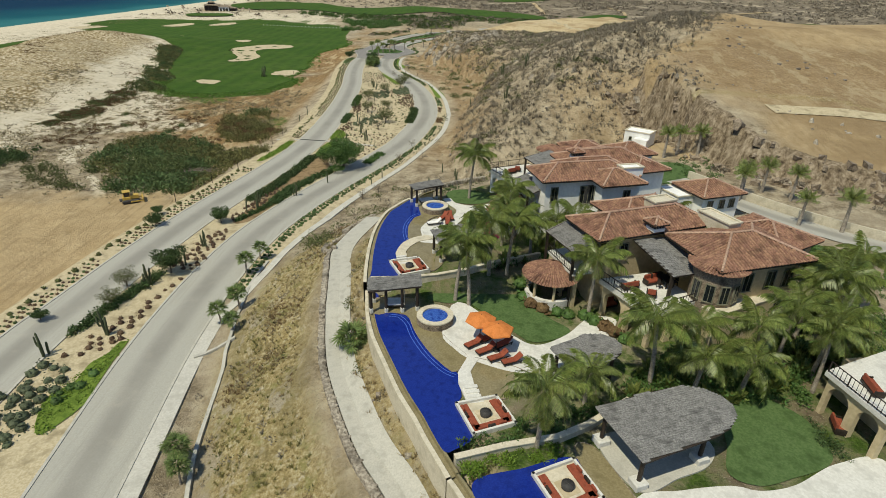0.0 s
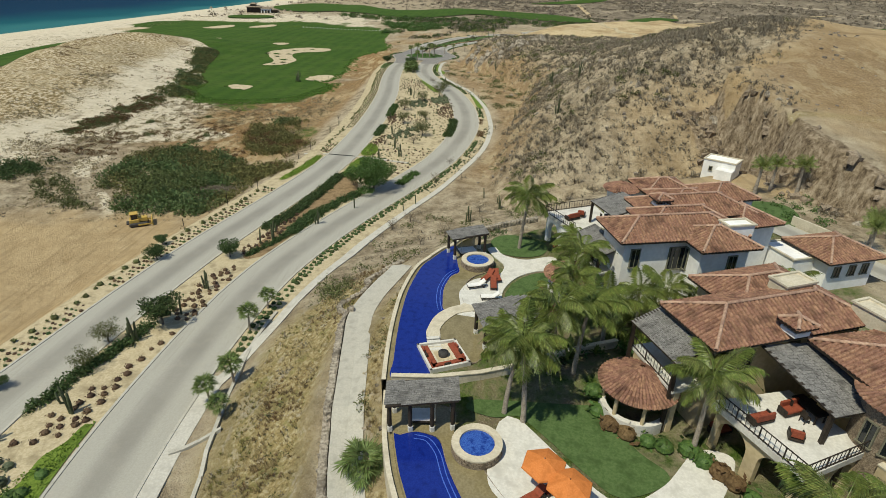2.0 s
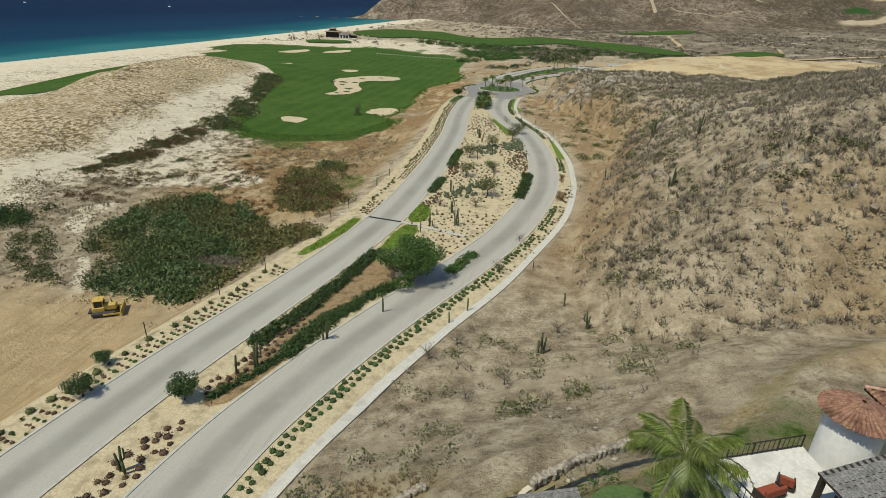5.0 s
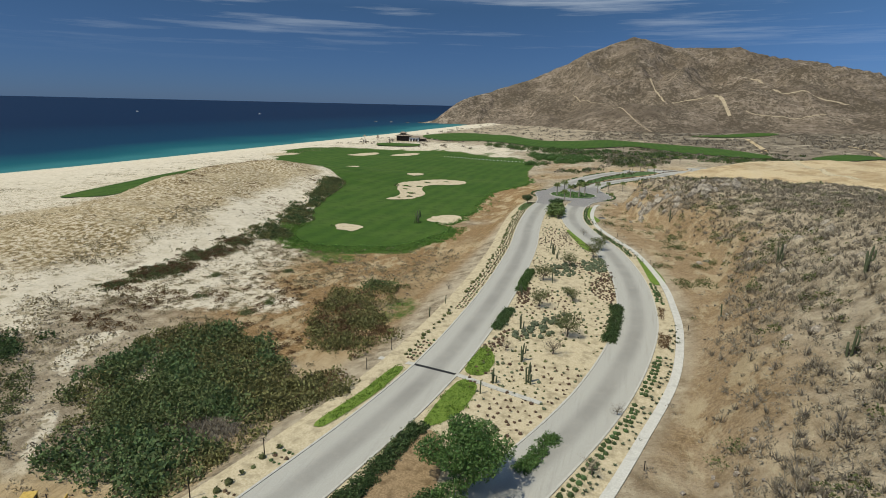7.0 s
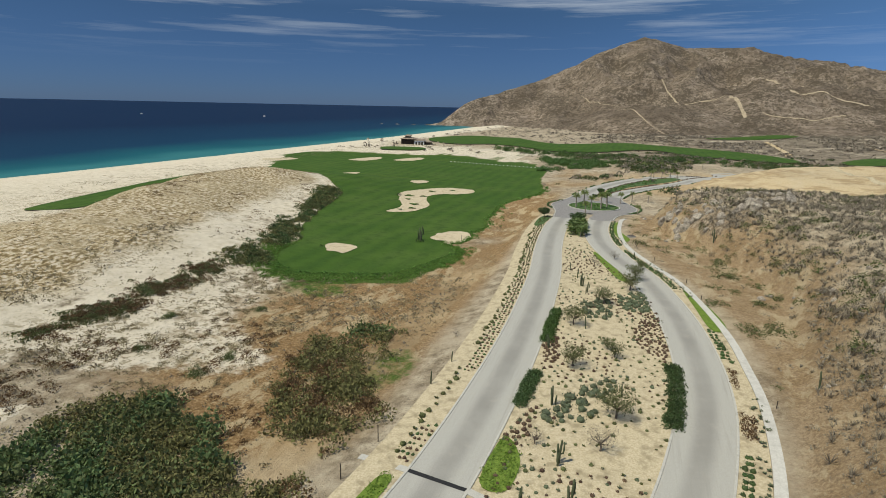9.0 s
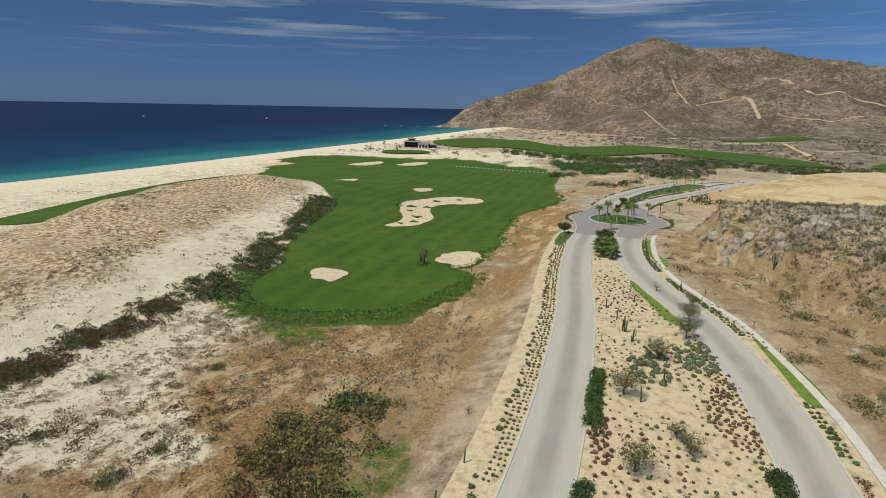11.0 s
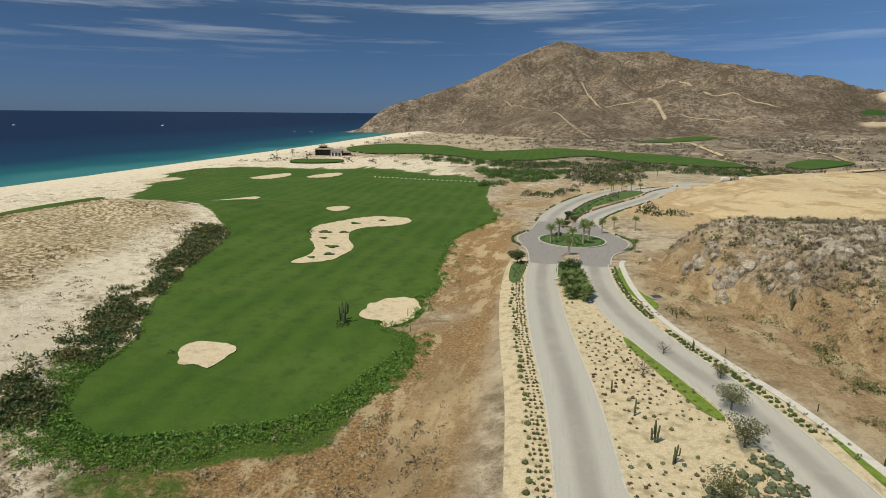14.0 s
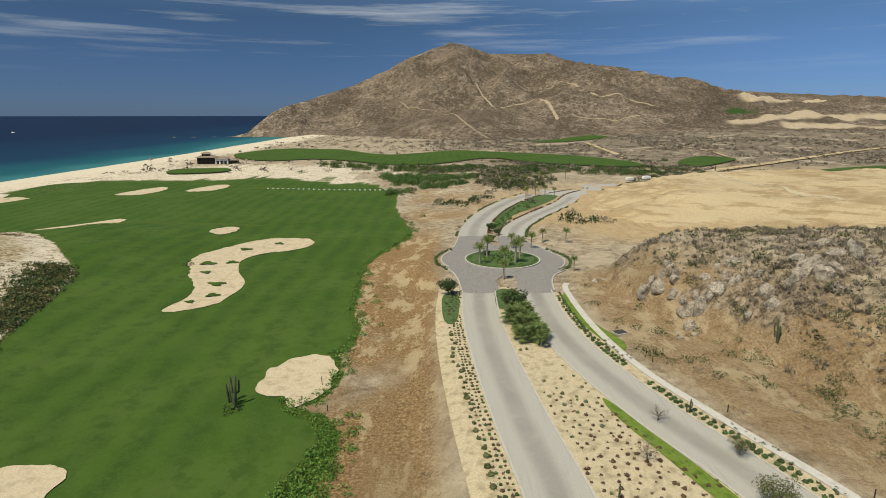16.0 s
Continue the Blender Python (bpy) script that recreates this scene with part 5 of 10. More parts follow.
# thicket in the hollow west of the road
THICKET = spline([(-72, 116.5), (-77, 124), (-83, 129), (-89, 134), (-92, 143), (-91, 155), (-82, 160), (-72, 156.5), (-62, 150.5), (-55, 152), (-50, 156), (-46.8, 146), (-49.3, 134), (-50.5, 126), (-51.5, 117), (-61, 116)], 3.0, True)
FAR_THICKET = spline([(-62, 160), (-68, 169), (-72, 184), (-63, 198), (-56, 198), (-53, 178), (-44, 168), (-47, 165), (-51, 156), (-57, 157)], 3.0, True)
CORE = spline([(-79.7, 129), (-78, 139), (-64, 140), (-56, 135), (-59, 127), (-70, 124)], 3.0, True)
big = [clump(rng, 88, 1.7, 1.7, 0.50) for _ in range(4)]
DRY_POCKET = (-59.0, 131.5)
def thicket_cover(x, y):
    near = smooth(-0.5, 1.5, edge_distance(x, y, THICKET) + 3.2 * fractal(x, y, 9, 3, 67)) * (0.45 + 0.5 * smooth(-0.35, 0.25, fractal(x, y, 11, 3, 45)))
    beyond = smooth(-0.5, 3.5, edge_distance(x, y, FAR_THICKET)) * (0.30 + 0.35 * smooth(-0.3, 0.3, fractal(x, y, 8, 3, 46)))
    return np.maximum(near, beyond) * smooth(0.75, 1.1, np.hypot((x - DRY_POCKET[0]) / 6.5, (y - DRY_POCKET[1]) / 3.4))


pts = throw(rng, 5200, -100, -44, 105, 205, thicket_cover)
mood = 0.9 * fractal(pts[:, 0], pts[:, 1], 13, 3, 52) + rng.normal(0, 0.2, len(pts)) + 0.5 * smooth(-2, 4, edge_distance(pts[:, 0], pts[:, 1], CORE)) + 0.3 * smooth(130, 120, pts[:, 1]) - 0.25 * smooth(142, 150, pts[:, 1]) + 0.2 * smooth(155, 162, pts[:, 1])
for sel, mat, lo, hi, lab in ((mood > 0.55, "thicket", 0.6, 1.4, "dense green thicket in the sandy hollow"), ((mood <= 0.55) & (mood > 0.22), "hollow", 0.5, 1.3, "mid-green bushes mixed into the thicket"),
                              ((mood <= 0.22) & (mood > -0.75), "thicket_olive", 0.5, 1.2, "olive and yellowing bushes mixed into the thicket"), (mood <= -0.75, "brown_scrub", 0.4, 0.9, "dry russet brush among the thicket")):
    scatter("thicket", big, pts[sel], rng.uniform(lo, hi, int(sel.sum())), M[mat], lab, "thicket", rng)
pts = throw(rng, 40, -78, -61, 128, 140, lambda x, y: smooth(0.5, 2, edge_distance(x, y, CORE)) * smooth(-62, -65, x))
scatter("thicket", [clump(rng, 330, 2.6, 2.5, 0.42) for _ in range(3)], pts, rng.uniform(0.8, 1.15, len(pts)), M["hollow"], "broad rounded dark green bushes in the hollow", "thicket", rng)
pts = np.array([DRY_POCKET]) + rng.normal(0, 1, (420, 2)) * np.array([3.0, 1.5])
scatter("dry_reeds", straw_t, pts, rng.uniform(1.2, 2.6, len(pts)), M["grey_scrub"], "tall dry reeds in a gap of the thicket", "reeds", rng)
SIDE = spline([(-99, 128), (-103, 136), (-97, 134), (-90, 129), (-80, 118), (-86, 117)], 2.0, True)
pts = throw(rng, 700, -108, -78, 112, 142, lambda x, y: smooth(-0.5, 1.5, edge_distance(x, y, SIDE)) * 0.5)
scatter("thicket", big, pts, rng.uniform(0.4, 0.9, len(pts)), M["olive_scrub"], "separate patch of olive bushes on the sand", "thicket", rng)
pts = np.array([(-111, 136)]) + rng.normal(0, 1, (90, 2)) * np.array([3.4, 2.6])
scatter("thicket", big, pts, rng.uniform(0.5, 1.0, len(pts)), M["shrub"], "separate patch of dark bushes on the sand", "thicket", rng)
# low dark mats of growth on the clean sand below the dune
MATS = [(-116.5, 177, 1.6, 3.4, 50), (-113.5, 183.5, 1.5, 2.6, 40), (-115.4, 194, 1.8, 2.0, 44), (-113.6, 200.5, 1.3, 2.2, 26), (-116.2, 209.8, 1.9, 2.2, 40), (-117, 168, 1.4, 1.4, 16)]
for mat, lab, pick in (("brown_scrub", "low russet-brown mats of growth on clean sand", 0), ("olive_scrub", "low dark olive mats of growth on clean sand", 1)):
    pts = np.vstack([np.array([(x, y)]) + rng.normal(0, 1.1, (2 * n, 2)) * np.array([a, b]) for x, y, a, b, n in MATS])[pick::2]
    scatter("sand_mats", [clump(rng, 110, 1.1, 0.6, 0.3) for _ in range(3)], pts, rng.uniform(0.6, 1.2, len(pts)), M[mat], lab, "shrubs", rng)
pts = np.vstack([np.array([(x, y)]) + rng.normal(0, 0.7, (9, 2)) for x, y in ((-103.3, 184.5), (-80.9, 175.6), (-81.8, 169.3), (-114.1, 191.4), (-96, 172), (-90, 196))])
scatter("sand_bushes", [clump(rng, 110, 1.0, 0.9, 0.26) for _ in range(3)], pts, rng.uniform(0.5, 1.1, len(pts)), M["hollow"], "single olive bushes on the pale sand", "bushes", rng)
spots = throw(rng, 150, -112, -74, 160, 220, lambda x, y: smooth(1, 3, -edge_distance(x, y, GREEN_LINE)) * smooth(0, 3, -edge_distance(x, y, FAR_THICKET)))
pts = np.vstack([q + rng.normal(0, 0.55, (7, 2)) * rng.uniform(0.6, 1.6) for q in spots])
scatter("sand_tussocks", [clump(rng, 26, 0.6, 0.32, 0.2) for _ in range(3)], pts, rng.uniform(0.6, 1.3, len(pts)), plain("tussock_leaf", (0.17, 0.14, 0.07), (0.33, 0.27, 0.15), 1.0, rough=0.9, island=0.6, spec=0.1), "flat olive-tan tussocks on the pale sand", "tussocks", rng)
pts = throw(rng, 9000, -300, -262, 200, 640, lambda x, y: smooth(-294, -286, x) * smooth(-268, -276, x) * smooth(-0.1, 0.4, fractal(x, y, 14, 3, 58)))
scatter("beach_grass", [clump(rng, 9, 0.7, 0.3, 0.3) for _ in range(3)], pts, rng.uniform(0.5, 1.3, len(pts)), plain("beach_grass_leaf", (0.20, 0.17, 0.10), (0.36, 0.31, 0.20), 1.0, rough=0.9, island=0.6, spec=0.1), "line of dry grass tufts behind the beach", "beach grass", rng)
pts = throw(rng, 900, -112, -60, 150, 190, lambda x, y: smooth(0.1, 0.5, fractal(x, y, 9, 3, 53)) * smooth(1, 4, -edge_distance(x, y, THICKET)) * 0.5)
scatter("sand_bushes", [clump(rng, 70, 1.0, 0.6, 0.3) for _ in range(3)], pts, rng.uniform(0.4, 1.2, len(pts)), M["brown_scrub"], "low russet bushes on the pale sand", "bushes", rng)
DUNE = plain("dune_grass_leaf", (0.24, 0.195, 0.11), (0.40, 0.335, 0.21), 1.0, rough=0.9, island=0.6, spec=0.1, leafy=0.3)
def off_band(x, y):
    return 1 - 0.85 * smooth(-2, 3, edge_distance(x, y, SAND_BAND))


# low growth on the sand
small = [clump(rng, 11, 0.5, 0.25, 0.24) for _ in range(4)]
pts = throw(rng, 13000, -150, -52, 105, 236, lambda x, y: off_band(x, y) * (0.12 + 0.6 * smooth(-0.1, 0.45, fractal(x, y, 15, 4, 46))) * smooth(1, 4, -edge_distance(x, y, GREEN_LINE)) * smooth(108, 124, y))
scatter("sand_scrub", [clump(rng, 14, 0.6, 0.3, 0.24) for _ in range(4)], pts[::2], rng.uniform(0.6, 2.2, len(pts[::2])), DUNE, "tan tufts spread over pale sand", "scrub", rng)
scatter("sand_scrub", small, pts[1::2], rng.uniform(0.5, 1.7, len(pts[1::2])), M["grey_scrub"], "low grey-brown growth spread over pale sand", "scrub", rng)
pts = throw(rng, 13000, -232, -112, 120, 390, lambda x, y: off_band(x, y) * (0.30 + 0.6 * smooth(-0.3, 0.4, fractal(x, y, 22, 4, 47))) * smooth(1, 4, -edge_distance(x, y, GREEN_LINE)))
scatter("dune_grass", [clump(rng, 7, 0.45, 0.22, 0.26) for _ in range(4)], pts, rng.uniform(0.5, 1.3, len(pts)), DUNE, "tufts of dry grass over the dune", "dune grass", rng)
# dark belts at the foot of the dune and round the fairway
BELT = spline([(-117, 219), (-118, 225), (-119.5, 232), (-123.5, 240), (-125, 247), (-128.5, 258), (-134, 273), (-140, 290), (-146, 310), (-156, 334)], 2.0)
bp = BELT[rng.integers(0, len(BELT), 1250)] + rng.normal(0, 1.6, (1250, 2))
bp[:, 0] += np.where(bp[:, 1] > 212, rng.uniform(0, 8.5, len(bp)), 0)
bp = bp[fractal(bp[:, 0], bp[:, 1], 9, 3, 48) > np.where(bp[:, 1] > 228, -0.2, 0.0)]
bp = bp[edge_distance(bp[:, 0], bp[:, 1], GREEN_LINE) < -1.0]
dune_t = [clump(rng, 60, 1.2, 0.9, 0.4) for _ in range(3)]
for k, mat, lab in ((0, "hollow", "olive-green shrubs along the foot of the dune"), (1, "thicket_olive", "yellowing olive shrubs between dune and fairway"), (2, "shrub", "dark green shrubs between dune and fairway"), (3, "olive_scrub", "dark olive shrubs between dune and fairway")):
    scatter("dune_shrubs", dune_t, bp[k::4], rng.uniform(0.5, 1.6, len(bp[k::4])), M[mat], lab, "shrubs", rng)
pts = throw(rng, 9000, -215, -128, 226, 385, lambda x, y: smooth(0.05, 0.4, fractal(x, y, 12, 4, 66)) * smooth(2, 5, -edge_distance(x, y, GREEN_LINE)) * smooth(226, 250, y) * 0.55)
scatter("dune_mats", [clump(rng, 14, 0.7, 0.28, 0.3) for _ in range(4)], pts, rng.uniform(0.6, 1.5, len(pts)), M["brown_scrub"], "russet mats of low growth over the sand", "scrub", rng)
gi = rng.integers(0, len(GREEN_LINE), 7000)
rp = GREEN_LINE[gi][:, :2] + rng.normal(0, 2.3, (len(gi), 2)) * (0.5 + np.abs(fractal(GREEN_LINE[gi][:, 0], GREEN_LINE[gi][:, 1], 22, 2, 54)))[:, None]
rd = edge_distance(rp[:, 0], rp[:, 1], GREEN_LINE)
rp = rp[(rd < -0.4) & ((rp[:, 0] > -106) | (rng.uniform(0, 1, len(rp)) < 0.12)) & (rp[:, 1] < 420) & ((rp[:, 1] < 262) | (rng.uniform(0, 1, len(rp)) < 0.4))]
scatter("fairway_rough", [clump(rng, 44, 0.8, 0.6, 0.3) for _ in range(4)], rp, rng.uniform(0.5, 1.5, len(rp)), plain("rough_green", (0.065, 0.14, 0.022), (0.135, 0.235, 0.042), 1.0, rough=0.8, island=0.8), "bright green rough growth along the fairway's edge", "rough", rng)
front = GREEN_LINE[(GREEN_LINE[:, 1] < 258) & (GREEN_LINE[:, 0] > -112)]
pts = front[rng.integers(0, len(front), 5200)][:, :2] + rng.normal(0, 1, (5200, 2)) * np.array([3.6, 4.2])
depth = -edge_distance(pts[:, 0], pts[:, 1], GREEN_LINE)
pts = pts[(depth > 0.3) & (depth < np.interp(pts[:, 1], [235, 250, 262], [9, 6, 4]) * (0.75 + 0.35 * fractal(pts[:, 0], pts[:, 1], 7, 3, 64)))]
scatter("fairway_rough", [clump(rng, 28, 0.75, 0.42, 0.30) for _ in range(4)], pts, rng.uniform(0.5, 1.3, len(pts)), plain("leafy_rough", (0.095, 0.185, 0.028), (0.19, 0.30, 0.06), 1.0, rough=0.7, island=0.9, leafy=0.3), "lush bright green growth in front of the fairway", "rough", rng)
# brown field with weeds
pts = throw(rng, 12000, -95, -50, 180, 400, lambda x, y: 0.6 * smooth(1, 4, -edge_distance(x, y, GREEN_LINE)) * smooth(0.1, 0.5, fractal(x, y, 10, 3, 49) + 0.3))
scatter("dry_weeds", [clump(rng, 8, 0.4, 0.25, 0.2) for _ in range(4)], pts, rng.uniform(0.4, 1.2, len(pts)), DUNE, "dry tan weeds in the brown field", "weeds", rng)
def off_turf(x, y):
    keep = np.ones(x.shape)
    for pts in FAR_FAIRWAYS:
        keep = np.where(edge_distance(x, y, spline(pts, 8.0, True)) > -3, 0, keep)
    return keep


# far belts of trees and shrubs on the flats
pts = throw(rng, 7000, -110, 160, 400, 700, lambda x, y: smooth(-0.4, 0.35, fractal(x, y, 45, 3, 50)) * smooth(-70, -58, x) * smooth(12, 20, np.abs(x - np.interp(y, lines["fork_r"][:, 1], lines["fork_r"][:, 0]))) * smooth(10, 16, np.abs(x - np.interp(y, lines["fork_l"][:, 1], lines["fork_l"][:, 0]))) * smooth(1.12, 1.2, np.hypot((x - 170) / 140, (y - 440) / 84)) * off_turf(x, y))
flat_t = [clump(rng, 50, 2.0, 1.6, 0.75) for _ in range(3)]
for k, mat, lab in ((0, "shrub", "dark bushes scattered over the sandy flats"), (1, "olive_scrub", "olive bushes scattered over the sandy flats"), (2, "grey_scrub", "dry grey-brown bushes on the sandy flats")):
    scatter("flat_bushes", flat_t, pts[k::3], rng.uniform(0.5, 1.5, len(pts[k::3])), M[mat], lab, "bushes", rng)
GROVE = spline([(-150, 690), (-60, 662), (40, 634), (120, 612), (110, 586), (0, 600), (-80, 620), (-150, 652)], 6.0, True)
pts = throw(rng, 1300, -160, 130, 580, 700, lambda x, y: smooth(0, 3, edge_distance(x, y, GROVE)) * 0.6 * off_turf(x, y))
scatter("grove", [clump(rng, 90, 3.2, 3.0, 1.0) for _ in range(3)], pts, rng.uniform(0.6, 1.3, len(pts)), M["leaf"], "dark green grove on the flats", "grove", rng)
WOOD = spline([(-94, 592), (-82, 545), (-82, 485), (-73, 458), (-60, 456), (-52, 490), (-46, 520), (-32, 538), (-24, 560), (-32, 585), (-60, 594)], 4.0, True)
pts = throw(rng, 900, -90, 12, 495, 600, lambda x, y: smooth(0, 3, edge_distance(x, y, WOOD)) * smooth(-0.35, 0.2, fractal(x, y, 22, 2, 55)))
scatter("grove", [clump(rng, 150, 2.6, 2.6, 0.7) for _ in range(3)], pts, rng.uniform(0.6, 1.4, len(pts)), M["leaf"], "dark green trees on the flats beyond the roundabout", "grove", rng)
pts = throw(rng, 14000, -300, 900, 600, 1300, lambda x, y: (0.15 + 0.8 * smooth(-0.3, 0.3, fractal(x, y, 90, 3, 51)) * smooth(-150, 60, x)) * off_turf(x, y))
scatter("far_scrub", [clump(rng, 11, 2.2, 1.4, 1.5) for _ in range(3)], pts, rng.uniform(0.7, 1.8, len(pts)), M["grey_scrub"], "distant grey-brown scrub on the plain", "scrub", rng)

# succulents of the beds
agaves = [rosette(rng, 14, 0.52, 0.5) for _ in range(3)]
balls = [clump(rng, 40, 0.46, 0.5, 0.2) for _ in range(3)]


def dome(r, h):
    """A dense rounded plant: a lumpy core under a skin of small leaves."""
    a = np.linspace(0, 2 * math.pi, 9, endpoint=False)
    v = np.vstack([np.column_stack([r * w * np.cos(a) * rng.uniform(0.9, 1.1, 9), r * w * np.sin(a) * rng.uniform(0.9, 1.1, 9), np.full(9, h * t)]) for w, t in ((0.72, 0.0), (0.92, 0.3), (0.80, 0.66), (0.45, 0.9), (0.05, 0.96))])
    i = np.arange(9)
    j = np.roll(i, -1)
    f = np.vstack([np.column_stack([i + k * 9, j + k * 9, j + (k + 1) * 9, i + (k + 1) * 9]) for k in range(4)])
    return merge([(v * 0.9, f), clump(rng, 28, r * 1.05, h * 1.1, 0.27)])


domes = [dome(0.5, 0.58) for _ in range(4)]


def staggered(points, step, jitter=0.18, keep=1.0):
    """Planted rows: offset places inside a closed outline."""
    line = spline(points, 1.0, True)
    lo, hi = line.min(0), line.max(0)
    q = np.array([(lo[0] + i * step + (j % 2) * step / 2, lo[1] + j * step * 0.9) for j in range(int((hi[1] - lo[1]) / step / 0.9) + 1) for i in range(int((hi[0] - lo[0]) / step) + 1)])
    q = q + rng.normal(0, jitter * step, q.shape)
    return q[(edge_distance(q[:, 0], q[:, 1], line) > 0) & (rng.uniform(0, 1, len(q)) < keep)]


def dots(points, step, size, material, label, forms=None, keep=0.92):
    q = staggered(points, step, 0.16, keep)
    return scatter("succulents", forms or domes, q, rng.uniform(0.75, 1.2, len(q)) * size, M[material], label, "succulents", rng)


field = staggered([(-29, 155), (-28.5, 200), (-32, 250), (-35, 290), (-36, 318), (-31, 318), (-29, 290), (-24, 262), (-14, 240), (-8, 215), (-7.6, 195), (-9.6, 170), (-15, 151), (-20, 140)], 1.45, 0.26)
mask = fractal(field[:, 0], field[:, 1], 13, 3, 60) + rng.normal(0, 0.25, len(field))
for sel, mat, lab in ((mask > 0.22, "bronze", "bronze succulents planted over the sandy median"), ((mask > -0.05) & (mask <= 0.22), "agave", "grey-green succulents planted over the sandy median"), ((mask > -0.35) & (mask <= -0.05), "olive_scrub", "small dry agaves planted over the sandy median")):
    scatter("succulents", domes + agaves, field[sel], rng.uniform(0.42, 0.8, int(sel.sum())), M[mat], lab, "succulents", rng)
dots([(-25.7, 173.8), (-18.1, 186.5), (-15.8, 184.9), (-19.2, 173.3), (-21.4, 170.7), (-25.7, 170.9)], 1.55, 1.35, "agave", "rounded grey-green barrel cacti in the median")
dots([(-24.4, 220), (-19.3, 224), (-18.1, 213.8), (-19.7, 211.9), (-23.1, 212)], 1.5, 1.3, "agave", "rounded grey-green barrel cacti in the median")
dots([(-16.8, 229), (-12, 231), (-10.6, 219), (-15.5, 219.5)], 1.45, 1.3, "agave", "rounded grey-green barrel cacti by the inner kerb")
dots([(-13.8, 204), (-11.9, 214), (-8.4, 211), (-7.9, 196), (-10.3, 197.6)], 1.0, 0.68, "bronze", "bronze bromeliads at the inner kerb")
dots([(-11.7, 217.5), (-9.6, 219.8), (-8.6, 212.6), (-11.3, 211.4)], 1.0, 0.68, "bronze", "bronze bromeliads at the inner kerb")
dots([(-29.4, 168), (-26.5, 175.5), (-26.2, 168), (-28, 162)], 1.2, 0.85, "bronze", "bronze succulents at the kerb")
dots([(-29.2, 194), (-26.6, 200.9), (-25.7, 188.9), (-28.7, 190.5)], 1.1, 0.85, "bronze", "bronze succulents at the kerb")
dots([(-43.5, 52.6), (-41.7, 58.3), (-39.7, 63.8), (-38.0, 72.7), (-36.9, 72), (-37.8, 65.6), (-38.2, 59.7), (-38.6, 54.5), (-41.8, 51.9)], 1.3, 0.85, "bronze", "rows of bronze-brown rounded plants in the median")
dots([(-46, 38), (-45, 50), (-43, 51), (-40, 48.5), (-39.6, 42), (-41, 36)], 1.5, 1.35, "agave", "rounded grey-green shrubs in the median")
dots([(-39.8, 40), (-37.2, 44), (-37.4, 49), (-39.2, 50.6), (-40.4, 45)], 1.3, 1.3, "leaf", "green shrubs among the lime groundcover", keep=0.4)
dots([(-40.2, 75), (-39.0, 88), (-36.6, 90), (-36.4, 76)], 1.2, 0.85, "bronze", "rows of bronze-brown rounded plants in the median")
dots([(-38.4, 96), (-36.4, 106), (-34.4, 113), (-33.2, 112), (-33.6, 104), (-36, 96)], 1.1, 0.8, "bronze", "bronze plants beside the trimmed hedge")


def row_points(line, offs, step, lo, hi, jitter, gaps=0.0, seed=0):
    out = []
    for o in offs:
        c = course(spline(line[::3], step), o, lo, hi)
        out.append(c)
    p = np.vstack(out) + rng.normal(0, jitter, (sum(map(len, out)), 2))
    return p[fractal(p[:, 0], p[:, 1], 11, 2, 61 + seed) > gaps]


p = row_points(lines["left"], (-HALF - 0.8, -HALF - 1.5, -HALF - 2.2), 1.05, 40, 318, 0.10, -0.75)
p = p[(p[:, 1] < 128) | (p[:, 1] > 157)]
scatter("edging_plants", domes, p[::2], rng.uniform(0.4, 0.68, len(p[::2])), M["shrub"], "rows of dark green low plants along the road", "edging plants", rng)
scatter("edging_plants", domes, p[1::2], rng.uniform(0.4, 0.68, len(p[1::2])), M["bronze"], "rows of bronze low plants along the road", "edging plants", rng)
p = row_points(lines["left"], (-HALF - 3.0,), 1.6, 60, 318, 0.2, -0.5, 2)
p = p[(p[:, 1] < 128) | (p[:, 1] > 157)]
scatter("edging_plants", domes + agaves, p, rng.uniform(0.7, 1.2, len(p)), M["olive_scrub"], "row of feathery green tufts along the roadside sand", "edging plants", rng)
p = row_points(lines["right"], (HALF + 1.0, HALF + 1.8), 1.15, 66, 316, 0.12, -0.9, 3)
p = p[(p[:, 1] < 172) | (p[:, 1] > 200)]
p = p[(p[:, 1] < 214) | (p[:, 1] > 238)]
scatter("edging_plants", domes, p, rng.uniform(0.65, 1.0, len(p)), M["shrub"], "row of clipped dark shrubs between road and footpath", "edging plants", rng)
for key, off, side in (("fork_l", -5.7, "outer"), ("fork_r", 5.0, "outer"), ("fork_l", 5.6, "inner"), ("fork_r", -5.0, "inner")):
    p = course(spline(lines[key][::3], 1.5), off, 370, 520)
    p = p + rng.normal(0, 0.15, p.shape)
    p = p[fractal(p[:, 0], p[:, 1], 9, 2, 63) > -0.35]
    scatter("edging_plants", domes, p, rng.uniform(0.8, 1.3, len(p)), M["shrub" if side == "outer" else "bronze"], "row of dark clipped plants along the far road's %s kerb" % side, "edging plants", rng)
for a0, a1 in ((140, 214), (-40, 42)):
    q = np.array([(ROUND[0] + r * math.cos(radians(t)), ROUND[1] + r * math.sin(radians(t))) for r in (19.6,) for t in np.arange(a0, a1, 4.6)])
    scatter("edging_plants", domes, q + rng.normal(0, 0.15, q.shape), rng.uniform(0.9, 1.4, len(q)), M["shrub"], "curved rows of clipped plants round the roundabout", "edging plants", rng)
q = staggered([(-27.5, 402), (-22.5, 425), (-12, 452), (-4, 470), (0, 466), (-8, 446), (-17, 425), (-24, 402)], 2.4, 0.3, 0.75)
scatter("island_shrubs", domes + balls, q, rng.uniform(1.0, 2.2, len(q)), M["leaf"], "mixed green shrubs on the island between the far roads", "shrubs", rng)
q = ring(*ROUND, 9.6, 60)
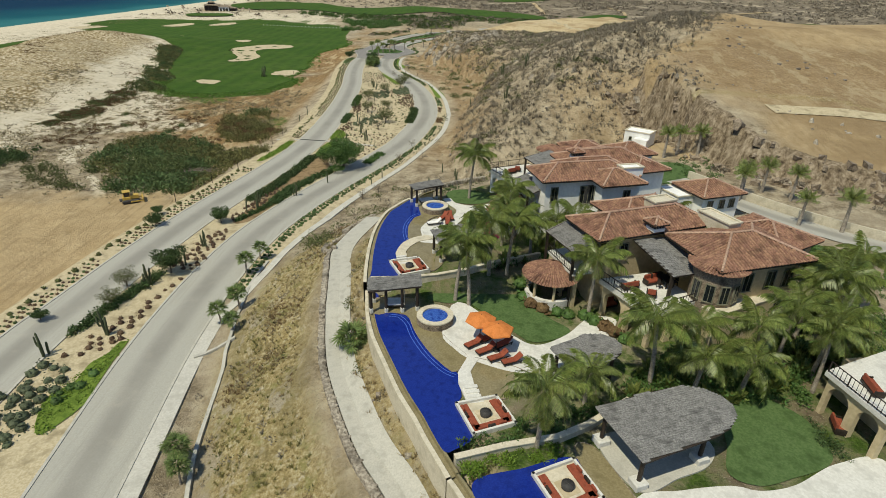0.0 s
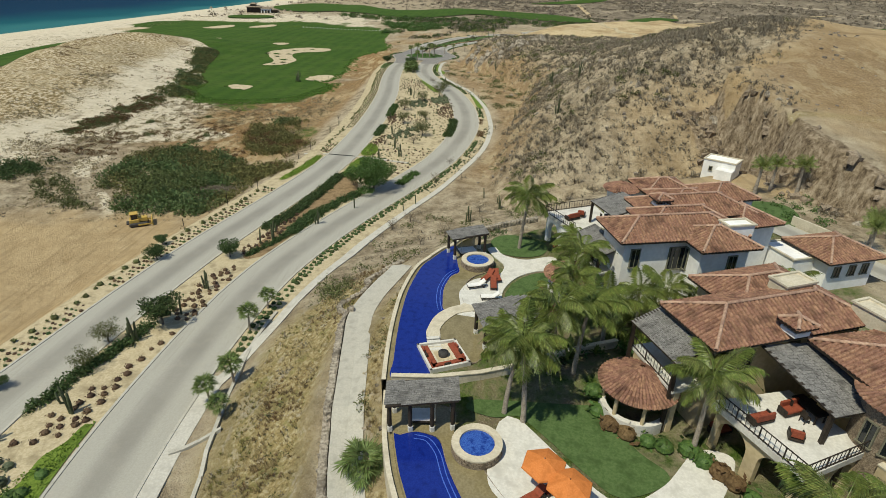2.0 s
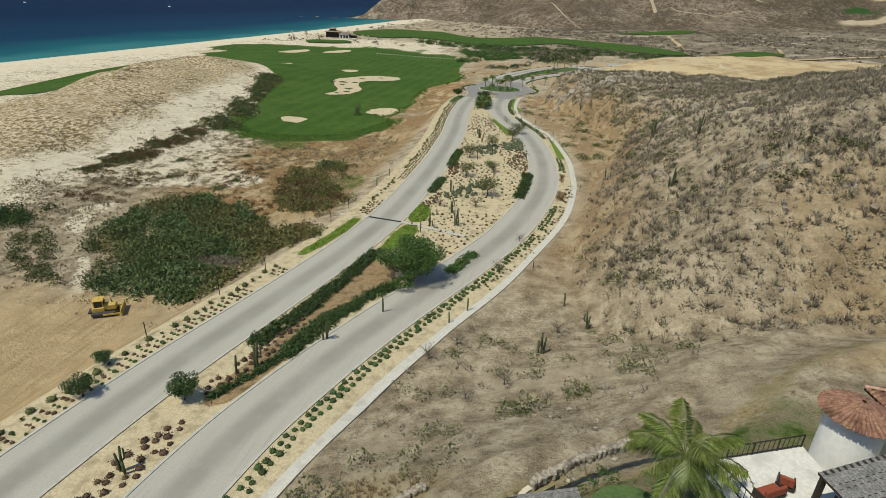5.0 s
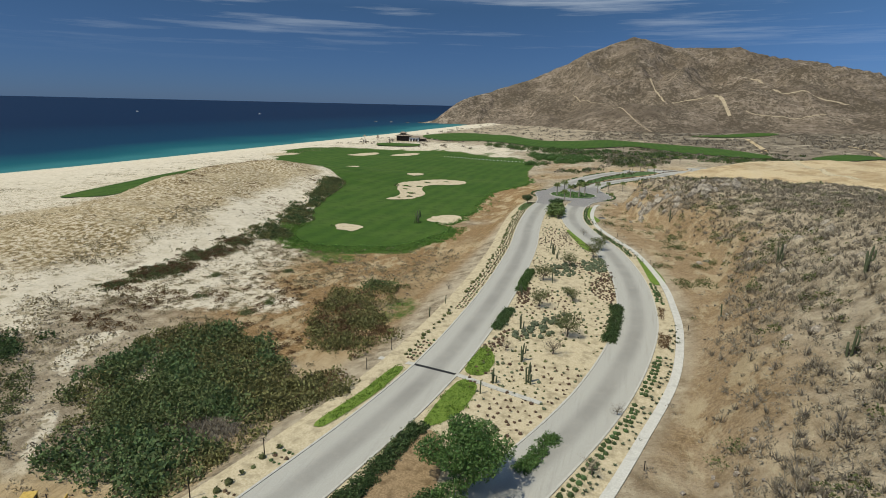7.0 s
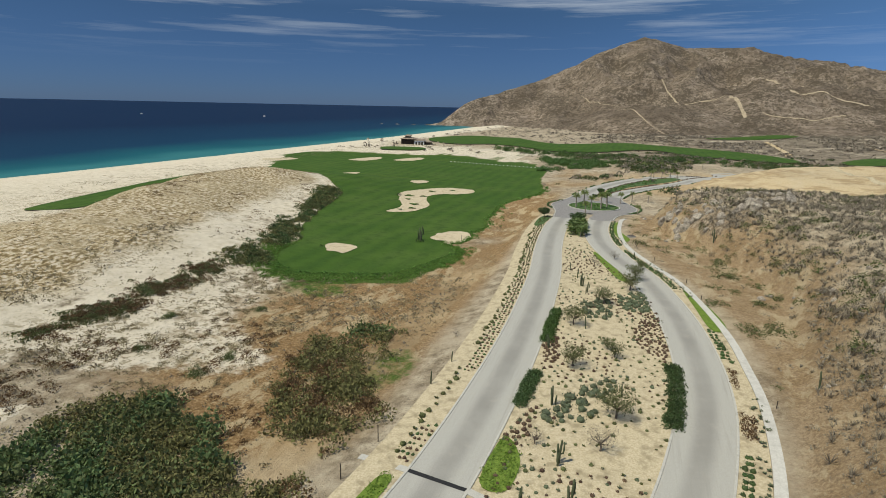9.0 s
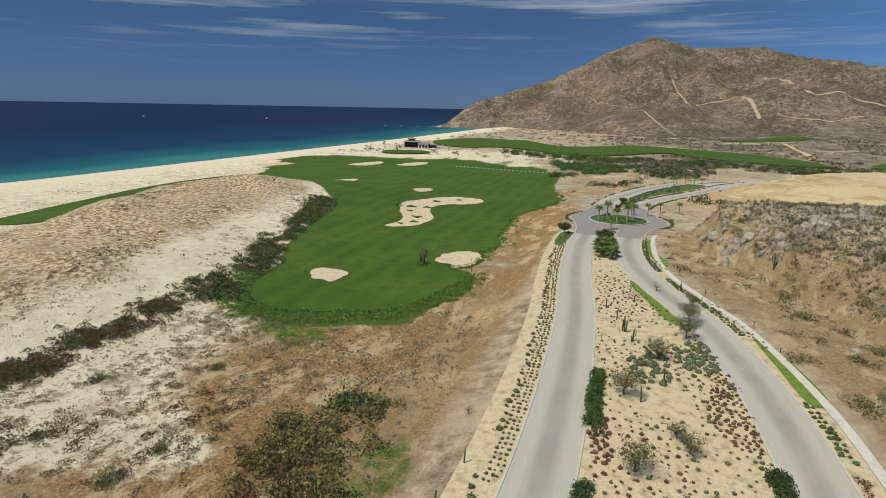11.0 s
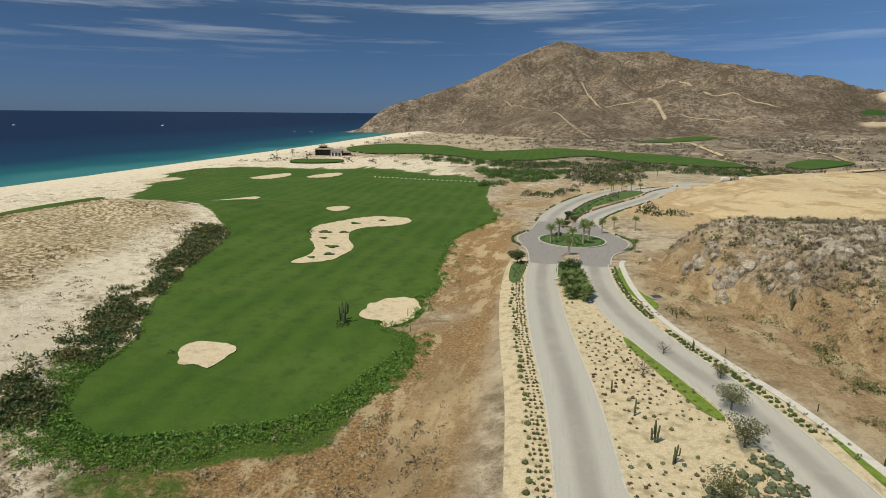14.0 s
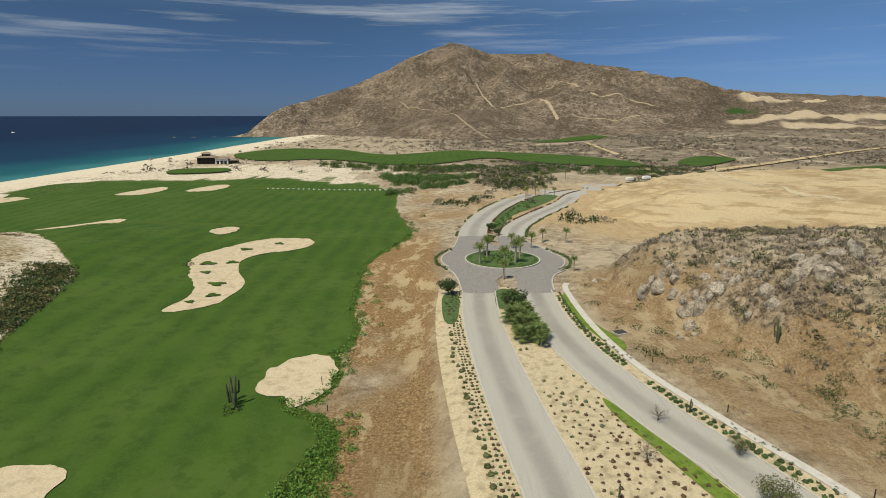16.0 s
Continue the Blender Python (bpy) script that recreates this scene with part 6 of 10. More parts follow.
scatter("edging_plants", domes, q, rng.uniform(0.8, 1.2, len(q)), M["leaf"], "ring of green shrubs on the roundabout island", "edging plants", rng)
q = np.array(ROUND) + rng.normal(0, 3.2, (46, 2))
scatter("island_shrubs", domes, q, rng.uniform(1.2, 2.2, len(q)), M["leaf"], "green shrubs in the middle of the roundabout island", "shrubs", rng)
p = row_points(lines["right"], (HALF + 2.7, HALF + 3.4), 1.4, 128, 300, 0.4, 0.0, 4)
scatter("edging_plants", agaves, p, rng.uniform(0.6, 1.0, len(p)), M["agave"], "grey-green succulents beside the footpath", "edging plants", rng)
p = row_points(lines["right"], (HALF + 0.9, HALF + 1.5, HALF + 2.1), 0.7, 172, 200, 0.15, -0.3, 5)
scatter("edging_plants", balls, p, rng.uniform(0.9, 1.4, len(p)), M["brown_scrub"], "russet shrubs between road and footpath", "edging plants", rng)


def hedge(points, width, material, label, height=0.75):
    line = spline(points, 0.45)
    n = int(len(line) * width * 3.6)
    q = line[rng.integers(0, len(line), n)] + rng.uniform(-width / 2, width / 2, (n, 2))
    return scatter("hedge", [clump(rng, 40, 0.5, height, 0.25) for _ in range(3)], q, rng.uniform(0.85, 1.35, n), material, label, "hedge", rng)


hedge([(-45.0, 56.9), (-44.3, 59.7), (-43.3, 64.2), (-42.1, 67.7), (-41.2, 73.2)], 1.3, M["shrub"], "dark green hedge at the median's kerb")
hedge([(-37.4, 105.9), (-35.2, 114.4), (-33.8, 122), (-32.4, 130.9), (-31.4, 138)], 2.2, M["shrub"], "dark green hedge at the median's kerb")
hedge([(-36.6, 94.4), (-34.5, 98.9), (-32.9, 104), (-32.6, 109.2), (-31.2, 115.4)], 0.8, M["shrub"], "narrow trimmed dark green hedge in the median", 0.65)
hedge([(-32.4, 104.5), (-30.6, 112.6), (-28.2, 119.7), (-25.0, 126)], 2.0, M["shrub"], "broad dark green hedge along the inner kerb")
hedge([(-29.0, 174.5), (-28.7, 179), (-28.4, 184)], 1.8, M["shrub"], "dark green hedge at the median's kerb")
hedge([(-8.4, 176), (-7.4, 186), (-7.5, 194)], 2.0, M["shrub"], "dark green hedge at the inner kerb")
hedge([(-28.6, 197.6), (-28.8, 205), (-28.8, 213)], 1.9, M["leaf"], "dark green hedge at the median's kerb")
hedge([(-16.8, 134), (-14.2, 142)], 1.6, M["leaf"], "low dark shrubs at the inner kerb")


def tree(height, spread, leaves, size, material, label, airy=False, category="tree"):
    """A spreading tree: trunk, limbs and a crown of leaf clumps."""
    root = tagged(new("tree"), label, category)
    fork = height * 0.32
    v, f = tube([(0, 0, -0.15), (0.05, 0.02, fork * 0.5), (0.0, 0.06, fork)], [0.028 * height + 0.05, 0.022 * height + 0.04, 0.02 * height + 0.03])
    mesh_object("trunk", v, f, M["wood"], parent=root)
    ends = []
    for k in range(6):
        a = k * 1.05 + rng.uniform(-0.3, 0.3)
        tip = np.array([math.cos(a) * spread * 0.62, math.sin(a) * spread * 0.62, height * rng.uniform(0.6, 0.88)])
        mid = tip * np.array([0.5, 0.5, 0.72]) + rng.normal(0, 0.06 * height, 3)
        v, f = tube([(0, 0.05, fork * 0.96), mid, tip], [0.016 * height + 0.02, 0.011 * height + 0.01, 0.012], 5)
        mesh_object("limb", v, f, M["wood"], parent=root)
        ends += [tip, mid, tip * 0.8 + rng.normal(0, 0.12 * height, 3)]
    ends.append(np.array([0, 0, height * 0.86]))
    each = leaves // len(ends)
    cs = []
    for e in ends:
        d = rng.normal(size=(each, 3))
        d /= np.linalg.norm(d, axis=1)[:, None]
        r = rng.uniform(0.2, 1, (each, 1)) ** (0.6 if airy else 0.45)
        cs.append(e + d * r * np.array([spread * 0.42, spread * 0.42, height * 0.20]) * rng.uniform(0.7, 1.15))
    cs = np.vstack(cs)
    cs[:, 2] = np.maximum(cs[:, 2], height * 0.18)
    v, f = leaf_quads(rng, cs, size, 0.5, 0.3)
    mesh_object("crown", v, f, material, shade=False, parent=root)
    return root


def plant_at(proto, x, y, turn=0.0, scale=1.0, sink=0.05, z=None, first=False):
    m = pose(x, y, (float(ground_z(x, y)) if z is None else z) - sink, 0, 0, turn) @ Matrix.Scale(scale, 4)
    if first:
        proto.matrix_basis = m
        return proto
    c = copy_thing(proto, Matrix.Identity(4))
    c.matrix_basis = m
    return c


big_tree = tree(5.4, 4.0, 13000, 0.26, M["leaf"], "broad feathery dark green tree in the median")
plant_at(big_tree, -22.2, 129.8, 0, 1.32, first=True)
round_tree = tree(4.0, 2.7, 4300, 0.28, M["shrub"], "rounded green desert tree beside the road")
airy_tree = tree(3.4, 2.3, 2200, 0.17, M["olive_scrub"], "sparse airy desert tree in the median", True)
dry_tree = tree(3.2, 2.2, 700, 0.14, M["grey_scrub"], "almost leafless grey desert tree", True)
ROUND_TREES = [(-39.7, 73.5, 1.0), (-39.2, 93.5, 0.72), (-50.2, 91.5, 0.6), (-52.4, 97.2, 0.45), (-50.6, 60, 0.42), (-33.4, 303, 1.2), (-46.9, 315, 0.9), (-31.6, 373, 0.6), (-30, 391, 0.8), (-28.6, 384, 0.6), (-35, 352, 0.5)]
for k, (x, y, s) in enumerate(ROUND_TREES):
    plant_at(round_tree, x, y, k * 77, s, first=k == 0)
for k, (x, y, s) in enumerate([(-15.8, 175.5, 1.35), (-14.5, 233, 1.25), (-13.3, 242.2, 1.2), (-24.8, 207.4, 1.2), (-23.1, 189.2, 1.15), (-16.7, 195.1, 0.8), (-19.9, 221.8, 1.1), (-12, 252, 0.7), (-18, 198, 0.7), (-44, 69, 0.9), (-43.6, 64, 0.8), (-27.2, 132, 0.9)]):
    plant_at(airy_tree, x, y, k * 61, s, first=k == 0)
for k, (x, y, s) in enumerate([(-17.4, 167.2, 1.1), (-25.4, 165.9, 0.7), (-23.8, 251, 0.9), (-9, 136, 0.8), (-6.4, 151, 0.6), (-45.4, 196, 0.5), (-19, 260, 0.8), (-15, 108, 0.8), (-12, 112, 0.7), (-5, 104, 0.8), (-9, 100, 0.6), (1, 118, 0.8)]):
    plant_at(dry_tree, x, y, k * 97, s, first=k == 0)


def column_cactus(heights, label):
    """A clump of ribbed upright columns, some with an arm."""
    root = tagged(new("cactus"), label, "cactus", group="columnar cacti")
    for k, h in enumerate(heights):
        a = k * 2.3
        x, y = 0.26 * k * math.cos(a), 0.26 * k * math.sin(a)
        lean = 0.06 * h
        pts = [(x, y, -0.1), (x + lean * math.cos(a) * 0.3, y + lean * math.sin(a) * 0.3, h * 0.5), (x + lean * math.cos(a), y + lean * math.sin(a), h * 0.95), (x + lean * math.cos(a), y + lean * math.sin(a), h)]
        v, f = tube(pts, [0.13, 0.15, 0.12, 0.02], 8)
        mesh_object("stem", v, f, M["cactus"], parent=root)
    if len(heights) > 1:
        h = heights[0]
        v, f = tube([(0, 0, h * 0.4), (0.42, 0.1, h * 0.45), (0.5, 0.12, h * 0.6), (0.5, 0.12, h * 0.82), (0.5, 0.12, h * 0.84)], [0.09, 0.11, 0.11, 0.09, 0.02], 8)
        mesh_object("arm", v, f, M["cactus"], parent=root)
    return root


tall = column_cactus((3.4, 2.6, 1.8), "tall clustered columnar cactus in sandy ground")
lone = column_cactus((2.9,), "single upright columnar cactus in sandy ground")
TALL = [(-22, 163, 1), (-19.8, 156, 1.05), (-24.9, 154, 0.8), (-45.4, 52.5, 1), (-40.6, 57, 1.1), (-41.2, 69.6, 1.1), (-29, 109, 0.9), (-34.6, 101, 1.1), (-38.3, 83, 0.9), (-24.6, 176, 0.9), (-28, 195, 0.8), (-25.4, 232, 1), (-13.8, 262, 0.7), (-23.8, 228, 0.8), (-80.5, 269.5, 1.5), (-81.6, 270.6, 1.3), (8.2, 279, 1.2), (5, 120, 0.9), (-1, 112, 1.0), (19, 150, 1.0), (27, 172, 1.2), (24, 205, 1.2)]
for k, (x, y, s) in enumerate(TALL):
    plant_at(tall, x, y, k * 53, s, first=k == 0)
for k, (x, y, s) in enumerate([(-38.5, 76, 1), (-36.2, 99, 1), (-26, 150, 0.8), (-15.2, 182, 0.7), (-22.4, 206, 0.9), (-19, 214, 0.8), (-29.4, 244, 0.8), (-24, 118, 0.9), (-43.2, 176, 0.8), (-42.4, 184, 0.7), (-27, 238, 0.9), (-12, 121, 0.8), (-14, 117, 0.7), (12, 190, 1), (2, 126, 0.8)]):
    plant_at(lone, x, y, k * 41, s, first=k == 0)


def frond_mesh(length, droop, leaflets, width, seed):
    """A feather palm leaf: a bending midrib with hanging leaflets."""
    r = np.random.default_rng(seed)
    s = np.linspace(0, 1, 9)
    rib = np.column_stack([length * (s - 0.22 * s ** 3), 0.10 * length * (r.uniform(-1, 1)) * s ** 2, length * (0.50 * s - droop * s ** 2.2)])
    pieces = [tube(rib, 0.035 * (1 - 0.8 * s), 4)]
    t = np.linspace(0.12, 0.99, leaflets)
    c = np.column_stack([np.interp(t, s, rib[:, k]) for k in range(3)])
    for sign in (-1, 1):
        n = len(t)
        ln = width * np.sin(np.clip(t * 1.05 + 0.12, 0, 1) * math.pi) ** 0.6 * r.uniform(0.8, 1.15, n)
        tip = c + np.column_stack([ln * 0.40, sign * ln * 0.72, -ln * (0.50 + 0.65 * t) + r.normal(0, 0.08, n)])
        wide = np.array([0.036, 0, 0.0]) * length / 3
        mid = (c + tip) / 2 + np.array([0, 0, 0.06])
        v = np.stack([c, mid + wide, tip, mid - wide], axis=1).reshape(-1, 3)
        pieces.append((v, np.arange(4 * n).reshape(n, 4)))
    v, f = merge(pieces)
    ob = mesh_object("frond", v, f, M["palm"], shade=False)
    me = ob.data
    bpy.data.objects.remove(ob)
    return me


def fan_mesh(size, seed):
    """A fan palm leaf on its stalk."""
    r = np.random.default_rng(seed)
    pieces = [tube([(0, 0, 0), (size * 0.4, 0, size * 0.16), (size * 0.8, 0, size * 0.2)], [0.03, 0.02, 0.015], 4)]
    a = np.linspace(-2.0, 2.0, 17)
    c = np.tile([size * 0.8, 0, size * 0.2], (17, 1))
    tip = c + np.column_stack([np.cos(a), np.sin(a), -0.25 - 0.35 * r.uniform(0, 1, 17)]) * size * r.uniform(0.5, 0.75, (17, 1))
    wide = np.column_stack([-np.sin(a), np.cos(a), 0 * a]) * size * 0.045
    mid = c * 0.5 + tip * 0.5 + np.array([0, 0, 0.05])
    pieces.append((np.stack([c, mid + wide, tip, mid - wide], axis=1).reshape(-1, 3), np.arange(68).reshape(17, 4)))
    v, f = merge(pieces)
    ob = mesh_object("frond", v, f, M["fan"], shade=False)
    me = ob.data
    bpy.data.objects.remove(ob)
    return me


def palm_tree(name, meshes, height, count, lean, radius, label, category, low=-35, high=65):
    root = tagged(new(name), label, category)
    s = np.linspace(0, 1, 14)
    pts = np.column_stack([lean * s ** 1.6, 0 * s, height * s - 0.2 * (1 - s)])
    rad = radius * (1.25 - 0.55 * s) * (1 + 0.06 * (np.arange(14) % 2))
    v, f = tube(pts, rad, 8)
    mesh_object("trunk", v, f, M["trunk"], parent=root)
    for k in range(count):
        ob = new("frond", meshes[k % len(meshes)])
        ob.parent = root
        tilt = low + (high - low) * (k / count) ** 0.8
        ob.matrix_basis = pose(lean, 0, height - 0.05, 0, 0, k * 137.5) @ pose(0, 0, 0, 0, -tilt * 0.75, 0)
    return root


feather = [frond_mesh(4.0, 0.80, 48, 1.0, 1), frond_mesh(3.7, 1.05, 44, 0.95, 2), frond_mesh(4.3, 0.66, 50, 1.0, 3), frond_mesh(3.3, 0.95, 40, 0.9, 8)]
stiff = [frond_mesh(2.3, 0.30, 24, 0.5, 4), frond_mesh(2.1, 0.45, 24, 0.48, 5)]
fans = [fan_mesh(1.75, 6), fan_mesh(1.5, 7)]
coco = palm_tree("coconut_palm", feather, 6.6, 19, 0.7, 0.17, "tall green coconut palm with drooping fronds in the garden", "palm tree")
coco_low = palm_tree("coconut_palm", feather[1:], 4.0, 15, 0.5, 0.17, "shorter green coconut palm in the garden planting", "palm tree")
date = palm_tree("date_palm", stiff, 4.4, 26, 0.1, 0.22, "stiff-leaved date palm beside the drive", "palm tree", -40, 80)
fan = palm_tree("fan_palm", [fan_mesh(1.2, 9), fan_mesh(1.05, 10)], 2.8, 24, 0.25, 0.13, "slender young palm with a spiky head", "palm tree", -30, 85)
COCO = [(2.4, 49.2, 1.0), (3.8, 48.4, 1.08), (6.2, 53.2, 1.05), (8.2, 53.4, 1.0), (10.4, 63.6, 0.95), (8.4, 60.6, 0.85), (15.6, 46.2, 1.0), (18.4, 36.2, 1.05), (5.2, 76.2, 1.05), (37, 41.5, 1.1), (39.5, 46.5, 1.0), (33, 37.5, 0.95), (43, 47, 1.0), (7.8, 29.3, 0.95), (30.3, 38.6, 0.95), (27.5, 37.2, 0.85), (35.2, 43.6, 0.95), (32, 35.6, 0.9), (22.6, 37.6, 0.85)]
for k, (x, y, s) in enumerate(COCO):
    plant_at(coco, x, y, k * 131, s, z=float(terrace_z(y)), first=k == 0)
LOW = [(21.4, 34.8, 1), (15, 60.4, 0.9), (17.8, 61.2, 1.0), (25.6, 35.2, 1.0), (10.4, 71.2, 0.95), (11.5, 58, 1), (20.4, 60.6, 0.8), (12.4, 34, 0.9), (30.4, 65.5, 0.8), (24.4, 62.6, 0.8), (36, 38, 1.0)]
for k, (x, y, s) in enumerate(LOW):
    plant_at(coco_low, x, y, k * 87 + 20, s, z=float(terrace_z(y)), first=k == 0)
DATE = [(42.4, 98.5, 1.05), (45.6, 100.4, 1.0), (48.8, 98.9, 1.1), (45.8, 77, 1), (51.5, 81, 1.0), (54, 77.5, 1.0), (49.8, 68.2, 0.9), (54.4, 66.1, 1.1), (47.5, 79.5, 1), (-37.6, 343, 1.15), (-35, 350, 1.25), (-27.4, 344, 1.3), (-25.2, 350, 1.2), (-31, 340, 1.1), (-32.5, 328, 0.95), (-19.8, 363, 0.95), (-8, 367, 0.9), (-12.6, 336, 0.75), (-14.9, 370, 0.85), (-26, 363, 0.9), (-2, 487, 1), (3, 490, 1), (8, 489, 1), (12, 484, 0.9), (-4, 478, 1), (14, 545, 1), (4, 530, 1), (-8, 520, 1), (24, 552, 1), (34, 556, 1)]
for k, (x, y, s) in enumerate(DATE):
    plant_at(date, x, y, k * 67, s, first=k == 0)
FAN = [(-27.7, 78.5, 0.8), (-28.2, 73.2, 0.95), (-25.6, 62.2, 0.95), (-27.3, 59.8, 0.85), (-24.6, 56.6, 0.75), (-23.4, 37, 0.9), (-22.4, 35, 0.8), (-31.8, 291, 0.9), (-33, 296, 0.95), (-30.6, 285, 0.85), (-34, 300, 0.9)]
for k, (x, y, s) in enumerate(FAN):
    plant_at(fan, x, y, k * 71, s, first=k == 0)

bush_palm = palm_tree("fan_palm", fans, 0.7, 26, 0.0, 0.15, "bushy bright green fan palm beside the slope path", "palm tree", -15, 85)
plant_at(bush_palm, -8.0, 45.6, 0, 0.95, first=True)
for k, (x, y, s) in enumerate(((-33.6, 297, 1.5), (-32.6, 292.5, 1.4), (-31.2, 294.5, 1.3), (-32.0, 300, 1.5), (-30.6, 288.5, 1.3), (-33.2, 288, 1.1))):
    plant_at(bush_palm, x, y, k * 67, s)

# ---- villas ----
def box(cx, cy, cz, sx, sy, sz, turn=0.0):
    """Vertices and quads of a box with its centre and sizes."""
    s = np.array([(-1, -1, -1), (1, -1, -1), (1, 1, -1), (-1, 1, -1), (-1, -1, 1), (1, -1, 1), (1, 1, 1), (-1, 1, 1)]) * np.array([sx, sy, sz]) / 2
    c, n = math.cos(radians(turn)), math.sin(radians(turn))
    v = np.column_stack([s[:, 0] * c - s[:, 1] * n + cx, s[:, 0] * n + s[:, 1] * c + cy, s[:, 2] + cz])
    f = np.array([(0, 3, 2, 1), (4, 5, 6, 7), (0, 1, 5, 4), (1, 2, 6, 5), (2, 3, 7, 6), (3, 0, 4, 7)])
    return v, f


def piece(name, geo, material, parent, label="", shade=False):
    """One part of a thing, from (vertices, quads)."""
    ob = mesh_object(name, geo[0], geo[1], M[material] if isinstance(material, str) else material, shade=shade, parent=parent)
    if label:
        ob["label"] = label
    return ob


def bevelled(ob, width=0.03):
    bm = bmesh.new()
    bm.from_mesh(ob.data)
    bmesh.ops.bevel(bm, geom=bm.edges[:], offset=width, segments=1, affect="EDGES")
    bm.to_mesh(ob.data)
    bm.free()
    return ob


def prism(line, z0, z1):
    """An upright closed wall round a line, with a top and a bottom: as a bmesh-built mesh."""
    bm = bmesh.new()
    low = [bm.verts.new((x, y, z0)) for x, y in line]
    top = [bm.verts.new((x, y, z1)) for x, y in line]
    bm.faces.new(low[::-1])
    bm.faces.new(top)
    n = len(line)
    for i in range(n):
        j = (i + 1) % n
        bm.faces.new((low[i], low[j], top[j], top[i]))
    bmesh.ops.recalc_face_normals(bm, faces=bm.faces)
    bmesh.ops.triangulate(bm, faces=[f for f in bm.faces if len(f.verts) > 4])
    return bm


def solid(name, line, z0, z1, material, parent, label=""):
    bm = prism(line, z0, z1)
    me = bpy.data.meshes.new(name)
    bm.to_mesh(me)
    bm.free()
    me.materials.append(M[material])
    ob = new(name, me)
    ob.parent = parent
    if label:
        ob["label"] = label
    return ob


def local(cx, cy, turn):
    c, s = math.cos(radians(turn)), math.sin(radians(turn))
    return lambda x, y: (cx + x * c - y * s, cy + x * s + y * c)


def tile_strip(at, direction, up, length, pitch, rows):
    """Barrel tiles from the eave upwards: each a short half-round."""
    out = []
    a = np.array([0.0, 0.6, 1.25, 1.9, 2.55, math.pi])
    side, n = np.array(direction), np.cross(direction, up)
    n = n / np.linalg.norm(n)
    if n[2] < 0:
        n = -n
    k = max(1, int(math.ceil(length / rows)))
    for i in range(k):
        s0, s1 = i * length / k - 0.03, (i + 1) * length / k + 0.03
        for_r = (0.135, 0.11)
        ringv = []
        for s, r in ((s0, for_r[0]), (s1, for_r[1])):
            lift = 0.01 if s == s0 else 0.0
            ringv.append([at + np.array(up) * s + side * (-math.cos(t) * r) + n * (math.sin(t) * r * 1.1 + lift) for t in a])
        m = len(a)
        v = np.array(ringv[0] + ringv[1])
        f = np.array([(j, j + 1, m + j + 1, m + j) for j in range(m - 1)])
        out.append((v, f))
    return out


def hip_roof(parent, cx, cy, w, d, turn, z, rise, name="roof", pitch=0.34):
    """A hipped roof: deck, rows of barrel tiles, pale ridge and hip tiles, eave board."""
    to = local(cx, cy, turn)
    h = min(w, d) / 2
    if w >= d:
        r0, r1 = (-w / 2 + h, 0), (w / 2 - h, 0)
    else:
        r0, r1 = (0, -d / 2 + h), (0, d / 2 - h)
    cor = [(-w / 2, -d / 2), (w / 2, -d / 2), (w / 2, d / 2), (-w / 2, d / 2)]
    P = [np.array((*to(*c), z)) for c in cor] + [np.array((*to(*r0), z + rise)), np.array((*to(*r1), z + rise))]
    if w >= d:
        quads = [(0, 1, 5, 4), (1, 2, 5, 5), (2, 3, 4, 5), (3, 0, 4, 4)]
    else:
        quads = [(0, 1, 4, 4), (1, 2, 5, 4), (2, 3, 5, 5), (3, 0, 4, 5)]
    bm = bmesh.new()
    vs = [bm.verts.new(p) for p in P]
    for q in quads:
        bm.faces.new([vs[i] for i in dict.fromkeys(q)])
    me = bpy.data.meshes.new(name)
    bm.to_mesh(me)
    bm.free()
    me.materials.append(M["tile"])
    roof = new(name, me)
    roof.parent = parent
    tiles = []
    for q in quads:
        a, b = P[q[0]], P[q[1]]
        L = np.linalg.norm(b - a)
        u = (b - a) / L
        mid_eave = (a + b) / 2
        top = (P[q[2]] + P[q[3]]) / 2
        upv = top - mid_eave
        upv = upv - u * np.dot(upv, u)
        S = np.linalg.norm(upv)
        upv /= S
        tr = abs(np.dot(P[q[2]] - P[q[3]], u))
        n = int(L / pitch)
        for i in range(n):
            s = (i + 0.5) * L / n
            edge = min(s, L - s)
            run = (L - tr) / 2
            length = S * min(1.0, edge / max(run, 1e-6))
            if length > 0.12:
                tiles += tile_strip(a + u * s - upv * 0.08, u, upv, length + 0.05, pitch, 0.42)
    v, f = merge(tiles)
    t = piece("roof_tiles", (v, f), "tile", roof, "weathered terracotta barrel tiles", True)
    t["kind"] = "stuff"
    caps = []
    for i, j in ((0, 4), (3, 4), (1, 5), (2, 5), (4, 5)) if w >= d else ((0, 4), (1, 4), (2, 5), (3, 5), (4, 5)):
        a, b = P[i], P[j]
        L = np.linalg.norm(b - a)
        if L < 0.2:
            continue
        u = (b - a) / L
        sidev = np.cross(u, (0, 0, 1))
        sidev /= np.linalg.norm(sidev) + 1e-9
        caps += tile_strip(a + np.array((0, 0, 0.10)), sidev, u, L, pitch, 0.4)
    piece("ridge_tiles", merge(caps), "ridge", roof, "pale ridge and hip tiles", True)
    eave = []
    for x, y, sx, sy in ((0, -d / 2, w, 0.14), (0, d / 2, w, 0.14), (-w / 2, 0, 0.14, d), (w / 2, 0, 0.14, d)):
        ex, ey = to(x, y)
        eave.append(box(ex, ey, z - 0.09, sx, sy, 0.16, turn))
    piece("eave_board", merge(eave), "timber", roof, "dark timber eave")
    return roof


